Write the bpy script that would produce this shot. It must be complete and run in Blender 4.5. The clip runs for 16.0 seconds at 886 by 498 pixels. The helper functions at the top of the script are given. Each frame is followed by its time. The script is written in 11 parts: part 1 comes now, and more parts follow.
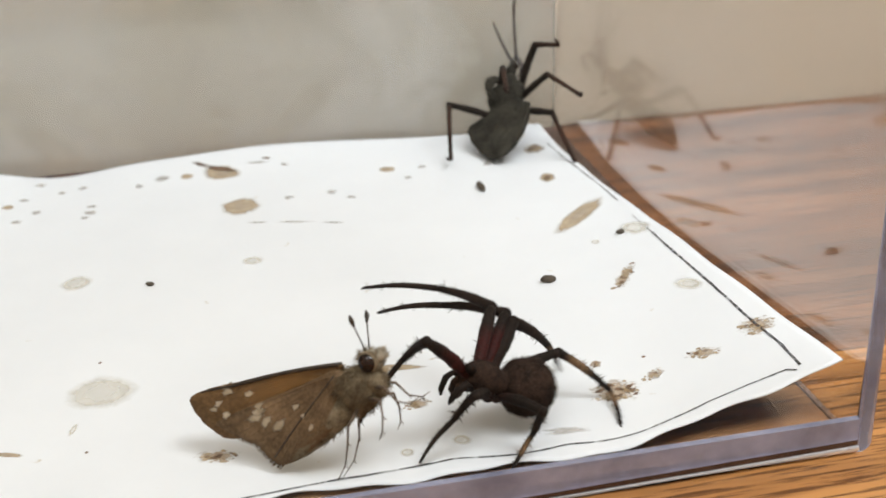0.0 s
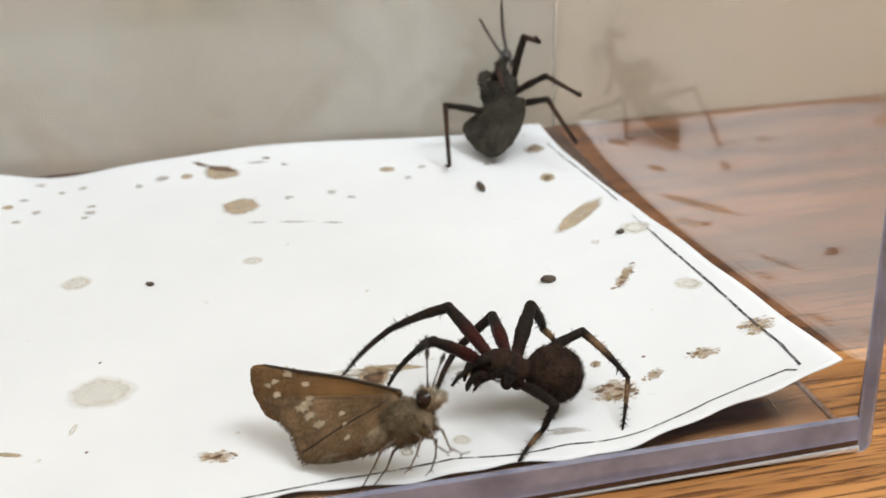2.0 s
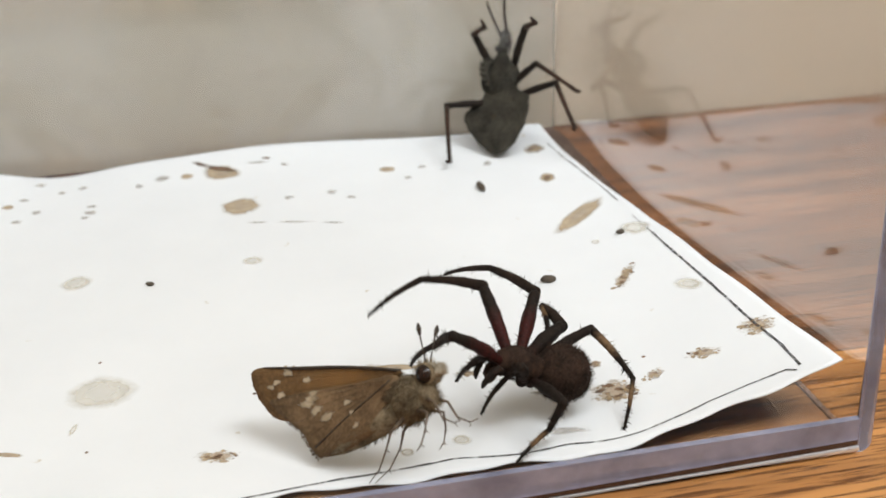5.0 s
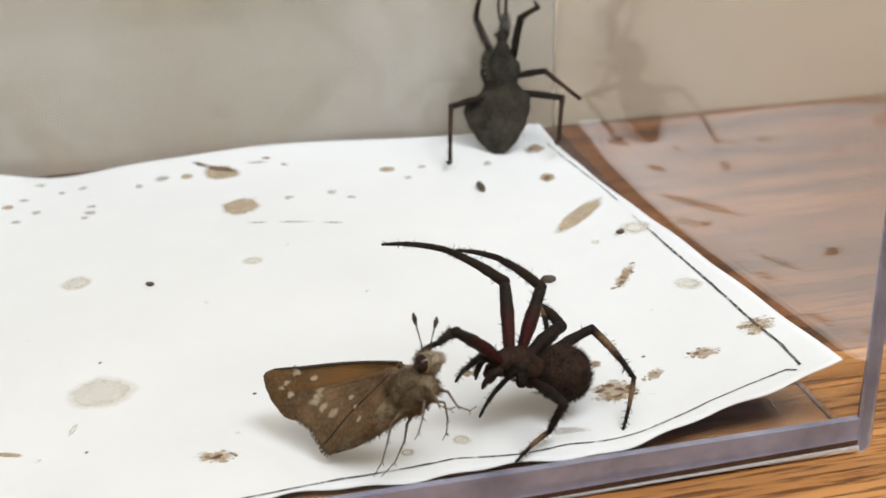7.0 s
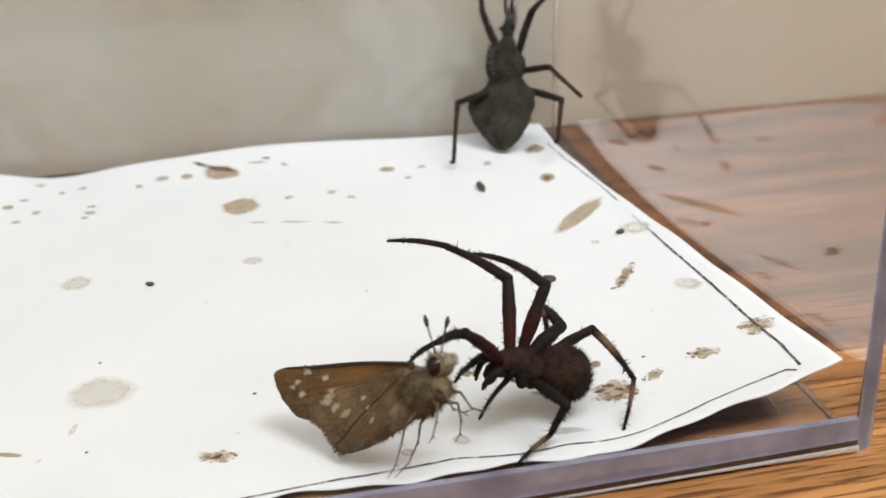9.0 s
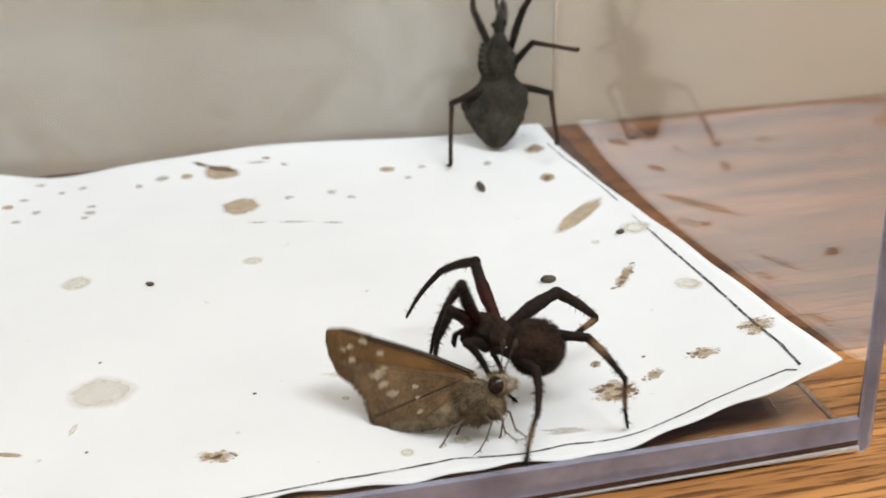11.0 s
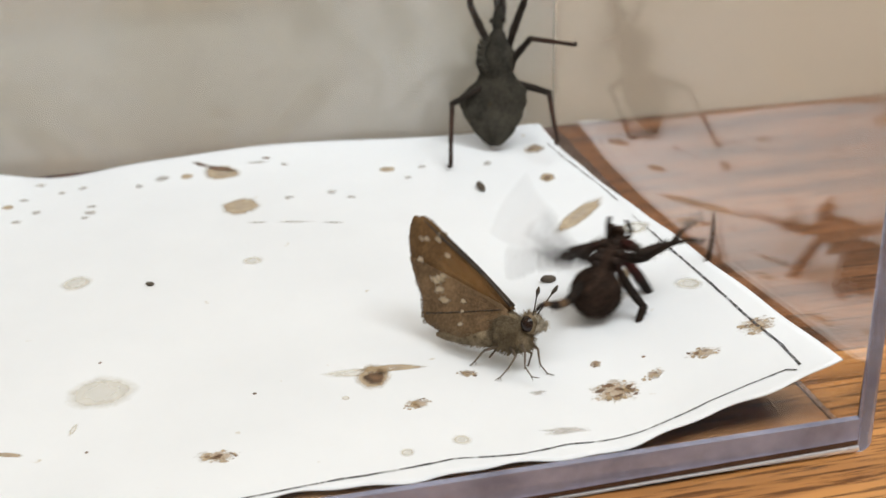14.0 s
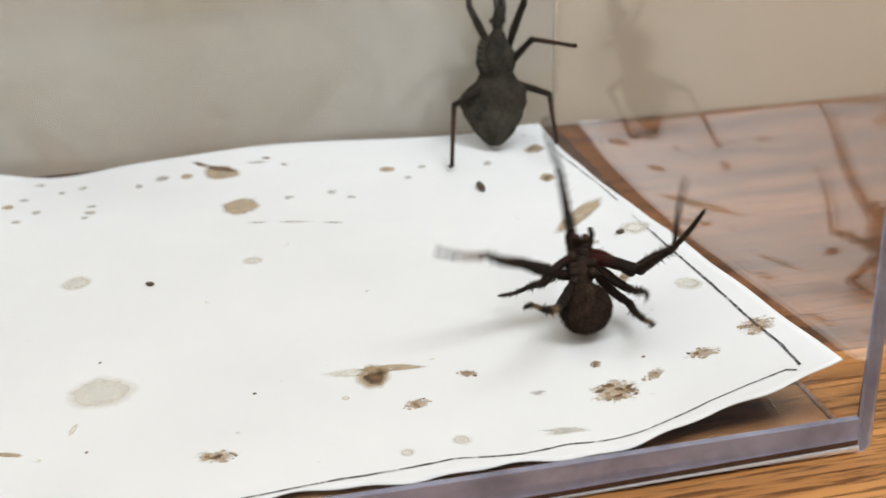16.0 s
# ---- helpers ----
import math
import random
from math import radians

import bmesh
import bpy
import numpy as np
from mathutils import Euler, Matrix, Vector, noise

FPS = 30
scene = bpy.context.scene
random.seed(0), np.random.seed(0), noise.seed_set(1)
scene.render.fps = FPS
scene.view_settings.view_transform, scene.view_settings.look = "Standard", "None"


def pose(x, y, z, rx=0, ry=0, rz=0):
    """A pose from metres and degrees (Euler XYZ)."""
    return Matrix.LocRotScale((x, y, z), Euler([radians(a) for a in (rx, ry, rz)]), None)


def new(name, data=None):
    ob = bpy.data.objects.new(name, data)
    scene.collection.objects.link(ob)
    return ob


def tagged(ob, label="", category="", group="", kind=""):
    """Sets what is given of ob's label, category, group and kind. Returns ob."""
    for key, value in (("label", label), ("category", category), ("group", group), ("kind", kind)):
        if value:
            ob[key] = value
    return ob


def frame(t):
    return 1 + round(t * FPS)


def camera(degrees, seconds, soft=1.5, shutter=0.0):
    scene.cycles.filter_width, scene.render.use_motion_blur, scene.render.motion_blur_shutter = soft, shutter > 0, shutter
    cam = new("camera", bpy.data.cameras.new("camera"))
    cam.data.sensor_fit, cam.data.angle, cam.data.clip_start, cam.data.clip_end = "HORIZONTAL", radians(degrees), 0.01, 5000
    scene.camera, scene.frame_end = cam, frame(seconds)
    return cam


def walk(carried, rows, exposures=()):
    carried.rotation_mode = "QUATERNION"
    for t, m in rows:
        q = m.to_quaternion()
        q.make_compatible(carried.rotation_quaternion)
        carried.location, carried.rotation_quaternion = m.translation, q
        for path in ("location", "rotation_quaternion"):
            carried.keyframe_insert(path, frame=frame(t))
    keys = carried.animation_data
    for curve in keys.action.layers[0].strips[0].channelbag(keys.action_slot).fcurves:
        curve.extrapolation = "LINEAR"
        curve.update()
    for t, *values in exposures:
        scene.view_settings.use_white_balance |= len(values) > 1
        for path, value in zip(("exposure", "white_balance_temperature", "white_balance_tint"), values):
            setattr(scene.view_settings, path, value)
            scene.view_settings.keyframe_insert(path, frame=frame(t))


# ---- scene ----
# A clear acrylic box on an oak table; all lengths below are in millimetres and turned into metres by MM.
MM = 0.001
cam = camera(40.0, 16.0, soft=1.5, shutter=2.0)
STAND = pose(-0.05888, -0.09009, 0.06393, 66.191, 1.555, -12.386)
walk(cam, [(0.0, STAND), (16.0, STAND)], [(0.0, -0.03), (9.0, -0.03), (12.5, -0.04), (14.5, -0.05), (15.5, -0.09), (16.0, -0.11)])
cam.data.dof.use_dof, cam.data.dof.focus_distance, cam.data.dof.aperture_fstop = True, 0.128, 48.0

# ---- light ----
world = bpy.data.worlds.new("room_air")
scene.world = world
world.use_nodes = True
world.node_tree.nodes["Background"].inputs[0].default_value = (0.78, 0.86, 1.0, 1)
world.node_tree.nodes["Background"].inputs[1].default_value = 0.05
scene.view_settings.exposure = 0.0


def ceiling_lamp(x, y, sx, sy, watts):
    data = bpy.data.lights.new("ceiling_lamp", "AREA")
    data.shape, data.size, data.size_y, data.energy = "RECTANGLE", sx, sy, watts
    data.color = (0.95, 0.98, 0.985)
    new("ceiling_lamp", data).matrix_world = pose(x, y, 0.62)


ceiling_lamp(0.20, -0.20, 0.42, 0.22, 3.26)
ceiling_lamp(-0.28, -0.28, 0.42, 0.22, 1.51)


# ---- materials ----
def material(name):
    m = bpy.data.materials.new(name)
    m.use_nodes = True
    t = m.node_tree
    return m, t, t.nodes, t.links, t.nodes["Principled BSDF"]


def coords(t, scale, space="Object"):
    c = t.nodes.new("ShaderNodeTexCoord")
    m = t.nodes.new("ShaderNodeMapping")
    m.inputs["Scale"].default_value = scale
    t.links.new(c.outputs[space], m.inputs["Vector"])
    return m.outputs[0]


def noise_tex(t, vec, scale, detail=4.0, rough=0.55, dist=0.0):
    n = t.nodes.new("ShaderNodeTexNoise")
    n.inputs["Scale"].default_value, n.inputs["Detail"].default_value = scale, detail
    n.inputs["Roughness"].default_value, n.inputs["Distortion"].default_value = rough, dist
    t.links.new(vec, n.inputs["Vector"])
    return n.outputs["Fac"]


def ramp(t, fac, stops):
    r = t.nodes.new("ShaderNodeValToRGB")
    while len(r.color_ramp.elements) < len(stops):
        r.color_ramp.elements.new(0.5)
    for e, (p, c) in zip(r.color_ramp.elements, stops):
        e.position, e.color = p, (*c, 1) if len(c) == 3 else c
    t.links.new(fac, r.inputs[0])
    return r.outputs[0]


def mix(t, fac, a, b, mode="MIX"):
    n = t.nodes.new("ShaderNodeMix")
    n.data_type, n.blend_type = "RGBA", mode
    for sock, v in ((n.inputs[0], fac), (n.inputs[6], a), (n.inputs[7], b)):
        if hasattr(v, "links"):
            t.links.new(v, sock)
        else:
            sock.default_value = v if isinstance(v, float) else (*v, 1)
    return n.outputs[2]


def bump(t, bsdf, height, strength, distance):
    b = t.nodes.new("ShaderNodeBump")
    b.inputs["Strength"].default_value, b.inputs["Distance"].default_value = strength, distance
    t.links.new(height, b.inputs["Height"])
    t.links.new(b.outputs[0], bsdf.inputs["Normal"])


def mottled(name, dark, light, scale, rough=0.6, relief=0.3, depth=0.0001, fine=6.0, spec=0.4):
    """Two-scale mottle between two colours with a fine relief."""
    m, t, n, l, b = material(name)
    v = coords(t, (1, 1, 1))
    big = noise_tex(t, v, scale, 5)
    small = noise_tex(t, v, scale * fine, 6)
    c = ramp(t, big, [(0.32, dark), (0.68, light)])
    c = mix(t, 0.35, c, ramp(t, small, [(0.35, dark), (0.65, light)]))
    l.new(c, b.inputs["Base Color"])
    b.inputs["Roughness"].default_value = rough
    b.inputs["Specular IOR Level"].default_value = spec
    bump(t, b, small, relief, depth)
    return m


def oak_material(name, tone, figure):
    """Oak veneer with its grain along X: cathedral bands, streaks and dark open pores. tone: multiplies the colour,
    painted shade included; figure: how bold its dark figure is.
    """
    m, t, n, l, b = material(name)
    fig = noise_tex(t, coords(t, (1.0, 14.0, 14.0)), 9.0, 6, 0.62, 0.6)
    wave = n.new("ShaderNodeTexWave")
    wave.wave_type, wave.bands_direction = "BANDS", "Y"
    wave.inputs["Scale"].default_value, wave.inputs["Distortion"].default_value = 30.0, 9.0
    wave.inputs["Detail"].default_value, wave.inputs["Detail Scale"].default_value = 4.0, 1.2
    l.new(coords(t, (0.22, 1.0, 1.0)), wave.inputs["Vector"])
    pores = noise_tex(t, coords(t, (1.0, 22.0, 22.0)), 70.0, 4, 0.7)
    patch = noise_tex(t, coords(t, (1.0, 3.2, 3.2)), 16.0, 5, 0.6, 0.4)
    c = ramp(t, wave.outputs["Fac"], [(0.0, (0.18, 0.070, 0.022)), (0.28, (0.46, 0.205, 0.064)), (1.0, (0.68, 0.345, 0.124))])
    c = mix(t, 0.5, c, ramp(t, fig, [(0.34, (0.16, 0.062, 0.021)), (0.58, (0.67, 0.32, 0.108))]))
    c = mix(t, 0.85, c, mix(t, 1.0, c, ramp(t, pores, [(0.41, (0.20, 0.15, 0.12)), (0.50, (1, 1, 1))]), "MULTIPLY"))
    c = mix(t, figure, c, mix(t, 1.0, c, ramp(t, patch, [(0.36, (0.36, 0.31, 0.29)), (0.48, (1, 1, 1))]), "MULTIPLY"))
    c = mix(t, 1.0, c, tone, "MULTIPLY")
    l.new(c, b.inputs["Base Color"])
    b.inputs["Roughness"].default_value = 0.42
    bump(t, b, pores, 0.2, 0.0002)
    return m


def paper_material():
    m, t, n, l, b = material("white_paper")
    v = coords(t, (1, 1, 1))
    c = ramp(t, noise_tex(t, v, 45.0, 5), [(0.3, (0.755, 0.79, 0.83)), (0.7, (0.805, 0.84, 0.88))])
    specks = noise_tex(t, v, 420.0, 2)
    c = mix(t, 1.0, c, ramp(t, specks, [(0.20, (0.70, 0.62, 0.5)), (0.26, (1, 1, 1))]), "MULTIPLY")
    l.new(c, b.inputs["Base Color"])
    b.inputs["Roughness"].default_value = 0.75
    bump(t, b, noise_tex(t, v, 700.0, 4), 0.12, 0.0001)
    return m


def wall_material():
    m, t, n, l, b = material("beige_wall_paint")
    v = coords(t, (1, 1, 1))
    c = ramp(t, noise_tex(t, v, 9.0, 4), [(0.3, (0.60, 0.545, 0.45)), (0.7, (0.675, 0.62, 0.515))])
    l.new(c, b.inputs["Base Color"])
    b.inputs["Roughness"].default_value = 0.8
    bump(t, b, noise_tex(t, v, 260.0, 4), 0.2, 0.0004)
    return m


def acrylic_material(name, tint, rough, smudge=0.0, clear=1.0, ior=1.49):
    m, t, n, l, b = material(name)
    b.inputs["Base Color"].default_value = (*tint, 1)
    b.inputs["Transmission Weight"].default_value = 1.0
    b.inputs["IOR"].default_value = ior
    b.inputs["Roughness"].default_value = rough
    if smudge:
        v = coords(t, (1, 1, 1))
        wipe = noise_tex(t, v, 26.0, 5, 0.6, 1.2)
        l.new(ramp(t, wipe, [(0.42, (clear,) * 3), (0.72, (smudge,) * 3)]), b.inputs["Transmission Weight"])
        l.new(ramp(t, wipe, [(0.4, (rough,) * 3), (0.75, (rough + 0.12,) * 3)]), b.inputs["Roughness"])
    return m


def stain_material(name, dark, light, core, rim, coarse=0.8, crumb=0.6):
    """A dried stain: uneven colour whose cover breaks up towards a ragged rim."""
    m, t, n, l, b = material(name)
    v = coords(t, (1, 1, 1))
    l.new(ramp(t, noise_tex(t, v, 900.0, 5), [(0.35, dark), (0.65, light)]), b.inputs["Base Color"])
    far = n.new("ShaderNodeAttribute")
    far.attribute_name = "rim"
    total = far.outputs["Fac"]
    for scale, weight in ((520.0, coarse), (2400.0, crumb)):
        step = n.new("ShaderNodeMath")
        step.operation, step.inputs[1].default_value = "MULTIPLY_ADD", weight
        l.new(noise_tex(t, v, scale, 4, 0.65), step.inputs[0])
        l.new(total, step.inputs[2])
        total = step.outputs[0]
    fit = n.new("ShaderNodeMath")
    fit.operation, fit.inputs[1].default_value = "SUBTRACT", (coarse + crumb) / 2
    l.new(total, fit.inputs[0])
    a = ramp(t, fit.outputs[0], [(0.15, (core, core, core)), (0.55, (rim, rim, rim)), (0.68, (rim * 0.4,) * 3), (0.82, (0, 0, 0))])
    l.new(a, b.inputs["Alpha"])
    b.inputs["Roughness"].default_value = 0.5
    return m


def edge_material(name, dark, light, rough, clear=0.55):
    """Sawn and polished acrylic edge: cloudy, faintly lavender."""
    m, t, n, l, b = material(name)
    v = coords(t, (1, 1, 1))
    l.new(ramp(t, noise_tex(t, v, 220.0, 4), [(0.3, dark), (0.7, light)]), b.inputs["Base Color"])
    b.inputs["Transmission Weight"].default_value = clear
    b.inputs["IOR"].default_value = 1.49
    b.inputs["Roughness"].default_value = rough
    return m


EDGE = edge_material("acrylic_edge", (0.42, 0.425, 0.54), (0.62, 0.64, 0.78), 0.1, 0.72)
BAND = edge_material("acrylic_band", (0.29, 0.30, 0.40), (0.49, 0.51, 0.66), 0.06, 0.5)
# Painted dark: shade beside the paper, and the table's reflection under the band.
PAINTED_DARK = edge_material("painted_dark_acrylic", (0.09, 0.05, 0.04), (0.20, 0.125, 0.10), 0.2)
# Pale colour stands in for the highlight along the lower bevel.
LIP_HIGHLIGHT = edge_material("acrylic_lip_highlight", (0.74, 0.75, 0.80), (0.86, 0.86, 0.90), 0.12)
# Second oak has the shade beside the box put into its tone.
OAK, OAK_SHADED = oak_material("oak_veneer", (1.0, 1.0, 0.96), 0.9), oak_material("shaded_oak_veneer", (0.51, 0.465, 0.57), 0.72)
PAPER, WALL, ACRYLIC = paper_material(), wall_material(), acrylic_material("clear_acrylic", (0.97, 0.975, 0.985), 0.0)
# Floor tint darkens the table below in place of the paper's shade.
FLOOR_CLEAR = acrylic_material("shade_tinted_acrylic", (0.66, 0.70, 0.84), 0.05)
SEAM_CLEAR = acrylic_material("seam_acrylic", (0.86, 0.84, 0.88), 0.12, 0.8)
DUSTY = acrylic_material("dusty_acrylic", (0.735, 0.73, 0.725), 0.03, 0.72)
SCRATCHED = acrylic_material("scratched_acrylic", (1.0, 0.975, 0.965), 0.0, 0.985, 0.998, 1.74)
CEILING = mottled("ceiling_paint", (0.72, 0.71, 0.68), (0.78, 0.77, 0.74), 6.0, 0.8, 0.1)


# ---- mesh helpers ----
def part(name, bm, mat, parent=None, label="", smooth=True):
    """Links a bmesh in millimetres as one mesh object."""
    bmesh.ops.scale(bm, vec=(MM, MM, MM), verts=bm.verts)
    me = bpy.data.meshes.new(name)
    bm.to_mesh(me)
    bm.free()
    for p in me.polygons:
        p.use_smooth = smooth
    me.materials.append(mat)
    ob = new(name, me)
    ob.parent = parent
    if label:
        ob["label"] = label
    return ob


def slab(lo, hi, bevel=0.0, segments=2):
    bm = bmesh.new()
    bmesh.ops.create_cube(bm, size=1.0)
    for v in bm.verts:
        v.co = Vector([(a + b) / 2 + c * (b - a) for a, b, c in zip(lo, hi, v.co)])
    if bevel:
        bmesh.ops.bevel(bm, geom=bm.edges[:], offset=bevel, segments=segments, profile=0.5, affect="EDGES")
    return bm


def empty(name, m=None):
    ob = new(name)
    ob.empty_display_size = 0.002
    if m is not None:
        ob.matrix_basis = m
    return ob


# ---- the room ----
TABLE = -2.0      # height of the table top under the box floor
WALL_Y = 103.4    # the wall behind the table


def room():
    def wall(name, lo, hi, mat, label, cat="wall"):
        tagged(part(name, slab(lo, hi), mat, None, "", False), label, cat, kind="structure")
    wall("wall_north", (-560, WALL_Y, -40), (460, WALL_Y + 40, 640), WALL, "plain beige painted wall behind the table")
    wall("wall_south", (-560, -640, -40), (460, -600, 640), WALL, "plain beige painted wall")
    wall("wall_west", (-600, -600, -40), (-560, WALL_Y, 640), WALL, "plain beige painted wall")
    wall("wall_east", (460, -600, -40), (500, WALL_Y, 640), WALL, "plain beige painted wall")
    wall("ceiling", (-560, -600, 640), (460, WALL_Y, 660), CEILING, "plain white ceiling", "ceiling")


def table():
    t = tagged(empty("table"), "oak-veneered table top with dark open grain, against the wall", "table")
    part("tabletop", slab((-558, -598, TABLE - 30), (458, WALL_Y - 0.8, TABLE - 1.0), 0.8), OAK, t, "", False)
    part("veneer_leaf", slab((-558, -598, TABLE - 0.99), (458, 17.0, TABLE), 0.03), OAK, t, "golden oak veneer", False)
    # Rear part of the same veneer, its shade painted into the colour.
    part("veneer_leaf", slab((-558, 17.0, TABLE - 0.99), (458, WALL_Y - 0.8, TABLE), 0.03), OAK_SHADED, t, "oak veneer with the shade beside the box put into its colour", False)


room()
table()

# ---- the acrylic box ----
RIGHT, LEFT, BACK, TOP = -0.95, -128.0, 97.0, 62.0


def rail(y0, y1, z0, z1, bevel, x1, fall0=0.0, fall1=0.0):
    """A bar along the box's front; its under and upper edges fall away towards the left by these slopes."""
    bm = bmesh.new()
    rings = []
    for x in (LEFT - 1.7, -45.0, x1):
        run = min(45.0, -x)
        lo, hi, c = max(z0 - fall0 * run, TABLE + 0.04), z1 - fall1 * run, bevel
        ring = [(y0, lo + c), (y0, hi - c), (y0 + c * 0.3, hi - c * 0.3), (y0 + c, hi), (y1, hi), (y1, lo), (y0 + c, lo), (y0 + c * 0.3, lo + c * 0.3)]
        rings.append([bm.verts.new((x, y, z)) for y, z in ring])
    for a, b in zip(rings, rings[1:]):
        for k in range(8):
            bm.faces.new((a[k], a[(k + 1) % 8], b[(k + 1) % 8], b[k]))
    bm.faces.new(rings[0][::-1])
    bm.faces.new(rings[-1])
    bmesh.ops.recalc_face_normals(bm, faces=bm.faces[:])
    return bm


def askew(bm):
    """Turns a panel along the box's right side slightly outwards."""
    for v in bm.verts:
        v.co.x += 0.006 * max(0.0, v.co.y)
    return bm


def flared(bm):
    """Leans a panel outwards towards its top, as the moulded box does."""
    for v in bm.verts:
        v.co.x += 0.020 * v.co.z
    return bm


def corner_bar(x0, x1, y0, y1, radius):
    """The upright front edge of the side panel, rounded where it turns into the base."""
    outline = [(x0, TOP), (x0, TABLE + 0.1)]
    for k in range(7):
        a = -math.pi / 2 + math.pi / 2 * k / 6
        outline.append((x1 - radius + radius * math.cos(a), TABLE + 0.1 + radius + radius * math.sin(a)))
    outline.append((x1, TOP))
    bm = bmesh.new()
    front, back = [[bm.verts.new((x, y, z)) for x, z in outline] for y in (y0, y1)]
    n = len(outline)
    for k in range(n):
        bm.faces.new((front[k], front[(k + 1) % n], back[(k + 1) % n], back[k]))
    bm.faces.new(front[::-1])
    bm.faces.new(back)
    bmesh.ops.recalc_face_normals(bm, faces=bm.faces[:])
    bmesh.ops.bevel(bm, geom=[e for e in bm.edges if e.calc_face_angle(0) > 1.2], offset=0.24, segments=3, profile=0.5, affect="EDGES")
    return bm


def acrylic_box():
    box = tagged(empty("acrylic_box"), "clear acrylic box with open front and polished rim on the table", "box")
    w, g = 1.7, 0.03
    pieces = [
        ("floor_panel", slab((LEFT, -1.28, TABLE + 0.05), (RIGHT - 0.05, BACK, -0.25), 0.05, 3), FLOOR_CLEAR),
        ("back_panel", slab((LEFT - w, BACK + g, TABLE), (RIGHT + 0.55, BACK + 2.0, TOP), 0.05, 3), DUSTY),
        ("side_panel", flared(askew(slab((RIGHT, -1.37, TABLE + 0.05), (RIGHT + 1.3, BACK + 2.0, TOP), 0.02, 3))), SCRATCHED),
        ("side_panel", slab((LEFT - w, 0, TABLE), (LEFT - g, BACK, TOP), 0.3, 3), ACRYLIC),
        ("corner_edge", corner_bar(RIGHT + 0.02, RIGHT + 1.55, -2.0, -1.4, 1.1), EDGE),
        ("bottom_edge", rail(-2.0, -1.3, -0.38, 1.92, 0.04, RIGHT - 0.02, 0.022, 0.006), BAND),
        # Dark bar put in for the table's reflection above the lip.
        ("bottom_reflection", rail(-1.88, -1.35, -1.05, -0.41, 0.03, RIGHT + 0.1, 0.020, 0.022), PAINTED_DARK),
        ("floor_seam_shade", askew(slab((RIGHT - 0.85, 0.6, -0.6), (RIGHT - 0.04, 13.0, -0.22), 0.2, 3)), SEAM_CLEAR),
        # Brown strip painted for the shade between paper edge and side panel.
        ("floor_seam_shade", askew(slab((RIGHT - 2.6, 13.5, -0.24), (RIGHT - 0.04, 95.0, -0.1), 0.04, 2)), PAINTED_DARK),
        # Lip with the bevel's highlight painted into its colour.
        ("bottom_lip_highlight", rail(-2.05, -1.4, -1.72, -1.07, 0.2, RIGHT + 0.25, 0.006, 0.020), LIP_HIGHLIGHT),
    ]
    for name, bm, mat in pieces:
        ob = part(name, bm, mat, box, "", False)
        ob.visible_shadow = name in ("bottom_lip_highlight", "bottom_reflection")


acrylic_box()

# ---- the paper ----
SHEET_L, SHEET_R, SHEET_B = -112.0, -1.4, 95.5


def lift(x, y):
    """Height of the curling paper over the box floor."""
    a = 0.34 * (x + 1) - 0.1 * (y - 1.5) + 6.5
    fold = math.log1p(math.exp(max(-30, min(30, a / 1.2)))) * 1.2
    back = max(0.0, (y - 78) / 17.5) ** 2 * (1.6 * math.exp(-((x + 55) / 16) ** 2) + 1.0 * math.exp(-((x + 33) / 11) ** 2)
                                             + 1.1 * math.exp(-((x + 5) / 5) ** 2) + 1.7 * math.exp(-((x + 92) / 8) ** 2))
    return fold + back + 0.15


def edge_front(x):
    return 1.5 + 0.45 * math.sin(x * 0.33 + 0.4) + 0.3 * math.sin(x * 0.13 + 2.0) + 0.2 * math.sin(x * 0.9)


def edge_right(y):
    return SHEET_R + 0.08 * math.sin(y * 0.35) - 2.3 * max(0.0, (y - 45) / 50) ** 1.1


def paper():
    nx, ny = 160, 120
    bm = bmesh.new()
    rows = []
    for j in range(ny + 1):
        q = (j / ny)
        row = []
        for i in range(nx + 1):
            p = 1 - (1 - i / nx)
            y0 = edge_front(SHEET_L + p * (SHEET_R - SHEET_L))
            x0 = SHEET_L + p * (SHEET_R - SHEET_L)
            y = y0 + q * (SHEET_B + 0.5 * math.sin(p * 23) - 2.2 * math.exp(-((x0 + 79) / 8) ** 2) - y0)
            x = SHEET_L + p * (edge_right(y) - SHEET_L)
            row.append(bm.verts.new((x, y, lift(x, y))))
        rows.append(row)
    for j in range(ny):
        for i in range(nx):
            bm.faces.new((rows[j][i], rows[j][i + 1], rows[j + 1][i + 1], rows[j + 1][i]))
    bm.normal_update()
    top = bm.faces[:]
    res = bmesh.ops.solidify(bm, geom=top, thickness=0.12)
    bmesh.ops.recalc_face_normals(bm, faces=bm.faces[:])
    return tagged(part("paper_sheet", bm, PAPER), "stained white paper with curled edges and pencil lines in the box", "paper")


sheet = paper()


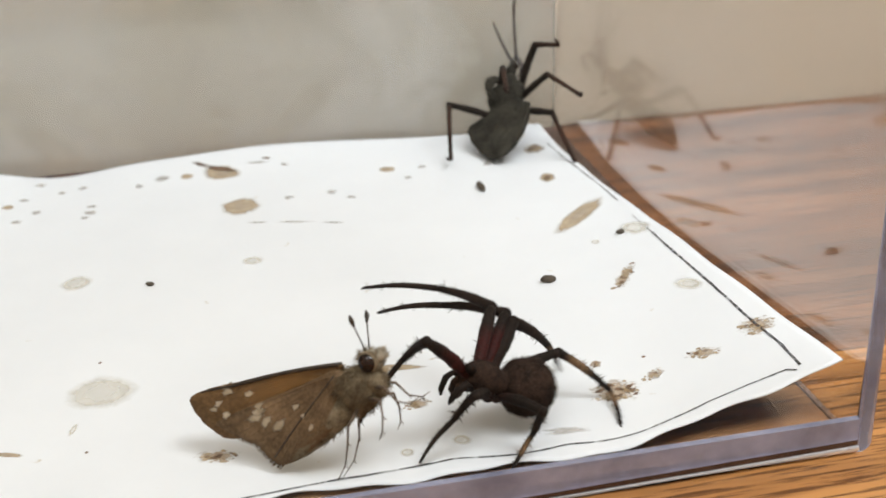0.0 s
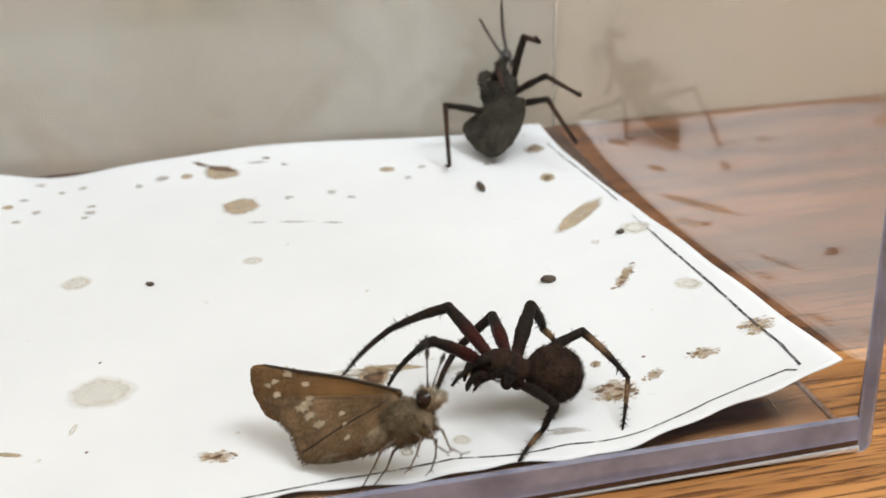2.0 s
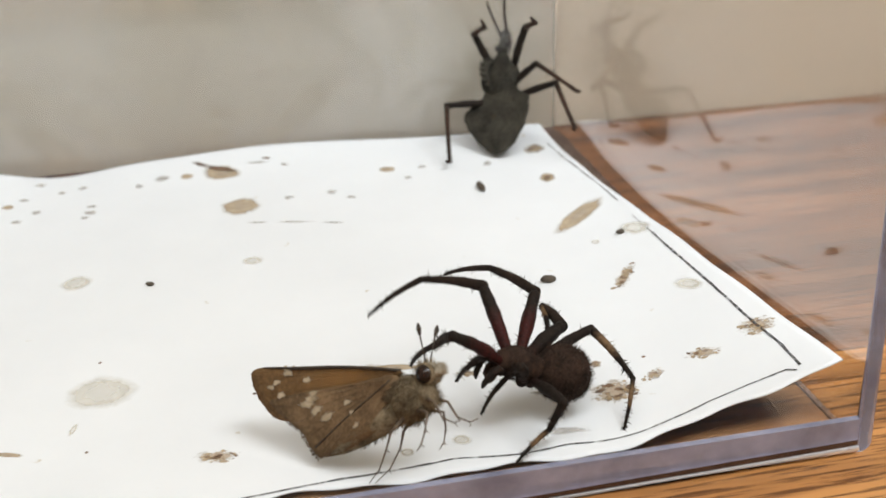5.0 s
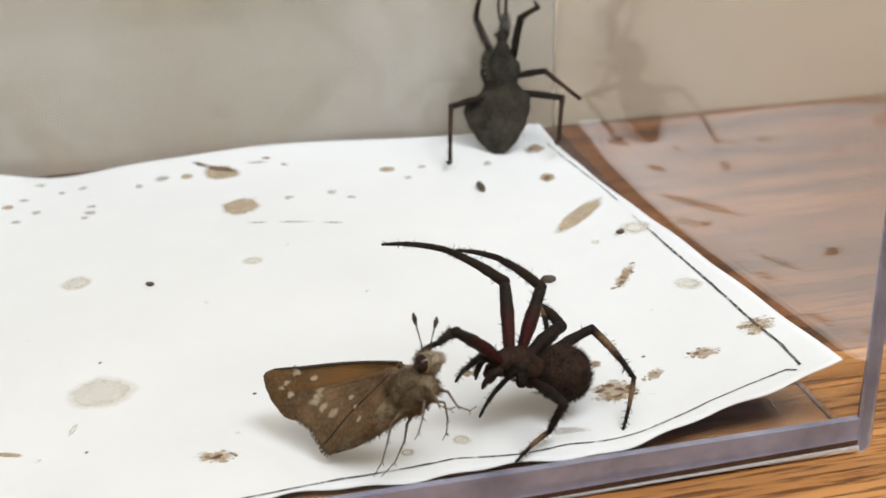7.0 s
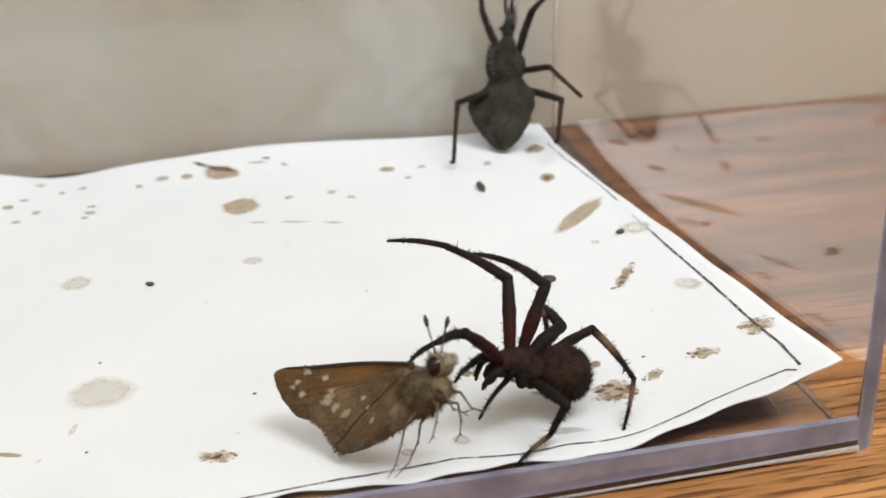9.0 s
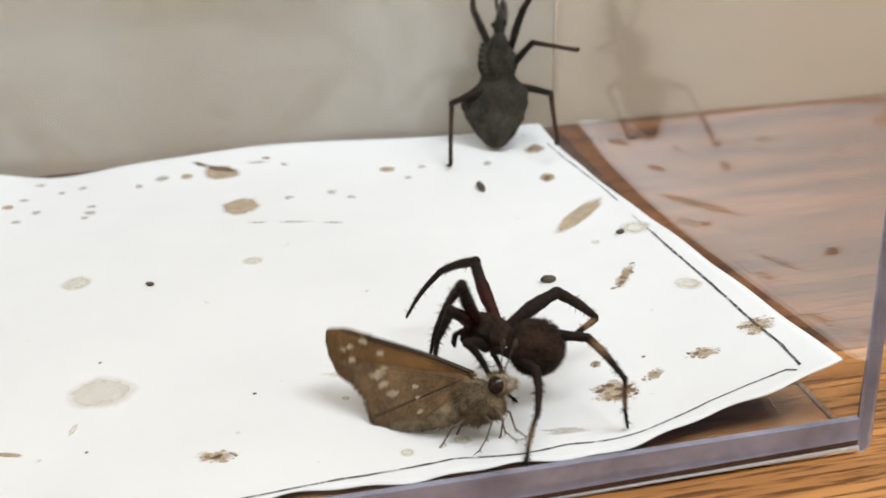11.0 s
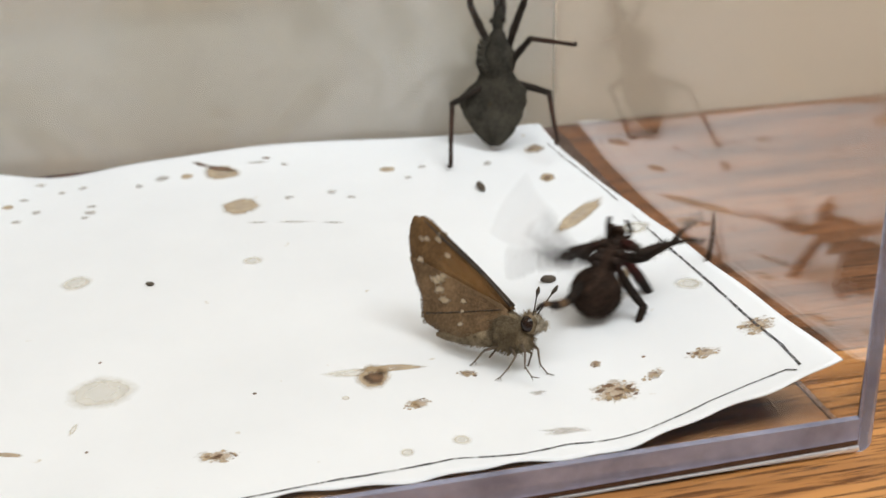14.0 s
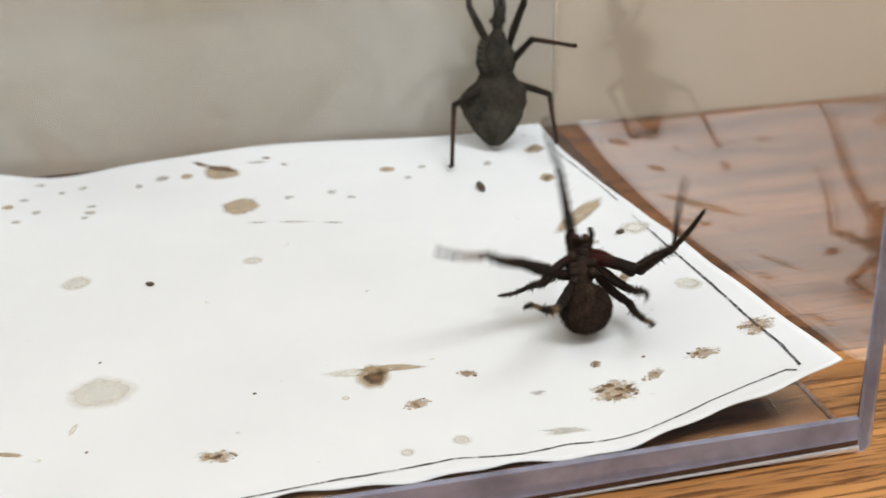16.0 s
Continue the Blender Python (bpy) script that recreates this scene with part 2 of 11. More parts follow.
# ---- animals: materials ----
def banded(name, stops, length, rough=0.62, dark=(0.013, 0.010, 0.0085)):
    """Hairy cuticle whose colour changes along the limb (local X, length in mm)."""
    m, t, n, l, b = material(name)
    v = coords(t, (1, 1, 1))
    sep = n.new("ShaderNodeSeparateXYZ")
    l.new(v, sep.inputs[0])
    mul = n.new("ShaderNodeMath")
    mul.operation, mul.inputs[1].default_value = "MULTIPLY", 1000.0 / length
    l.new(sep.outputs["X"], mul.inputs[0])
    jit = n.new("ShaderNodeMath")
    jit.operation, jit.inputs[1].default_value = "MULTIPLY_ADD", 0.22
    l.new(noise_tex(t, v, 900.0, 3), jit.inputs[0])
    l.new(mul.outputs[0], jit.inputs[2])
    c = ramp(t, jit.outputs[0], stops)
    fine = noise_tex(t, v, 2600.0, 4)
    c = mix(t, ramp(t, fine, [(0.45, (0, 0, 0)), (0.7, (0.75, 0.75, 0.75))]), c, dark)
    l.new(c, b.inputs["Base Color"])
    b.inputs["Roughness"].default_value = rough
    b.inputs["Specular IOR Level"].default_value = 0.07
    bump(t, b, fine, 0.8, 0.00015)
    return m


BLACK, MAROON, PALE = (0.021, 0.016, 0.0135), (0.048, 0.016, 0.014), (0.19, 0.12, 0.07)
SP_FEMUR = banded("spider_femur", [(0.0, MAROON), (0.55, (0.050, 0.013, 0.012)), (0.85, BLACK), (1.0, BLACK)], 7.5, 0.42)
SP_FEMUR_DARK = banded("spider_femur_dark", [(0.0, (0.035, 0.014, 0.011)), (0.6, BLACK), (1.0, BLACK)], 5.0)
SP_TIBIA = banded("spider_tibia", [(0.0, BLACK), (0.3, (0.028, 0.019, 0.015)), (0.6, (0.036, 0.025, 0.020)), (1.0, BLACK)], 7.0)
SP_TIBIA_PALE = banded("spider_tibia_banded", [(0.2, BLACK), (0.40, PALE), (0.62, PALE), (0.78, BLACK)], 6.5)
SP_TARSUS = banded("spider_tarsus", [(0.0, BLACK), (0.5, (0.034, 0.024, 0.019)), (1.0, (0.024, 0.018, 0.015))], 7.0)
SP_TARSUS_PALE = banded("spider_tarsus_banded", [(0.15, BLACK), (0.36, (0.20, 0.125, 0.07)), (0.60, (0.18, 0.11, 0.06)), (0.75, BLACK)], 5.5)
SP_BODY = mottled("spider_carapace", (0.011, 0.008, 0.007), (0.066, 0.040, 0.029), 700.0, 0.7, 0.7, 0.0002, spec=0.06)
SP_COXA = mottled("spider_coxa", (0.011, 0.008, 0.007), (0.044, 0.028, 0.021), 700.0, 0.6, 0.6, 0.0001, spec=0.12)
SP_HAIR = mottled("spider_hair", (0.018, 0.012, 0.0095), (0.082, 0.053, 0.038), 900.0, 0.7, 0.1, spec=0.2)
SP_ABDOMEN = mottled("spider_abdomen", (0.010, 0.0075, 0.0062), (0.062, 0.038, 0.028), 520.0, 0.75, 0.8, 0.0003, spec=0.06)
BUG_BODY = mottled("bug_cuticle", (0.011, 0.0105, 0.0088), (0.064, 0.059, 0.047), 330.0, 0.7, 0.6, 0.0002, spec=0.1)
BUG_MARK = mottled("bug_marking", (0.006, 0.006, 0.005), (0.070, 0.052, 0.026), 330.0, 0.7, 0.5, 0.00015, spec=0.2)
BUG_LEG = banded("bug_leg", [(0.0, (0.024, 0.022, 0.019)), (0.5, (0.036, 0.029, 0.024)), (1.0, (0.024, 0.020, 0.017))], 8.0)
BUG_SHIN = banded("bug_shin", [(0.0, (0.03, 0.025, 0.02)), (0.5, (0.062, 0.036, 0.027)), (1.0, (0.038, 0.025, 0.02))], 9.0)
EYE = mottled("insect_eye", (0.006, 0.0035, 0.003), (0.022, 0.010, 0.007), 900.0, 0.18, 0.1, 0.00003)
FUR = mottled("moth_fur", (0.075, 0.056, 0.035), (0.33, 0.265, 0.175), 850.0, 0.85, 0.8, 0.0003, spec=0.1)
FUR_PALE = mottled("moth_pale_fur", (0.25, 0.21, 0.155), (0.60, 0.55, 0.45), 900.0, 0.85, 0.8, 0.0003, spec=0.1)
FUR_TAN = mottled("moth_tan_fur", (0.11, 0.082, 0.05), (0.34, 0.275, 0.185), 900.0, 0.85, 0.8, 0.0003, spec=0.1)
WING = mottled("wing_scales", (0.066, 0.042, 0.023), (0.225, 0.148, 0.083), 330.0, 0.75, 0.5, 0.00008, 9.0, 0.15)
WING_FORE = mottled("forewing_scales", (0.070, 0.040, 0.018), (0.225, 0.134, 0.062), 300.0, 0.75, 0.5, 0.00008, 9.0, 0.15)
WING_SPOT = stain_material("wing_spot_scales", (0.34, 0.275, 0.185), (0.50, 0.42, 0.31), 0.9, 0.7, 0.3, 0.4)
WING_TAWNY = stain_material("tawny_scales", (0.24, 0.115, 0.032), (0.34, 0.175, 0.055), 0.55, 0.3, 0.3, 0.3)
FRINGE = mottled("wing_fringe", (0.09, 0.065, 0.042), (0.24, 0.18, 0.12), 900.0, 0.8, 0.4, 0.00006, 6.0, 0.15)
MOTH_LEG = mottled("moth_leg", (0.06, 0.045, 0.033), (0.16, 0.12, 0.088), 900.0, 0.6)
DARK_TIP = mottled("antenna_club", (0.012, 0.009, 0.007), (0.05, 0.035, 0.022), 900.0, 0.5)


# ---- animals: shapes, all in millimetres ----
def tube(bm, pts, radii, sides=8, cap=True):
    """Sweeps a circle along pts."""
    rings = []
    prev = None
    for i, (p, r) in enumerate(zip(pts, radii)):
        p = Vector(p)
        d = (Vector(pts[min(i + 1, len(pts) - 1)]) - Vector(pts[max(i - 1, 0)])).normalized()
        ref = prev if prev is not None else (Vector((0, 0, 1)) if abs(d.z) < 0.9 else Vector((0, 1, 0)))
        u = (ref - d * ref.dot(d)).normalized()
        prev = u
        w = d.cross(u)
        rings.append([bm.verts.new(p + (u * math.cos(a) + w * math.sin(a)) * r) for a in [2 * math.pi * k / sides for k in range(sides)]])
    for a, b in zip(rings, rings[1:]):
        for k in range(sides):
            bm.faces.new((a[k], a[(k + 1) % sides], b[(k + 1) % sides], b[k]))
    if cap:
        bm.faces.new(rings[0][::-1])
        bm.faces.new(rings[-1])


def ball(bm, c, r, seg=16, rings=10):
    geo = bmesh.ops.create_uvsphere(bm, u_segments=seg, v_segments=rings, radius=1.0)
    r = (r, r, r) if isinstance(r, (int, float)) else r
    for v in geo["verts"]:
        v.co = Vector([c[i] + v.co[i] * r[i] for i in range(3)])


def loft(bm, rows, sides=20):
    """Body of stacked cross sections along X: x, half width, centre height, half height up, half height down."""
    rings = []
    for x, w, z, up, down in rows:
        ring = []
        for k in range(sides):
            a = 2 * math.pi * k / sides
            s, c = math.sin(a), math.cos(a)
            ring.append(bm.verts.new((x, w * c, z + (up if s > 0 else down) * s)))
        rings.append(ring)
    for a, b in zip(rings, rings[1:]):
        for k in range(sides):
            bm.faces.new((a[k], b[k], b[(k + 1) % sides], a[(k + 1) % sides]))
    bm.faces.new(rings[0])
    bm.faces.new(rings[-1][::-1])


def bristle(bm, p, d, length, r):
    d = Vector(d).normalized()
    u = d.orthogonal().normalized()
    w = d.cross(u)
    tip = bm.verts.new(Vector(p) + d * length)
    base = [bm.verts.new(Vector(p) + (u * math.cos(a) + w * math.sin(a)) * r) for a in (0.0, 2.1, 4.2)]
    for k in range(3):
        bm.faces.new((base[k], base[(k + 1) % 3], tip))


def fur(bm, rng, c, r, count, length, thick, lean=(0, 0, 0), keep=None):
    """Short hairs over an ellipsoid."""
    for _ in range(count):
        d = Vector((rng.gauss(0, 1), rng.gauss(0, 1), rng.gauss(0, 1))).normalized()
        p = Vector([c[i] + d[i] * r[i] * 0.97 for i in range(3)])
        if keep and not keep(p):
            continue
        n = Vector([d[i] / r[i] for i in range(3)]).normalized()
        jig = Vector((rng.uniform(-0.5, 0.5), rng.uniform(-0.5, 0.5), rng.uniform(-0.5, 0.5)))
        bristle(bm, p, n + Vector(lean) + jig, length * rng.uniform(0.6, 1.3), thick)


def limb_segment(length, r0, r1, r2, rng, spines=0, spine=0.6, bow=0.0, claw=False, hairs=0):
    """A limb segment along X with swollen joint ends, spines and fine hairs."""
    bm = bmesh.new()
    pts, rad = [], []
    n = 10
    for i in range(n + 1):
        u = i / n
        r = r0 + (r1 - r0) * min(1, u * 2.2) if u < 0.45 else r1 + (r2 - r1) * (u - 0.45) / 0.55
        pts.append((length * u, 0, bow * math.sin(math.pi * u)))
        rad.append(r * (1 + 0.09 * rng.uniform(-1, 1)))
    tube(bm, pts, rad, 9)
    ball(bm, (0, 0, 0), r0 * 1.02, 9, 6)
    ball(bm, (length, 0, 0), r2 * 1.05, 9, 6)

    def place(count, size, thick):
        for _ in range(count):
            u = rng.uniform(0.08, 0.95)
            a = rng.uniform(0, 2 * math.pi)
            r = r1 + (r2 - r1) * u
            d = Vector((0.45, math.cos(a), math.sin(a)))
            bristle(bm, (length * u, math.cos(a) * r * 0.8, math.sin(a) * r * 0.8 + bow * math.sin(math.pi * u)), d, size * rng.uniform(0.6, 1.2), thick)
    place(spines, spine, 0.065)
    place(hairs, spine * 0.55, 0.028)
    if claw:
        bristle(bm, (length, 0, 0), (1, 0.3, -0.8), r2 * 2.2, r2 * 0.5)
        bristle(bm, (length, 0, 0), (1, -0.3, -0.8), r2 * 2.2, r2 * 0.5)
    return bm


# hips in the animal's own space and the lengths of femur, tibia and tarsus
SPIDER_LEGS = {"L1": ((4.3, 0.4, 0.4), (6.6, 5.6, 7.4)), "R1": ((2.0, -1.1, 0.8), (7.4, 6.8, 7.2)), "L2": ((3.6, 0.1, 0.8), (8.0, 7.4, 7.6)), "R2": ((1.2, -1.2, 0.6), (6.6, 5.8, 5.8)), "L3": ((2.2, 1.5, -0.6), (4.4, 4.2, 5.0)), "R3": ((3.0, -1.2, -0.6), (4.2, 4.1, 4.8)), "L4": ((1.1, 1.2, -0.6), (5.8, 4.8, 5.2)), "R4": ((0.2, -1.2, 0.0), (7.8, 6.8, 5.8))}
BUG_LEGS = {"AL": ((23.0, 0.5, 0.5), (8.5,)), "AR": ((23.0, -0.5, 0.5), (11.5,)), "FL": ((16.5, 1.6, -0.8), (7.5, 7.5)), "FR": ((16.5, -1.6, -0.8), (7.5, 7.0)), "ML": ((13.2, 1.8, -0.8), (6.5, 8.0)), "MR": ((13.2, -1.8, -0.8), (7.6, 7.6)), "HL": ((10.5, 1.8, -0.8), (8.6, 10.8)), "HR": ((10.5, -1.8, -0.8), (7.8, 9.5))}


def spider():
    rng = random.Random(4)
    body = tagged(empty("spider"), "dark hairy orb-weaver spider with reddish thighs, on the paper", "spider")
    bm = bmesh.new()
    loft(bm, [(-0.7, 0.9, 0.3, 1.0, 0.6), (0.1, 1.2, 0.2, 1.15, 0.65), (0.6, 1.6, 0.05, 1.3, 0.75), (1.3, 2.3, 0.15, 1.6, 1.0), (2.3, 2.45, 0.25, 1.8, 1.1), (3.2, 2.0, 0.3, 1.8, 1.05), (4.0, 1.6, 0.3, 1.6, 0.95), (4.7, 1.25, 0.2, 1.2, 0.8), (5.0, 0.7, 0.1, 0.6, 0.5)], 20)
    fur(bm, rng, (2.5, 0, 0.3), (2.3, 2.2, 1.5), 700, 0.45, 0.035, (0.6, 0, 0.2))
    for y in (-0.55, -0.2, 0.2, 0.55):
        ball(bm, (4.75, y, 0.5 + 0.18 * (abs(y) < 0.3)), 0.13, 8, 6)
    for v in bm.verts:
        v.co.y, v.co.z = v.co.y * 0.74, v.co.z * 1.0 + 0.1
    part("cephalothorax", bm, SP_BODY, body)
    bm = bmesh.new()
    ball(bm, (-2.6, 0, 0.4), (2.8, 2.85, 2.75), 36, 24)
    for v in bm.verts:
        u = (v.co.x + 3.0) / 3.6
        v.co.y *= 1 + 0.10 * u - 0.06 * u * u
        v.co.z += 0.25 * u - 0.3 * noise.noise(v.co * 0.8)
        v.co += v.co.normalized() * 0.16 * noise.noise(v.co * 1.7)
    fur(bm, rng, (-2.6, 0, 0.4), (2.8, 2.85, 2.75), 2600, 0.42, 0.035, (-0.6, 0, 0.1))
    part("abdomen", bm, SP_ABDOMEN, body)
    for c, r, count in (((-2.6, 0, 0.45), (2.85, 2.9, 2.85), 800), ((2.5, 0, 0.55), (2.4, 1.6, 1.6), 300)):
        bm = bmesh.new()
        fur(bm, rng, c, r, count, 0.5, 0.028, (-0.5 if c[0] < 0 else 0.5, 0, 0.2))
        part("hair_coat", bm, SP_HAIR, body, "sparse brown hairs")
    bm = bmesh.new()
    tube(bm, [(-4.5, 0, -0.5), (-4.9, 0, -0.7), (-5.2, 0, -0.85)], [0.5, 0.4, 0.15], 8)
    part("spinneret", bm, SP_BODY, body)
    for s in (1, -1):
        bm = bmesh.new()
        tube(bm, [(4.4, 0.48 * s, -0.1), (4.95, 0.5 * s, -0.7), (5.0, 0.45 * s, -1.4), (4.85, 0.3 * s, -1.8)], [0.45, 0.5, 0.42, 0.2], 10)
        bristle(bm, (4.85, 0.3 * s, -1.75), (-0.3, -0.5 * s, -0.7), 0.6, 0.12)
        fur(bm, rng, (4.95, 0.5 * s, -0.8), (0.45, 0.45, 0.8), 60, 0.3, 0.02)
        part("fang", bm, SP_BODY, body)
        bm = bmesh.new()
        tube(bm, [(4.0, 0.9 * s, -0.4), (5.0, 1.3 * s, 0.1), (5.6, 1.35 * s, -0.6), (5.8, 1.1 * s, -1.7), (5.7, 0.9 * s, -2.3)], [0.3, 0.33, 0.33, 0.28, 0.12], 9)
        for k in range(24):
            bristle(bm, (5.65 + rng.uniform(-0.2, 0.2), 1.2 * s, -0.4 - 1.6 * rng.random()), (rng.uniform(-1, 1), rng.uniform(-1, 1), -0.6), 0.4, 0.025)
        part("pedipalp", bm, SP_TIBIA, body)
        for k in range(4):
            bm = bmesh.new()
            h = SPIDER_LEGS[("L" if s > 0 else "R") + str(k + 1)][0]
            tube(bm, [(h[0] * 0.9 + 0.1, 0.5 * s, -0.6), (h[0], h[1] * 0.9, -0.5), h], [0.42, 0.66, 0.46], 10)
            ball(bm, (h[0], h[1] * 0.9, h[2] - 0.1), 0.6, 12, 8)
            part("coxa", bm, SP_COXA, body)
    legs = {}
    for key, (hip, (a, b, c)) in SPIDER_LEGS.items():
        big = 0.68 if key[1] in "12" else 0.57
        if key in ("L2", "R1", "R2"):
            big = 0.82 if key == "R2" else 0.73
        femur = part("femur", limb_segment(a, big * 0.62, big, big * 0.75, rng, 14, 0.62, 0.25, hairs=170), SP_FEMUR if key in ("L1", "L2", "R1") else SP_FEMUR_DARK, body)
        tibia = part("tibia", limb_segment(b, big * 0.80, big * 0.64, big * 0.46, rng, 24, 0.75, 0.22, hairs=200), SP_TIBIA_PALE if key == "R4" else SP_TIBIA, body)
        tarsus = part("tarsus", limb_segment(c, big * 0.46, big * 0.38, big * 0.20, rng, 20, 0.55, 0.3, True, hairs=160), SP_TARSUS_PALE if key in ("L4", "R4", "R2") else SP_TARSUS, body)
        legs[key] = (femur, tibia, tarsus)
    return body, legs


def bug():
    rng = random.Random(9)
    body = tagged(empty("assassin_bug"), "dark grey assassin bug climbing the back panel", "bug")
    bm = bmesh.new()
    loft(bm, [(0, 0.9, 0, 0.25, 0.3), (0.7, 1.9, 0, 0.5, 0.7), (2.0, 3.2, 0, 0.8, 1.2), (4.2, 4.7, 0, 0.8, 1.7), (6.6, 5.7, 0.1, 0.7, 1.9), (8.2, 5.6, 0.2, 0.8, 1.9), (9.6, 4.5, 0.2, 1.0, 1.8), (10.8, 3.3, 0.2, 1.2, 1.7), (12.2, 2.6, 0.2, 1.3, 1.6)], 40)
    bmesh.ops.subdivide_edges(bm, edges=bm.edges[:], cuts=2, use_grid_fill=True)
    for v in bm.verts:
        edge = abs(v.co.y) / 5.7
        v.co.z += 1.5 * edge ** 3 + 0.12 * noise.noise(v.co * 1.4) + 0.10 * noise.noise(v.co * 3.1)
        v.co.y += 0.12 * math.sin(v.co.x * 2.8) * edge
    part("abdomen", bm, BUG_BODY, body)
    bm = bmesh.new()
    loft(bm, [(1.8, 0.5, 0.55, 0.1, 0.3), (3.5, 1.5, 0.65, 0.12, 0.3), (6.0, 2.0, 0.62, 0.12, 0.4), (8.5, 1.5, 0.8, 0.12, 0.4), (10.0, 0.6, 1.0, 0.12, 0.4)], 16)
    part("abdomen_marking", bm, BUG_MARK, body, "brownish mottled middle of the back")
    bm = bmesh.new()
    loft(bm, [(10.6, 2.2, 0.2, 1.3, 1.5), (12.0, 2.9, 0.4, 1.5, 1.6), (13.6, 3.5, 0.6, 1.7, 1.6), (14.8, 3.3, 0.7, 1.6, 1.5), (15.8, 2.4, 0.6, 1.4, 1.3), (17.0, 1.7, 0.5, 1.2, 1.1), (18.3, 1.2, 0.4, 0.9, 0.9), (18.8, 0.8, 0.4, 0.6, 0.6)], 20)
    for v in bm.verts:
        v.co += v.co.normalized() * 0.12 * noise.noise(v.co * 1.8)
    part("thorax", bm, BUG_BODY, body)
    def lean(bm):
        for v in bm.verts:
            v.co.y += 0.9 + 0.4 * (v.co.z - 1.6)
        return bm
    bm = bmesh.new()
    tube(bm, [(14.3 - 2.3 * math.cos(a), 0, 1.4 + 1.7 * math.sin(a)) for a in [math.pi * k / 10 for k in range(11)]], [0.5] * 11, 8)
    crest = part("crest", lean(bm), BUG_BODY, body)
    for k in range(9):
        a = math.pi * (k + 0.3) / 8.6
        x, z = 14.3 - 2.7 * math.cos(a), 1.6 + 2.1 * math.sin(a)
        bm = bmesh.new()
        tube(bm, [(x, 0, z - 1.0), (x, 0, z), (14.3 - 3.2 * math.cos(a), 0, 1.6 + 2.6 * math.sin(a))], [0.45, 0.4, 0.12], 8)
        part("tooth", lean(bm), BUG_BODY, crest)
    bm = bmesh.new()
    loft(bm, [(18.4, 0.65, 0.3, 0.6, 0.6), (19.3, 0.9, 0.35, 0.8, 0.75), (20.3, 1.05, 0.4, 0.85, 0.75), (21.4, 0.8, 0.35, 0.65, 0.6), (23.0, 0.65, 0.25, 0.5, 0.5), (24.2, 0.45, 0.1, 0.35, 0.4), (24.5, 0.2, 0, 0.2, 0.2)], 14)
    head = part("head", bm, BUG_BODY, body)
    for s in (1, -1):
        bm = bmesh.new()
        ball(bm, (20.4, 0.95 * s, 0.6), 0.48, 12, 8)
        part("eye", bm, EYE, head)
    bm = bmesh.new()
    tube(bm, [(24.2, 0, -0.1), (24.6, 0, -1.0), (23.2, 0, -1.9), (20.6, 0, -1.6)], [0.35, 0.42, 0.36, 0.1], 9)
    part("beak", bm, BUG_SHIN, head)
    legs = {}
    for key, (hip, lengths) in BUG_LEGS.items():
        if key[0] == "A":
            n = lengths[0]
            bm = bmesh.new()
            tube(bm, [(0, 0, 0), (n * 0.45, 0, 0.15), (n * 0.8, 0.2, 0.1), (n, 0.5, -0.2)], [0.27, 0.22, 0.18, 0.12], 8)
            legs[key] = (part("antenna", bm, BUG_SHIN, body),)
            continue
        a, b = lengths
        r = 0.68 if key[0] == "F" else 0.58
        femur = part("femur", limb_segment(a, r * 0.75, r, r * 0.8, rng, 0, 0.4, 0.2, hairs=14), BUG_LEG, body)
        bm = limb_segment(b, r * 0.75, r * 0.6, r * 0.55, rng, 0, 0.4, 0.1, hairs=16)
        tube(bm, [(b, 0, 0), (b + 0.5, 0, 0.5), (b + 0.7, 0.1, 1.3)], [r * 0.5, r * 0.4, r * 0.25], 7)
        tibia = part("tibia", bm, BUG_SHIN, body)
        legs[key] = (femur, tibia)
    return body, legs


# wing outlines as shares of the two wing chords, from the costa's base to the apex and to the hind corner
FORE_OUTLINE = [(0, 0), (0.12, -0.015), (0.3, -0.03), (0.5, -0.035), (0.72, -0.03), (0.9, -0.02), (0.98, 0.0), (1.0, 0.045), (0.97, 0.11), (0.91, 0.195), (0.80, 0.335), (0.66, 0.475), (0.52, 0.585), (0.36, 0.58), (0.12, 0.33), (0.0, 0.08)]
HIND_OUTLINE = [(0.02, 0.035), (0.2, 0.13), (0.45, 0.24), (0.63, 0.33), (0.68, 0.38), (0.60, 0.46), (0.47, 0.565), (0.38, 0.635), (0.28, 0.70), (0.2, 0.79), (0.1, 0.90), (0.02, 0.975), (-0.04, 0.985), (-0.12, 0.94), (-0.19, 0.82), (-0.24, 0.65), (-0.24, 0.42), (-0.12, 0.15)]
# share along each chord, size and how far it is drawn out along the veins
FORE_SPOTS = [(0.781, -0.012, 0.020, 1.14), (0.735, 0.045, 0.030, 1.21), (0.752, 0.155, 0.026, 1.21), (0.765, 0.215, 0.022, 1.14), (0.56, 0.12, 0.026, 1.14)]
HIND_SPOTS = [(0.635, 0.30, 0.026, 1.21), (0.43, 0.265, 0.030, 1.28), (0.415, 0.335, 0.036, 1.35), (0.40, 0.395, 0.040, 1.35), (0.304, 0.455, 0.036, 1.35), (0.188, 0.53, 0.038, 1.35), (0.142, 0.356, 0.024, 1.07), (0.046, 0.462, 0.018, 1.00), (-0.08, 0.60, 0.022, 1.21)]


def chord(a, b, y=0.0):
    p = Vector((-13.7 * a - 11.1 * b, y, 0.48 + 7.0 * a - 3.4 * b))
    p.y += math.copysign(swell(p), y) if y else 0.0
    return p


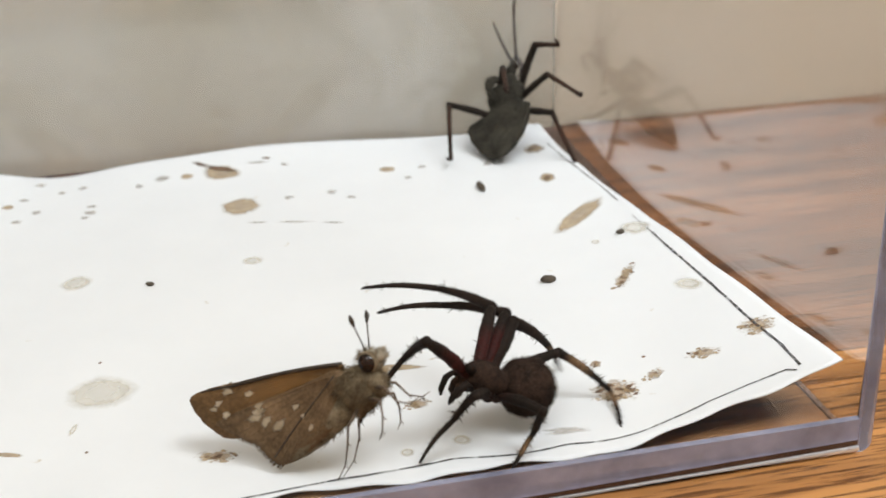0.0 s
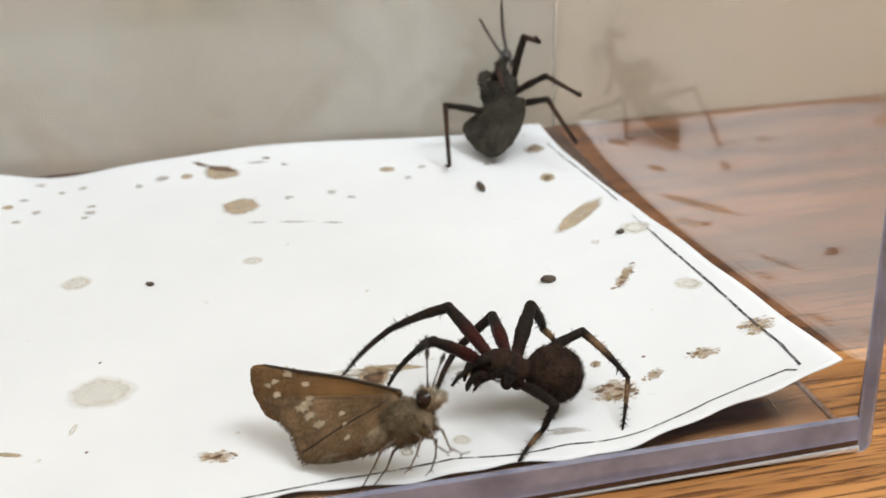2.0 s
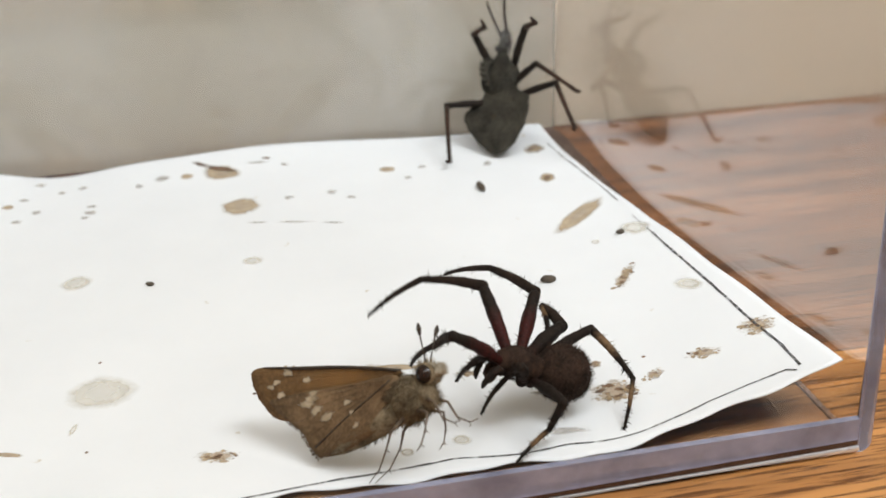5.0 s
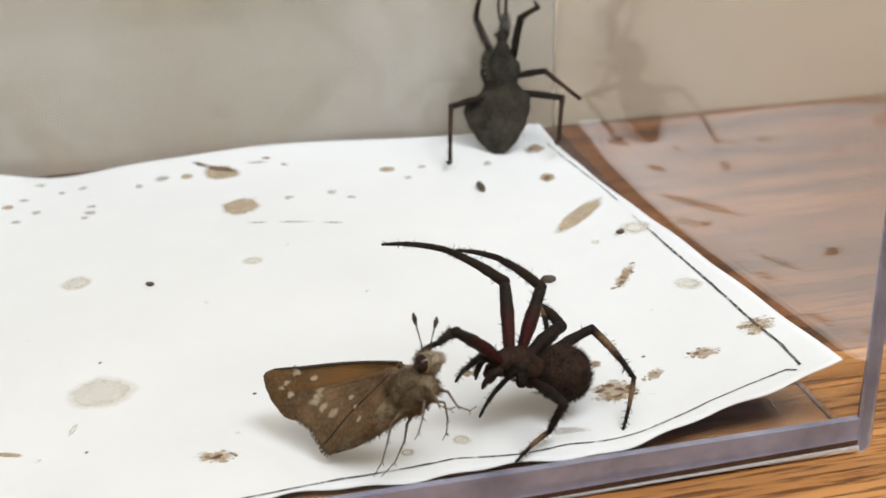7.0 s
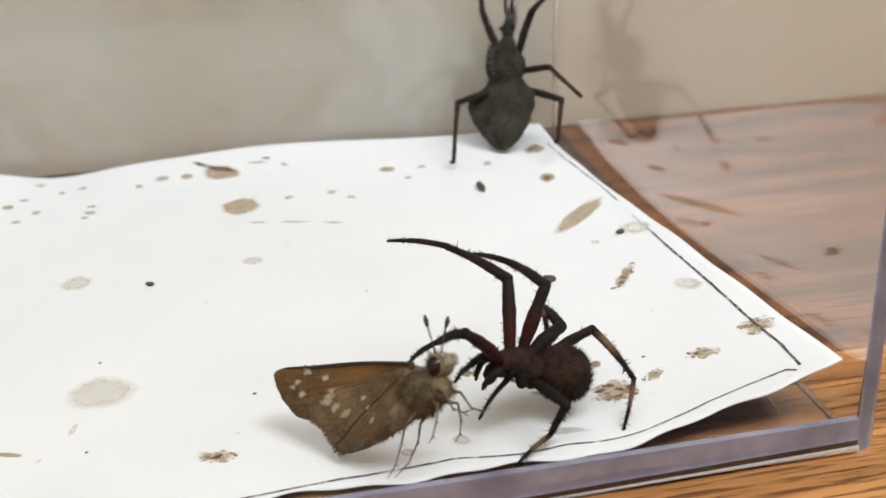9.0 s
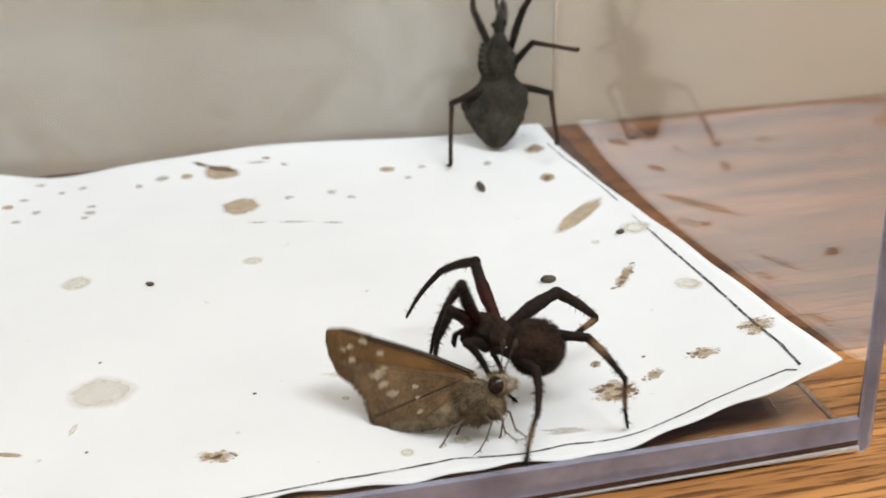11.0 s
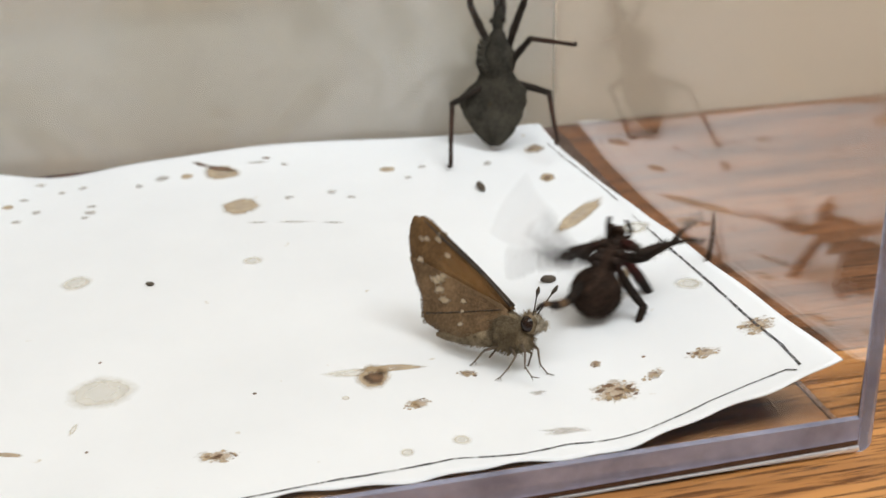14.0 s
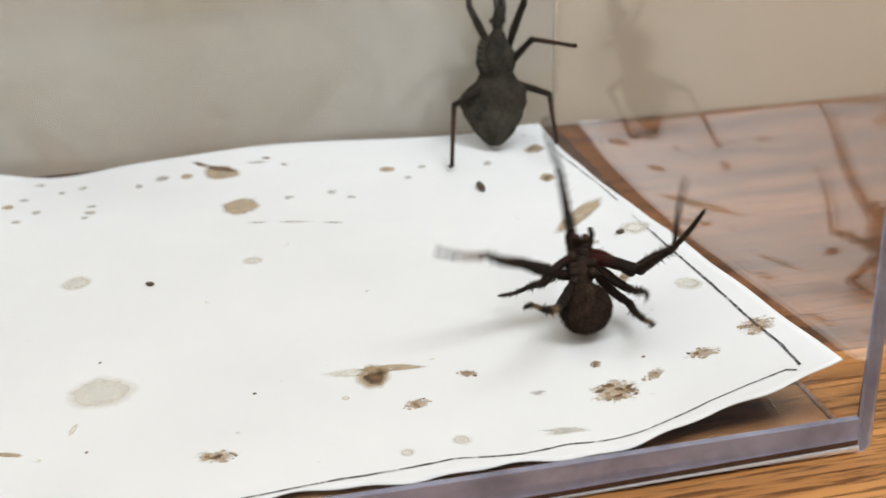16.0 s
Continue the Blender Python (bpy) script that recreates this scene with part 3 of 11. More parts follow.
def swell(p):
    """How far the closed wings stand off the midline to clear the abdomen."""
    return 0.95 * math.exp(-((p.z + 2.6) / 2.2) ** 2) * min(1.0, max(0.0, (p.x + 9.8) / 4.5))


def smooth_loop(pts, steps=5):
    """A closed rounded line through pts."""
    out = []
    n = len(pts)
    for i in range(n):
        p0, p1, p2, p3 = [Vector(pts[(i + k) % n]) for k in (-1, 0, 1, 2)]
        for s in range(steps):
            u = s / steps
            out.append(0.5 * (2 * p1 + (p2 - p0) * u + (2 * p0 - 5 * p1 + 4 * p2 - p3) * u * u + (3 * p1 - p0 - 3 * p2 + p3) * u ** 3))
    return out


def wing_mesh(outline, side, offset, rng, root):
    """A thin two-sided sheet inside the outline, gently waved, and its raised veins."""
    bm = bmesh.new()
    loop = [Vector((p[0] + rng.uniform(-0.004, 0.004), p[1] + rng.uniform(-0.004, 0.004))) for p in smooth_loop(outline)]
    mid = sum(loop, Vector((0, 0))) / len(loop)
    layers = []
    for thick in (0.03, -0.03):
        rings = []
        for share in (0.25, 0.5, 0.75, 1.0):
            ring = []
            for p in loop:
                q = mid + (p - mid) * share
                c = chord(q[0], q[1], offset * side)
                c.y += side * (0.10 * math.sin(c.x * 0.55 + c.z * 0.4) + thick)
                ring.append(bm.verts.new(c))
            rings.append(ring)
        c = chord(mid[0], mid[1], offset * side)
        c.y += side * (0.10 * math.sin(c.x * 0.55 + c.z * 0.4) + thick)
        hub = bm.verts.new(c)
        n = len(loop)
        for k in range(n):
            bm.faces.new((hub, rings[0][k], rings[0][(k + 1) % n]))
            for a, b in zip(rings, rings[1:]):
                bm.faces.new((a[k], b[k], b[(k + 1) % n], a[(k + 1) % n]))
        layers.append(rings[-1])
    for k in range(len(loop)):
        a, b = layers
        bm.faces.new((a[k], b[k], b[(k + 1) % len(loop)], a[(k + 1) % len(loop)]))
    bmesh.ops.recalc_face_normals(bm, faces=bm.faces[:])
    base = Vector(root)
    veins = []
    for k in range(2, len(outline) - 3):
        end = Vector(outline[k])
        pts = []
        for j in range(9):
            u = j / 8
            q = base * (1 - u) + end * u * 0.97 + base * u * 0.03
            c = chord(q[0], q[1], offset * side)
            c.y += side * (0.10 * math.sin(c.x * 0.55 + c.z * 0.4) + 0.028)
            pts.append(c)
        vein = bmesh.new()
        tube(vein, pts, [0.045 - 0.002 * j for j in range(9)], 6)
        veins.append(vein)
    return bm, veins


def scale_patch(mid, way, along, across, side, off, rng, ragged):
    """A thin ragged patch of coloured scales lying on a wing. way: the direction in which it is drawn out."""
    bm = bmesh.new()
    rim = bm.verts.layers.float.new("rim")
    k = 14
    uneven = [1 + ragged * rng.uniform(-1, 1) for _ in range(k)]
    rings = []
    for share in (0.0, 0.5, 1.0, 1.3):
        ring = []
        for i in range(1 if share == 0 else k):
            u = share * along * uneven[i] * math.cos(2 * math.pi * i / k)
            v = share * across * uneven[i] * math.sin(2 * math.pi * i / k)
            c = mid + Vector((way.x * u - way.z * v, 0, way.z * u + way.x * v))
            c.y = side * (off - 0.03 + swell(c) + 0.10 * math.sin(c.x * 0.55 + c.z * 0.4))
            ring.append(bm.verts.new(c))
            ring[-1][rim] = share / 1.3
        rings.append(ring)
    for i in range(k):
        bm.faces.new((rings[0][0], rings[1][i], rings[1][(i + 1) % k]))
        for a, b in zip(rings[1:], rings[2:]):
            bm.faces.new((a[i], b[i], b[(i + 1) % k], a[(i + 1) % k]))
    bm.normal_update()
    return bm


def moth():
    rng = random.Random(12)
    body = tagged(empty("skipper_moth"), "brown skipper moth with pale wing spots and furry body", "moth")
    bm = bmesh.new()
    ball(bm, (-0.3, 0, -2.15), (2.3, 1.5, 2.1), 24, 16)
    fur(bm, rng, (-0.3, 0, -2.15), (2.3, 1.5, 2.1), 1500, 0.7, 0.05, (-0.9, 0, -0.6))
    part("thorax", bm, FUR, body)
    bm = bmesh.new()
    loft(bm, [(-1.6, 1.4, -2.6, 1.4, 1.2), (-3.5, 1.3, -2.9, 1.3, 1.1), (-6, 1.0, -3.1, 1.0, 0.9), (-8.2, 0.7, -3.2, 0.7, 0.6), (-9.6, 0.25, -3.2, 0.25, 0.25)][::-1], 16)
    fur(bm, rng, (-4.5, 0, -2.9), (4.2, 1.2, 1.15), 500, 0.5, 0.04, (-1.2, 0, -0.2))
    part("abdomen", bm, FUR, body)
    bm = bmesh.new()
    ball(bm, (2.3, 0, -0.95), (1.0, 1.15, 1.1), 20, 14)
    fur(bm, rng, (2.3, 0, -0.95), (1.0, 1.1, 1.1), 420, 0.6, 0.045, (0.1, 0, 0.4), lambda p: abs(p.y) < 0.75)
    head = part("head", bm, FUR_TAN, body, "tan furry head")
    bm = bmesh.new()
    ball(bm, (2.85, 0, -1.0), (0.62, 0.82, 1.0), 20, 14)
    fur(bm, rng, (2.85, 0, -1.0), (0.62, 0.8, 1.0), 260, 0.32, 0.035, (0.5, 0, -0.1))
    part("face", bm, FUR_PALE, head, "pale tan furry face")
    bm = bmesh.new()
    ball(bm, (1.5, 0, -2.6), (1.0, 1.15, 1.35), 20, 12)
    fur(bm, rng, (1.5, 0, -2.6), (1.0, 1.15, 1.35), 420, 0.6, 0.045, (0.3, 0, -0.5))
    part("chest", bm, FUR_TAN, body, "tan furry chest")
    for s in (1, -1):
        bm = bmesh.new()
        ball(bm, (2.4, 0.72 * s, -0.95), (0.86, 0.62, 0.9), 20, 14)
        part("eye", bm, EYE, head, "large dark brown eye")
        bm = bmesh.new()
        ball(bm, (2.5, 0.62 * s, -0.95), (0.96, 0.52, 1.02), 20, 12)
        part("eye_ring", bm, FUR_TAN, head)
        bm = bmesh.new()
        tube(bm, [(3.1, 0.35 * s, -1.3), (3.7, 0.4 * s, -1.2), (4.0, 0.35 * s, -0.6)], [0.4, 0.42, 0.15], 10)
        fur(bm, rng, (3.6, 0.38 * s, -1.1), (0.5, 0.35, 0.5), 90, 0.4, 0.04, (0.5, 0, 0.3))
        part("palp", bm, FUR_PALE, head)
        bm = bmesh.new()
        tube(bm, [(2.8, 0.45 * s, 0.0), (3.3, 0.95 * s, 1.1), (3.8, 1.5 * s, 2.2)], [0.08, 0.06, 0.08], 7)
        tube(bm, [(3.78, 1.48 * s, 2.17), (4.05, 1.75 * s, 2.65), (4.25, 1.9 * s, 3.1)], [0.12, 0.24, 0.08], 9)
        part("antenna", bm, DARK_TIP, head)
    wings = {}
    for s, side in ((1, "L"), (-1, "R")):
        sheet_bm, veins = wing_mesh(FORE_OUTLINE, s, 0.12, rng, (0.02, 0.02))
        fore = part("forewing", sheet_bm, WING_FORE, body)
        for vein in veins:
            part("vein", vein, WING_FORE, fore)
        sheet_bm, veins = wing_mesh(HIND_OUTLINE, s, 0.36, rng, (-0.02, 0.08))
        hind = part("hindwing", sheet_bm, WING, body)
        for vein in veins:
            part("vein", vein, WING, hind)
        for wing, spots, off in ((fore, FORE_SPOTS, 0.30), (hind, HIND_SPOTS, 0.50)):
            for a, b, r, drawn in spots:
                way = (chord(a, b) - chord(0.0, 0.0)).normalized()
                part("wing_spot", scale_patch(chord(a, b), way, 16.5 * r * drawn, 12.0 * r, s, off, rng, 0.34), WING_SPOT, wing)
        way = chord(0.9, 0.12) - chord(0.0, 0.0)
        part("tawny_streak", scale_patch(chord(0.33, 0.10), way.normalized(), 4.6, 1.1, s, 0.285, rng, 0.15), WING_TAWNY, fore)
        bm = bmesh.new()
        pts = [chord(0.0 + 0.01 * k, 0.10 + 0.098 * k, 0.42 * s) for k in range(9)]
        for p in pts:
            p.y += s * 0.10 * math.sin(p.x * 0.55 + p.z * 0.4)
        tube(bm, pts, [0.07] * 9, 6)
        part("wing_fold", bm, DARK_TIP, hind)
        # scalloped pale fringe along the outer margin
        bm = bmesh.new()
        loop = smooth_loop(HIND_OUTLINE)[32:58]
        for p in loop:
            c = chord(p[0], p[1], 0.36 * s)
            for _ in range(5):
                bristle(bm, c + Vector((rng.uniform(-0.2, 0.2), 0.02, rng.uniform(-0.2, 0.2))), (-1.0, rng.uniform(-0.2, 0.2), -0.5 + rng.uniform(-0.5, 0.5)), 0.22, 0.07)
        part("fringe", bm, FRINGE, hind)
        bm = bmesh.new()
        edge = [chord(0.02 + 0.0775 * k, -0.012 - 0.024 * math.sin(math.pi * min(1.0, k / 9)), 0.2 * s) for k in range(13)]
        for c in edge:
            c.y += s * 0.10 * math.sin(c.x * 0.55 + c.z * 0.4)
        tube(bm, edge, [0.16] * 10 + [0.13, 0.1, 0.06], 7)
        part("costa", bm, DARK_TIP, fore, "dark front edge")
        wings[side] = (fore, hind)
        for pts in (((1.6, 0.8, -3.0), (2.5, 1.3, -3.7), (2.7, 1.5, -5.3), (3.6, 1.6, -6.2), (4.5, 1.5, -6.25)),
                    ((0.6, 0.9, -3.6), (1.6, 1.6, -4.3), (1.0, 2.0, -5.6), (0.2, 2.2, -6.6), (-0.5, 2.2, -7.0)),
                    ((-1.0, 0.9, -3.6), (-2.6, 1.2, -4.2), (-3.6, 1.3, -5.4), (-5.2, 1.0, -6.7), (-6.9, 0.6, -7.3))):
            pts = [(x, y * s, z) for x, y, z in pts]
            bm = bmesh.new()
            tube(bm, pts, [0.22, 0.13, 0.085, 0.065, 0.035], 8)
            for p in pts[2:4]:
                for _ in range(3):
                    bristle(bm, p, (rng.uniform(-0.6, 0.6), rng.uniform(-0.6, 0.6), -1), 0.5, 0.04)
            part("leg", bm, MOTH_LEG, body)
    return body, wings


SPIDER, SPIDER_PARTS = spider()
BUG, BUG_PARTS = bug()
MOTH, MOTH_WINGS = moth()


# ---- stains, pencil lines and pellets on the paper ----
TAN_STAIN = stain_material("tan_stain", (0.39, 0.28, 0.16), (0.55, 0.43, 0.27), 0.58, 0.74, 0.22, 0.24)
PALE_STAIN = stain_material("pale_stain", (0.60, 0.54, 0.41), (0.72, 0.67, 0.55), 0.30, 0.40, 0.22, 0.22)
GREY_STAIN = stain_material("grey_stain", (0.36, 0.32, 0.27), (0.58, 0.54, 0.49), 0.5, 0.38, 0.6, 0.4)
DARK_STAIN = stain_material("dark_stain", (0.05, 0.028, 0.016), (0.22, 0.12, 0.06), 0.85, 0.75)
CRUST = stain_material("brown_crust", (0.12, 0.065, 0.035), (0.30, 0.18, 0.10), 0.8, 0.7)
def graphite_material():
    """Soft pencil that skips on the tooth of the paper."""
    m, t, n, l, b = material("pencil_graphite")
    v = coords(t, (1, 1, 1))
    l.new(ramp(t, noise_tex(t, v, 900.0, 4), [(0.35, (0.025, 0.025, 0.03)), (0.65, (0.10, 0.10, 0.11))]), b.inputs["Base Color"])
    b.inputs["Roughness"].default_value = 0.5
    l.new(mix(t, 1.0, ramp(t, noise_tex(t, v, 2600.0, 3), [(0.36, (0.25,) * 3), (0.5, (1, 1, 1))]), ramp(t, noise_tex(t, v, 260.0, 3), [(0.34, (0.35,) * 3), (0.46, (1, 1, 1))]), "MULTIPLY"), b.inputs["Alpha"])
    return m


HALO = stain_material("tan_halo", (0.40, 0.28, 0.16), (0.58, 0.46, 0.32), 0.66, 0.42, 1.2, 1.1)
GRAPHITE = graphite_material()
PELLET = mottled("pellet", (0.03, 0.024, 0.018), (0.11, 0.085, 0.06), 900.0, 0.7, 0.6)


def stain(x, y, w, h, turn, mat, rng, height, ragged=1.0):
    """A flat dried spot with a ragged outline that follows the paper."""
    bm = bmesh.new()
    n = 26
    ca, sa = math.cos(radians(turn)), math.sin(radians(turn))
    seed = rng.uniform(0, 90)
    rim = bm.verts.layers.float.new("rim")
    mid = bm.verts.new((x, y, lift(x, y) + height))
    rings = []
    for share in (0.5, 1.0, 1.3):
        ring = []
        for k in range(n):
            a = 2 * math.pi * k / n
            r = share * (1 + ragged * 0.30 * noise.noise(Vector((math.cos(a) * 1.7 + seed, math.sin(a) * 1.7, 0))) + ragged * 0.16 * noise.noise(Vector((math.cos(a) * 5 + seed, math.sin(a) * 5, 3))))
            u, v = r * w * math.cos(a), r * h * math.sin(a)
            px, py = x + u * ca - v * sa, y + u * sa + v * ca
            px, py = min(px, edge_right(py) - 0.1), max(py, 2.2)
            ring.append(bm.verts.new((px, py, lift(px, py) + height)))
            ring[-1][rim] = share / 1.3
        rings.append(ring)
    for k in range(n):
        bm.faces.new((mid, rings[0][k], rings[0][(k + 1) % n]))
        for a, b in zip(rings, rings[1:]):
            bm.faces.new((a[k], b[k], b[(k + 1) % n], a[(k + 1) % n]))
    bm.normal_update()
    part("stain", bm, mat, sheet)


def pencil_line(pts, width):
    """A drawn line with uneven pressure."""
    bm = bmesh.new()
    dense = []
    for (ax, ay), (bx, by) in zip(pts, pts[1:]):
        k = max(2, int(math.hypot(bx - ax, by - ay) / 0.8))
        dense += [(ax + (bx - ax) * i / k, ay + (by - ay) * i / k) for i in range(k)]
    dense.append(pts[-1])
    last = None
    for i, (x, y) in enumerate(dense):
        qx, qy = dense[min(i + 1, len(dense) - 1)]
        rx, ry = dense[max(i - 1, 0)]
        d = math.hypot(qx - rx, qy - ry) or 1
        nx, ny = -(qy - ry) / d, (qx - rx) / d
        w = width * (0.8 + 0.9 * abs(noise.noise(Vector((x * 0.7, y * 0.7, 1)))))
        off = 0.07 * noise.noise(Vector((x * 0.35, y * 0.35, 5)))
        pair = []
        for s in (-1, 1):
            px, py = x + nx * (off + s * w / 2), y + ny * (off + s * w / 2)
            pair.append(bm.verts.new((px, py, lift(px, py) + 0.05)))
        if last:
            bm.faces.new((last[0], last[1], pair[1], pair[0]))
        last = pair
    part("pencil_line", bm, GRAPHITE, sheet)


def marks_on_paper():
    rng = random.Random(21)
    for spot in [(-54.2, 74.1, 2.73, 3.30, -8), (-56.1, 87.7, 2.99, 2.42, -18), (-9.2, 57.1, 6.58, 1.65, 47), (-41.6, 22.3, 3.51, 0.74, -7), (-9.0, 72.8, 1.18, 1.91, -20), (-31.4, 83.0, 1.30, 1.16, -14), (-61.3, 87.8, 1.01, 1.03, -4), (-43.7, 21.2, 1.80, 2.61, -15), (-86.9, 83.0, 0.90, 0.86, -13), (-80.1, 15.3, 1.60, 0.41, -20)]:
        stain(*spot, TAN_STAIN, rng, 0.03, 0.6)
    for spot in [(-71.7, 25.1, 3.65, 3.33, -11), (-75.7, 53.7, 1.95, 2.24, -9), (-53.9, 54.6, 1.45, 1.26, -11), (-37.5, 6.8, 1.06, 0.96, -41), (-43.0, 6.0, 0.75, 0.77, -15), (-4.4, 48.8, 1.97, 2.50, 24), (-5.4, 28.6, 2.2, 1.3, -71), (-10.2, 47.5, 0.59, 0.73, -29), (-74.2, 18.4, 0.34, 1.19, -15), (-45.3, 22.3, 3.60, 0.97, -9), (-47.2, 17.4, 0.47, 0.45, -15)]:
        stain(*spot, PALE_STAIN, rng, 0.02, 0.4)
    for spot in [(-27.4, 5.6, 2.61, 0.61, -13), (-52.3, 67.4, 2.05, 0.33, -14), (-47.3, 66.2, 2.67, 0.29, -14), (-42.1, 64.5, 1.73, 0.33, -16), (-82.9, 90.6, 0.91, 0.90, -8), (-79.6, 86.8, 0.68, 0.70, -15), (-76.6, 88.0, 0.78, 0.95, -17), (-75.0, 80.2, 0.79, 0.69, 12), (-75.2, 77.8, 0.94, 0.91, -2), (-75.9, 76.0, 0.65, 0.66, -16), (-82.7, 79.9, 0.78, 0.91, -2), (-85.2, 76.9, 0.90, 0.67, -16), (-84.8, 85.1, 0.83, 0.66, -12), (-64.9, 88.1, 1.34, 1.07, 2), (-46.5, 88.7, 0.70, 0.62, -12), (-50.5, 90.1, 2.26, 0.39, -2), (-47.2, 75.8, 0.83, 0.91, -16), (-40.9, 76.1, 0.92, 0.93, -16), (-38.4, 73.4, 0.83, 0.68, -16), (-68.5, 86.2, 0.70, 0.89, -17), (-16.0, 81.6, 0.70, 1.27, -17), (-15.8, 11.7, 1.06, 0.41, 33), (-28.0, 13.3, 0.93, 0.45, -7), (-26.0, 82.8, 0.70, 0.72, -15), (-29.0, 78.9, 0.68, 0.72, -16)]:
        stain(*spot, GREY_STAIN, rng, 0.025, 1.8)
    for spot in [(-43.6, 20.8, 1.20, 1.43, -15), (-56.2, 89.1, 2.83, 0.77, -30), (-59.1, 91.4, 1.72, 0.55, -42), (-49.1, 91.4, 0.88, 0.39, 1), (-33.4, 18.4, 0.24, 0.24, -15), (-20.6, 17.0, 0.24, 0.37, -22), (-56.2, 20.7, 0.24, 0.23, -15), (-72.1, 31.7, 0.19, 0.26, -15), (-72.7, 13.8, 0.17, 0.20, -15), (-15.6, 16.2, 0.24, 0.24, -34), (-9.1, 72.6, 0.50, 0.96, -20)]:
        stain(*spot, DARK_STAIN, rng, 0.04)
    # crusts that have broken into crumbs
    for x, y, w, h, turn in [(-20.5, 11.1, 2.50, 2.10, -12), (-4.1, 13.7, 1.85, 1.90, 3), (-10.4, 12.9, 1.72, 1.16, -36), (-60.5, 9.8, 2.01, 1.08, -6), (-10.5, 35.9, 0.84, 4.04, -36), (-40.4, 14.4, 1.59, 0.97, 13), (-34.1, 19.1, 1.08, 0.72, -15), (-7.5, 85.4, 1.62, 1.94, -7), (-16.2, 12.1, 1.23, 0.82, 34), (-20.6, 17.0, 0.60, 0.73, -23)]:
        ca, sa = math.cos(radians(turn)), math.sin(radians(turn))
        stain(x, y, w * 0.95, h * 0.95, turn, HALO, rng, 0.018, 0.7)
        for k in range(26):
            a, r = rng.uniform(0, 6.28), rng.random() ** 0.7 * 0.95
            u, v = r * w * math.cos(a), r * h * math.sin(a)
            size = rng.uniform(0.05, 0.17) * (w * h) ** 0.5
            stain(x + u * ca - v * sa, y + u * sa + v * ca, size * rng.uniform(1.0, 1.9), size, turn + rng.uniform(-60, 60), rng.choice((TAN_STAIN, TAN_STAIN, CRUST)), rng, 0.022 + 0.0015 * k, 1.5)
    pencil_line([(-4.7, 86.9), (-3.6, 75.0), (-3.0, 66.3), (-2.9, 59.3)], 0.22)
    pencil_line([(-3.2, 53.0), (-3.2, 45.7)], 0.10)
    pencil_line([(-3.2, 45.7), (-3.6, 27.2), (-4.1, 14.4), (-4.1, 8.2), (-4.6, 3.6)], 0.30)
    pencil_line([(-5.2, 3.0), (-5.9, 3.8), (-9.6, 4.0), (-13.6, 4.0), (-17.9, 3.3), (-21.0, 2.8), (-23.3, 2.7), (-25.7, 2.9)], 0.20)
    pencil_line([(-25.7, 2.9), (-28.1, 3.3), (-32.7, 2.9), (-39.0, 3.8), (-45.0, 3.3), (-49.8, 3.2), (-55.0, 2.8), (-60.1, 2.3), (-67.5, 1.8)], 0.24)
    for x, y, w, h, turn in [(-19.4, 38.1, 1.18, 1.20, -9), (-66.8, 50.5, 0.69, 0.83, -26), (-6.5, 48.3, 0.79, 0.92, 10), (-19.6, 71.2, 2.04, 0.63, -87)]:
        w, h = w * 0.8, h * 0.8
        bm = bmesh.new()
        ball(bm, (0, 0, 0), (w, min(h, w * 0.55), min(h, w * 0.5)), 14, 10)
        for v in bm.verts:
            v.co *= 1 + 0.18 * noise.noise(v.co * 2.1 + Vector((x, y, 0)))
        ob = tagged(part("frass_pellet", bm, PELLET), "small dark oval dropping lying on the paper", "dropping", group="droppings on the paper")
        ob.matrix_basis = pose(x * MM, y * MM, (lift(x, y) + min(h, w * 0.5) * 0.9) * MM, 0, 0, turn)


marks_on_paper()


# ---- what moves ----
def at(x, y, z, rx, ry, rz):
    return pose(x * MM, y * MM, z * MM, rx, ry, rz)


def flutter(start, end, low, high):
    """Fast wing beats: two frames up, one through the middle, two frames down."""
    rng = random.Random(int(start * 10))
    out = []
    for i in range(round((end - start) * FPS) + 1):
        a = {0: (low + high) / 2, 1: high, 2: high, 3: (low + high) / 2, 4: low, 5: low}[i % 6]
        out.append((start + i / FPS, a + rng.uniform(-5, 5)))
    return out


def raised(t):
    """How far the forewings are drawn up over the hindwings, in degrees."""
    return float(np.interp(t, (13.2, 13.5, 14.0, 14.4, 14.6, 14.7), (0.0, 11.0, 10.0, 3.5, 2.0, 0.0)))


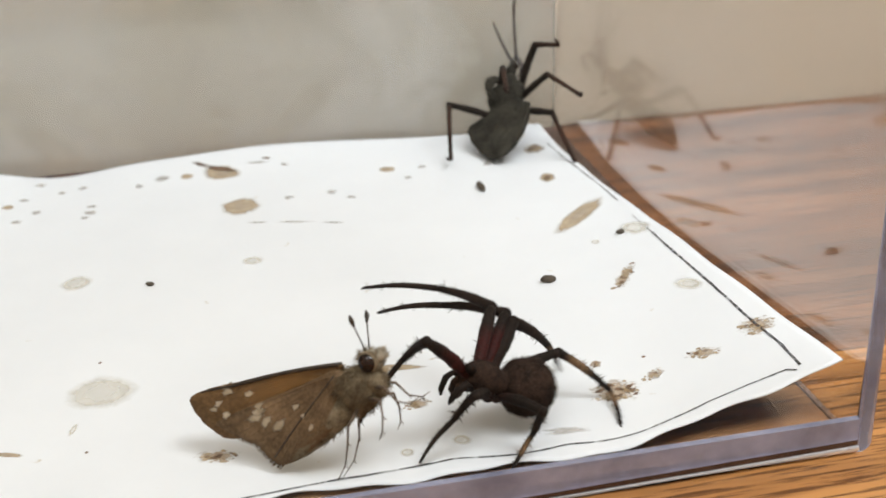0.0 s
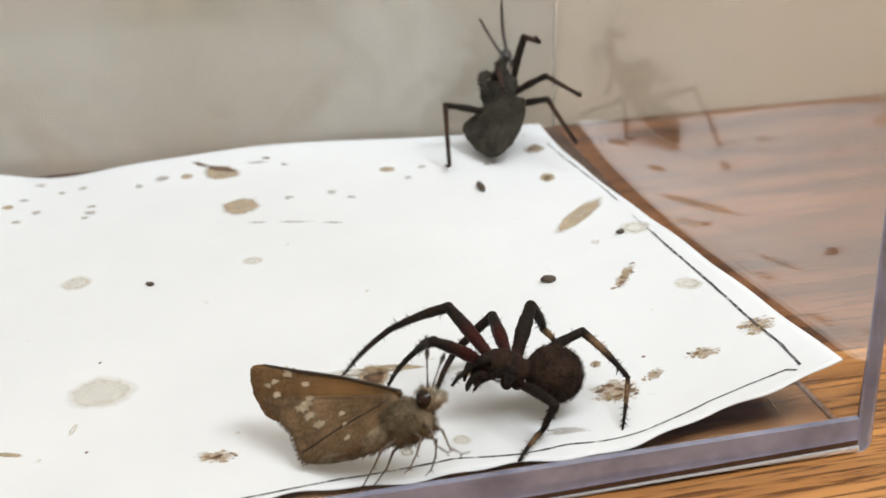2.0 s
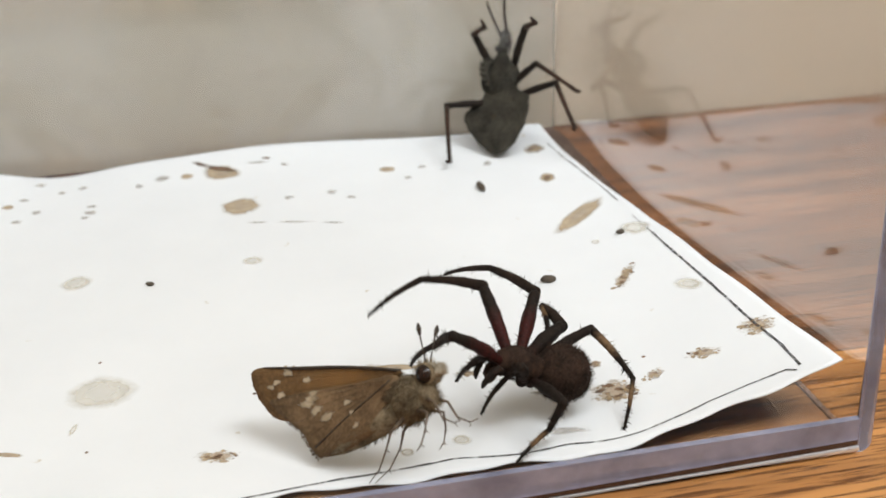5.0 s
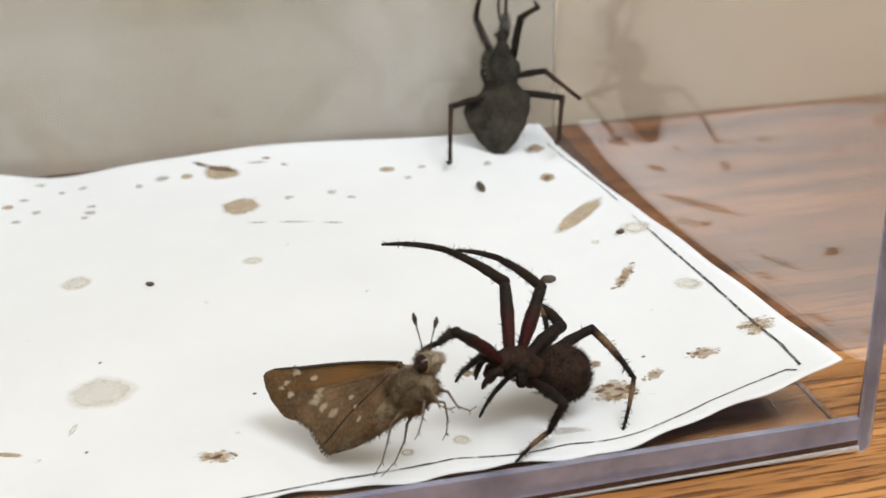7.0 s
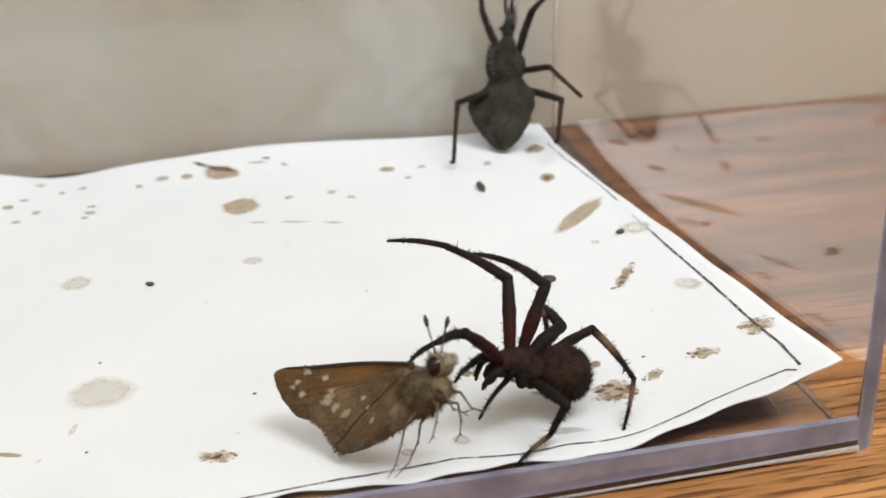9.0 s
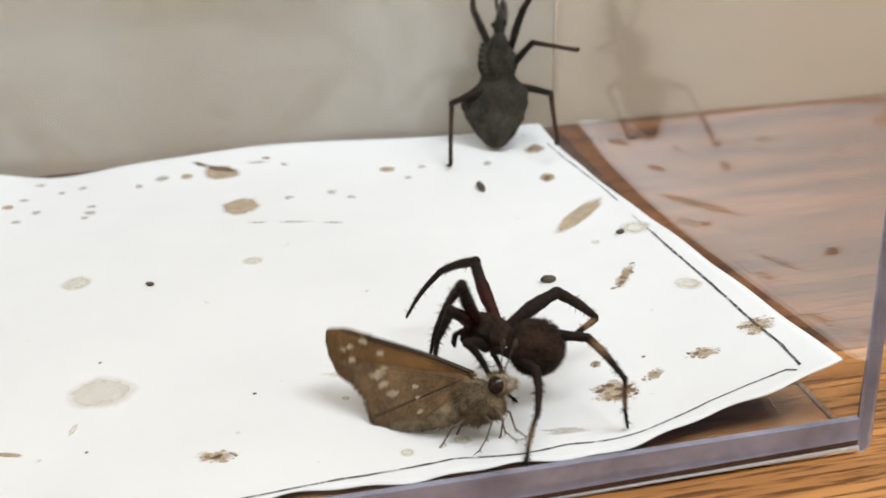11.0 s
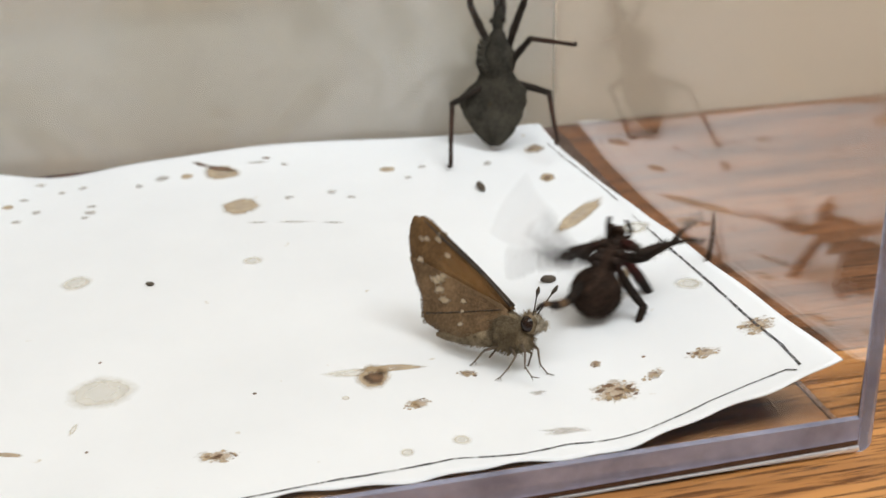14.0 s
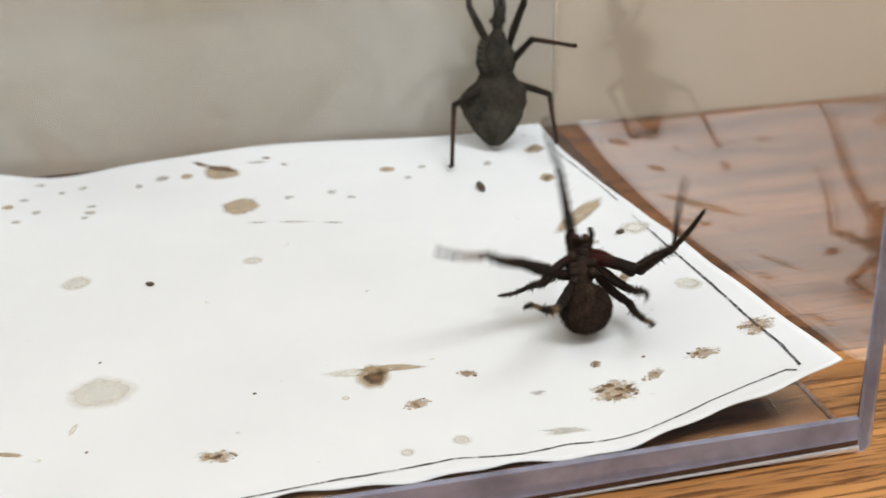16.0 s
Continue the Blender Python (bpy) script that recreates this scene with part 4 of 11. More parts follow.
def motions():
    walk(SPIDER, [(0, at(-33.28, 7.36, 5.03, 0.0, -25.1, -166.8)), (0.5, at(-32.00, 7.94, 4.81, 0.0, -20.9, -179.0)), (1, at(-31.48, 8.20, 4.83, 0.0, -21.2, 179.8)), (1.5, at(-30.65, 8.45, 5.00, 0.0, -22.7, -177.2)), (2, at(-30.20, 9.57, 4.77, 0.0, -14.5, 174.0)), (2.5, at(-29.96, 9.29, 5.03, -0.0, -19.4, -177.6)), (3, at(-29.74, 9.20, 5.06, 0.0, -20.1, -177.1)), (3.5, at(-29.55, 8.96, 5.18, 0.0, -22.3, -173.3)), (4, at(-29.43, 8.91, 5.22, 0.0, -23.0, -172.8)), (6.3, at(-29.29, 8.94, 5.16, 0.0, -21.9, -174.2)), (8, at(-29.32, 8.77, 5.17, 0.0, -22.0, -173.0)), (9.2, at(-29.32, 8.81, 5.15, -0.0, -21.6, -173.8)), (11.3, at(-31.57, 13.74, 6.77, -0.0, -7.0, 136.4)), (11.5, at(-32.51, 12.06, 7.53, 0.0, -21.3, -178.1)), (11.7, at(-29.61, 18.95, 9.00, 0.0, -11.4, -162.9)), (11.9, at(-27.07, 21.08, 8.61, -0.0, -4.0, -173.6)), (12, at(-27.50, 19.95, 9.56, -10.0, -21.7, -153.9)), (12.05, at(-26.16, 21.37, 8.56, -13.3, -15.1, 168.0)), (12.1, at(-24.82, 22.80, 7.57, -20.0, -11.9, 130.5)), (12.3, at(-21.19, 23.61, 6.60, -75.0, -14.5, 115.1)), (12.4, at(-19.16, 20.80, 6.76, -130.0, -17.2, 100.7)), (12.5, at(-17.39, 18.87, 5.93, -180.0, -16.6, 76.5)), (12.7, at(-17.17, 22.49, 5.80, -180.0, -29.5, 84.3)), (13, at(-18.60, 17.54, 6.59, -180.0, -66.1, 76.0)), (13.2, at(-13.66, 24.17, 6.19, -180.0, -50.3, 42.3)), (13.5, at(-12.06, 28.14, 5.61, -178.0, -35.0, -1.7)), (14, at(-15.95, 28.25, 5.70, -175.0, -37.5, 46.9)), (14.5, at(-18.94, 23.51, 6.36, -180.0, -64.1, 41.6)), (15, at(-18.92, 25.26, 5.78, -180.0, -39.8, 72.5)), (15.5, at(-18.60, 24.58, 6.10, -176.0, -50.6, 55.7)), (16, at(-19.39, 24.98, 5.96, 178.0, -45.5, 79.8))])
    walk(SPIDER_PARTS["L2"][0], [(0, at(3.60, 0.10, 0.80, 0.0, -39.7, -115.6)), (0.25, at(3.60, 0.10, 0.80, -3.9, -40.7, -109.5)), (0.5, at(3.60, 0.10, 0.80, -7.9, -41.2, -103.3)), (1, at(3.60, 0.10, 0.80, -9.1, -43.5, -101.4)), (1.25, at(3.60, 0.10, 0.80, -16.4, -42.0, -90.7)), (1.5, at(3.60, 0.10, 0.80, -23.0, -39.5, -80.6)), (1.667, at(3.60, 0.10, 0.80, -28.7, -31.5, -71.4)), (1.833, at(3.60, 0.10, 0.80, -32.7, -22.9, -63.6)), (2, at(3.60, 0.10, 0.80, -35.2, -14.0, -56.8)), (2.25, at(3.60, 0.10, 0.80, -35.8, -20.5, -55.0)), (2.5, at(3.60, 0.10, 0.80, -36.7, -26.9, -53.1)), (3, at(3.60, 0.10, 0.80, -36.2, -24.6, -54.3)), (3.5, at(3.60, 0.10, 0.80, -29.4, -28.6, -68.6)), (3.75, at(3.60, 0.10, 0.80, -31.2, -28.6, -64.7)), (4, at(3.60, 0.10, 0.80, -33.0, -28.5, -60.9)), (4.575, at(3.60, 0.10, 0.80, -31.3, -30.8, -64.4)), (5.15, at(3.60, 0.10, 0.80, -26.8, -35.5, -72.5)), (5.725, at(3.60, 0.10, 0.80, -21.3, -39.6, -81.7)), (6.3, at(3.60, 0.10, 0.80, -18.4, -41.2, -86.2)), (7.15, at(3.60, 0.10, 0.80, -19.6, -46.7, -84.5)), (8, at(3.60, 0.10, 0.80, -21.2, -52.1, -82.5)), (9.2, at(3.60, 0.10, 0.80, -23.4, -55.1, -79.7)), (9.62, at(3.60, 0.10, 0.80, -25.8, -62.7, -77.1)), (10.04, at(3.60, 0.10, 0.80, -46.8, -80.1, -55.9)), (10.46, at(3.60, 0.10, 0.80, -174.9, -75.6, 72.1)), (10.88, at(3.60, 0.10, 0.80, 172.7, -57.8, 84.5)), (11.3, at(3.60, 0.10, 0.80, 170.9, -50.1, 86.6)), (11.4, at(3.60, 0.10, 0.80, -152.5, -59.3, 39.2)), (11.5, at(3.60, 0.10, 0.80, -117.7, -48.5, -6.2)), (11.6, at(3.60, 0.10, 0.80, -122.9, -38.6, 2.1)), (11.7, at(3.60, 0.10, 0.80, -125.8, -28.3, 8.3)), (11.85, at(3.60, 0.10, 0.80, -120.5, -38.1, -0.7)), (12, at(3.60, 0.10, 0.80, -112.2, -47.1, -12.3)), (12.075, at(3.60, 0.10, 0.80, -110.7, -28.7, -13.1)), (12.15, at(3.60, 0.10, 0.80, -109.6, -10.3, -13.6)), (12.225, at(3.60, 0.10, 0.80, -108.7, 8.1, -14.1)), (12.3, at(3.60, 0.10, 0.80, -108.1, 26.4, -14.6)), (12.4, at(3.60, 0.10, 0.80, -107.6, -0.1, 18.0)), (12.5, at(3.60, 0.10, 0.80, -122.0, -26.6, 50.7)), (12.625, at(3.60, 0.10, 0.80, -127.5, -28.5, 61.7)), (12.75, at(3.60, 0.10, 0.80, -133.5, -29.6, 73.0)), (12.875, at(3.60, 0.10, 0.80, -139.6, -29.7, 84.4)), (13, at(3.60, 0.10, 0.80, -145.6, -28.8, 95.7)), (13.1, at(3.60, 0.10, 0.80, -119.2, -53.1, 55.7)), (13.2, at(3.60, 0.10, 0.80, -68.2, -51.1, -8.3)), (13.3, at(3.60, 0.10, 0.80, -65.4, -58.9, -11.9)), (13.4, at(3.60, 0.10, 0.80, -60.4, -66.6, -17.6)), (13.5, at(3.60, 0.10, 0.80, -50.4, -73.9, -28.2)), (13.625, at(3.60, 0.10, 0.80, -97.3, -82.4, 19.0)), (13.75, at(3.60, 0.10, 0.80, -167.6, -77.5, 89.5)), (13.875, at(3.60, 0.10, 0.80, 174.3, -66.6, 107.9)), (14, at(3.60, 0.10, 0.80, 167.9, -54.8, 114.7)), (14.125, at(3.60, 0.10, 0.80, 167.9, -54.9, 114.7)), (14.25, at(3.60, 0.10, 0.80, 167.9, -55.0, 114.7)), (14.375, at(3.60, 0.10, 0.80, 167.9, -55.1, 114.7)), (14.5, at(3.60, 0.10, 0.80, 167.9, -55.3, 114.7)), (14.625, at(3.60, 0.10, 0.80, 170.6, -42.1, 111.1)), (14.75, at(3.60, 0.10, 0.80, 172.0, -28.8, 108.7)), (14.875, at(3.60, 0.10, 0.80, 172.6, -15.5, 106.9)), (15, at(3.60, 0.10, 0.80, 172.9, -2.2, 105.3)), (15.083, at(3.60, 0.10, 0.80, 172.9, 4.0, 104.7)), (15.167, at(3.60, 0.10, 0.80, 172.8, 10.2, 104.0)), (15.25, at(3.60, 0.10, 0.80, 172.6, 16.4, 103.4)), (15.333, at(3.60, 0.10, 0.80, 172.4, 22.6, 102.7)), (15.417, at(3.60, 0.10, 0.80, 172.0, 28.8, 101.9)), (15.5, at(3.60, 0.10, 0.80, 171.5, 35.0, 101.0)), (15.625, at(3.60, 0.10, 0.80, 174.5, 34.8, 106.2)), (15.75, at(3.60, 0.10, 0.80, 177.5, 34.3, 111.4)), (15.875, at(3.60, 0.10, 0.80, -179.6, 33.6, 116.5)), (16, at(3.60, 0.10, 0.80, -176.8, 32.8, 121.5))])
    walk(SPIDER_PARTS["L2"][1], [(0, at(0.94, -5.45, 5.92, 0.0, 11.0, -72.0)), (0.25, at(1.57, -5.62, 6.01, 0.7, 12.9, -68.6)), (0.5, at(2.22, -5.76, 6.07, 1.4, 14.7, -65.1)), (1, at(2.45, -5.58, 6.31, 2.8, 10.9, -59.8)), (1.25, at(3.53, -5.85, 6.15, 2.2, 16.8, -63.0)), (1.5, at(4.60, -5.99, 5.89, 1.2, 22.7, -66.3)), (1.667, at(5.78, -6.37, 4.98, 5.1, 29.8, -56.3)), (1.833, at(6.88, -6.50, 3.91, 10.8, 36.0, -44.9)), (2, at(7.85, -6.39, 2.73, 18.4, 41.0, -31.7)), (2.25, at(7.90, -6.04, 3.60, 13.4, 42.5, -39.3)), (2.5, at(7.88, -5.60, 4.42, 8.0, 43.4, -47.2)), (3, at(7.85, -5.80, 4.13, 5.0, 45.1, -51.5)), (3.5, at(6.17, -6.44, 4.63, 11.2, 40.6, -42.8)), (3.75, at(6.60, -6.25, 4.63, 3.1, 39.7, -55.0)), (4, at(7.02, -6.04, 4.62, -4.4, 37.6, -66.7)), (4.575, at(6.57, -6.09, 4.90, -1.7, 31.4, -62.3)), (5.15, at(5.55, -6.11, 5.45, 2.5, 17.4, -54.4)), (5.725, at(4.49, -6.00, 5.90, 4.6, 3.1, -47.7)), (6.3, at(4.00, -5.90, 6.07, 4.8, -3.4, -44.8)), (7.15, at(4.13, -5.37, 6.62, 5.3, 0.3, -54.5)), (8, at(4.25, -4.77, 7.11, 5.2, 4.0, -64.3)), (9.2, at(4.42, -4.41, 7.36, 5.8, -0.0, -53.5)), (9.62, at(4.42, -3.48, 7.91, 5.9, 5.9, -52.7)), (10.04, at(4.37, -1.04, 8.68, 6.3, 20.0, -50.6)), (10.46, at(4.21, 2.00, 8.55, 7.6, 36.7, -47.6)), (10.88, at(4.01, 4.35, 7.57, 10.2, 50.7, -43.7)), (11.3, at(3.91, 5.22, 6.94, 12.1, 56.5, -41.4)), (11.4, at(6.76, 2.68, 7.68, 48.7, 24.6, 6.3)), (11.5, at(8.87, -0.47, 6.79, 53.1, -15.3, 31.3)), (11.6, at(9.85, 0.33, 5.79, 52.3, -2.4, 40.7)), (11.7, at(10.57, 1.11, 4.59, 53.6, 10.6, 49.9)), (11.85, at(9.89, 0.02, 5.74, 51.8, 14.4, 42.5)), (12, at(8.92, -1.06, 6.66, 49.4, 18.0, 34.8)), (12.075, at(10.44, -1.49, 4.64, 51.0, 15.5, 40.9)), (12.15, at(11.25, -1.75, 2.23, 52.3, 12.9, 46.8)), (12.225, at(11.28, -1.83, -0.32, 53.3, 10.1, 52.6)), (12.3, at(10.53, -1.71, -2.76, 54.1, 7.2, 58.3)), (12.4, at(11.21, 2.57, 0.81, 54.6, -6.0, 48.0)), (12.5, at(8.13, 5.64, 4.38, 57.7, -19.1, 37.1)), (12.625, at(6.94, 6.29, 4.62, 54.4, -30.7, 45.0)), (12.75, at(5.64, 6.75, 4.75, 48.4, -41.8, 55.2)), (12.875, at(4.28, 7.02, 4.76, 38.1, -51.6, 69.2)), (13, at(2.90, 7.08, 4.65, 21.2, -58.9, 89.8)), (13.1, at(6.31, 4.06, 7.20, 49.0, 0.6, 75.6)), (13.2, at(8.57, -0.63, 7.03, 55.6, 60.0, 60.9)), (13.3, at(7.64, -0.75, 7.65, 46.7, 50.5, 49.7)), (13.4, at(6.63, -0.86, 8.14, 41.8, 40.2, 42.4)), (13.5, at(5.55, -0.95, 8.49, 39.1, 29.6, 37.1)), (13.625, at(4.61, 0.45, 8.73, 39.8, 17.0, 37.1)), (13.75, at(3.61, 1.83, 8.61, 40.5, 4.5, 37.2)), (13.875, at(2.62, 3.13, 8.14, 41.2, -8.1, 37.2)), (14, at(1.67, 4.29, 7.34, 41.8, -20.7, 37.2)), (14.125, at(1.68, 4.28, 7.35, 42.3, -30.5, 37.1)), (14.25, at(1.68, 4.27, 7.36, 42.9, -40.3, 36.9)), (14.375, at(1.69, 4.25, 7.36, 43.5, -50.0, 36.6)), (14.5, at(1.69, 4.24, 7.37, 44.2, -59.8, 36.2)), (14.625, at(1.46, 5.64, 6.16, 38.7, -53.9, 42.8)), (14.75, at(1.35, 6.74, 4.66, 35.0, -47.7, 47.8)), (14.875, at(1.36, 7.47, 2.94, 32.3, -41.4, 51.6)), (15, at(1.49, 7.81, 1.11, 30.4, -35.0, 54.8)), (15.083, at(1.58, 7.82, 0.24, 29.3, -19.4, 58.6)), (15.167, at(1.69, 7.74, -0.62, 29.3, -3.7, 61.8)), (15.25, at(1.82, 7.57, -1.46, 30.2, 12.0, 64.8)), (15.333, at(1.98, 7.30, -2.28, 32.1, 27.6, 68.2)), (15.417, at(2.16, 6.96, -3.06, 35.5, 43.2, 72.8)), (15.5, at(2.35, 6.53, -3.79, 42.3, 58.4, 80.6)), (15.625, at(1.77, 6.41, -3.77, 45.7, 62.4, 84.4)), (15.75, at(1.19, 6.25, -3.71, 50.3, 66.3, 89.4)), (15.875, at(0.63, 6.06, -3.63, 56.6, 69.9, 96.2)), (16, at(0.08, 5.84, -3.53, 65.6, 73.2, 105.6))])
    walk(SPIDER_PARTS["L2"][2], [(0, at(3.18, -12.36, 4.51, 0.0, 22.4, -34.6)), (0.25, at(4.21, -12.34, 4.36, 4.6, 20.0, -22.6)), (0.5, at(5.23, -12.25, 4.19, 8.4, 16.8, -11.0)), (1, at(6.10, -11.86, 4.91, 4.4, 9.8, -24.6)), (1.25, at(6.75, -12.15, 4.01, 4.3, 23.3, -25.5)), (1.5, at(7.35, -12.24, 3.03, 4.0, 36.7, -26.5)), (1.667, at(9.35, -11.71, 1.30, 6.7, 44.8, -22.1)), (1.833, at(11.12, -10.72, -0.44, 10.9, 52.7, -16.3)), (2, at(12.60, -9.33, -2.12, 17.7, 60.2, -7.9)), (2.25, at(12.12, -9.49, -1.40, -4.3, 67.6, -33.0)), (2.5, at(11.54, -9.54, -0.67, -37.1, 68.8, -68.8)), (3, at(11.09, -9.89, -1.11, -0.5, 81.7, -30.3)), (3.5, at(10.29, -10.25, -0.18, -36.9, 80.7, -67.2)), (3.75, at(9.86, -10.91, -0.09, -15.9, 79.8, -45.9)), (4, at(9.34, -11.42, 0.10, -0.0, 77.8, -29.8)), (4.575, at(9.51, -11.68, 1.04, -13.4, 69.8, -43.4)), (5.15, at(9.66, -11.85, 3.24, -23.6, 51.1, -53.3)), (5.725, at(9.47, -11.46, 5.50, -27.9, 32.1, -57.3)), (6.3, at(9.25, -11.11, 6.51, -28.8, 23.4, -58.5)), (7.15, at(8.42, -11.39, 6.58, -26.6, 20.8, -53.0)), (8, at(7.45, -11.43, 6.60, -24.7, 18.0, -47.7)), (9.2, at(8.82, -10.36, 7.36, -28.0, 21.7, -58.9)), (9.62, at(8.88, -9.33, 7.15, -27.8, 26.7, -58.2)), (10.04, at(8.79, -6.42, 6.15, -27.3, 38.7, -56.2)), (10.46, at(8.21, -2.38, 4.12, -25.6, 52.8, -52.7)), (10.88, at(7.39, 1.11, 1.84, -21.6, 64.6, -47.4)), (11.3, at(6.97, 2.52, 0.77, -18.2, 69.4, -43.5)), (11.4, at(13.45, 3.42, 4.60, 42.8, 43.9, 20.0)), (11.5, at(14.97, 3.24, 8.75, 55.3, 7.0, 38.5)), (11.6, at(15.45, 5.15, 6.10, 55.9, 4.5, 51.1)), (11.7, at(15.26, 6.68, 3.23, 55.8, 1.8, 63.7)), (11.85, at(15.18, 4.86, 3.90, 56.1, 13.4, 62.1)), (12, at(14.70, 2.96, 4.37, 56.0, 25.1, 60.4)), (12.075, at(15.83, 3.18, 2.66, 60.2, 7.4, 81.4)), (12.15, at(16.19, 3.51, 0.59, 57.9, -11.2, 100.7)), (12.225, at(15.71, 3.96, -1.62, 48.8, -28.3, 122.5)), (12.3, at(14.38, 4.54, -3.69, 30.7, -40.9, 151.4)), (12.4, at(16.14, 8.04, 1.59, 49.3, 8.9, 128.9)), (12.5, at(13.71, 9.85, 6.79, 37.8, 56.8, 97.0)), (12.625, at(11.43, 10.79, 8.40, 36.6, 61.2, 95.5)), (12.75, at(8.79, 11.28, 9.68, 35.0, 65.6, 93.6)), (12.875, at(5.91, 11.31, 10.56, 32.6, 69.9, 90.9)), (13, at(2.91, 10.90, 10.99, 28.8, 74.2, 86.8)), (13.1, at(8.15, 11.23, 7.13, 6.4, 79.4, 63.6)), (13.2, at(10.37, 2.60, 0.62, -36.3, 81.0, 20.2)), (13.3, at(10.68, 2.84, 1.95, -49.1, 73.0, 7.3)), (13.4, at(10.80, 2.95, 3.37, -53.7, 64.6, 2.7)), (13.5, at(10.69, 2.93, 4.83, -56.1, 56.2, 0.2)), (13.625, at(10.25, 4.72, 6.56, -56.7, 51.3, -0.4)), (13.75, at(9.49, 6.28, 8.04, -57.2, 46.5, -1.0)), (13.875, at(8.46, 7.55, 9.19, -57.6, 41.6, -1.4)), (14, at(7.18, 8.48, 9.95, -57.9, 36.7, -1.8)), (14.125, at(6.77, 8.12, 11.10, -47.7, 40.0, 13.6)), (14.25, at(6.20, 7.65, 12.14, -36.4, 41.0, 30.0)), (14.375, at(5.50, 7.09, 13.04, -25.1, 39.8, 46.3)), (14.5, at(4.70, 6.44, 13.77, -15.0, 36.4, 61.5)), (14.625, at(4.66, 8.60, 12.14, -10.2, 39.7, 69.4)), (14.75, at(4.69, 10.42, 10.13, -4.7, 42.4, 78.1)), (14.875, at(4.80, 11.83, 7.84, 1.6, 44.5, 87.3)), (15, at(4.98, 12.77, 5.35, 8.5, 45.7, 97.2)), (15.083, at(5.21, 13.78, 2.70, -1.2, 42.8, 83.8)), (15.167, at(5.18, 14.25, -0.14, -9.2, 38.4, 71.9)), (15.25, at(4.90, 14.12, -3.00, -15.6, 33.0, 61.5)), (15.333, at(4.41, 13.39, -5.71, -20.4, 26.9, 52.4)), (15.4, at(4.02, 12.73, -7.25, -22.6, 23.1, 47.6)), (15.467, at(2.99, 10.36, -10.10, -26.5, 11.0, 42.4)), (15.5, at(2.99, 10.36, -10.10, -26.4, 13.2, 36.8)), (15.533, at(2.99, 10.36, -10.10, -26.6, 15.4, 31.2)), (15.6, at(2.31, 9.89, -10.30, -26.4, 22.2, 38.5)), (15.625, at(2.10, 9.82, -10.32, -26.3, 27.3, 39.5)), (15.75, at(1.22, 9.23, -10.49, -25.2, 41.2, 43.0)), (15.875, at(0.35, 8.59, -10.58, -22.0, 55.1, 48.4)), (16, at(-0.49, 7.90, -10.61, -13.1, 68.4, 59.5))])
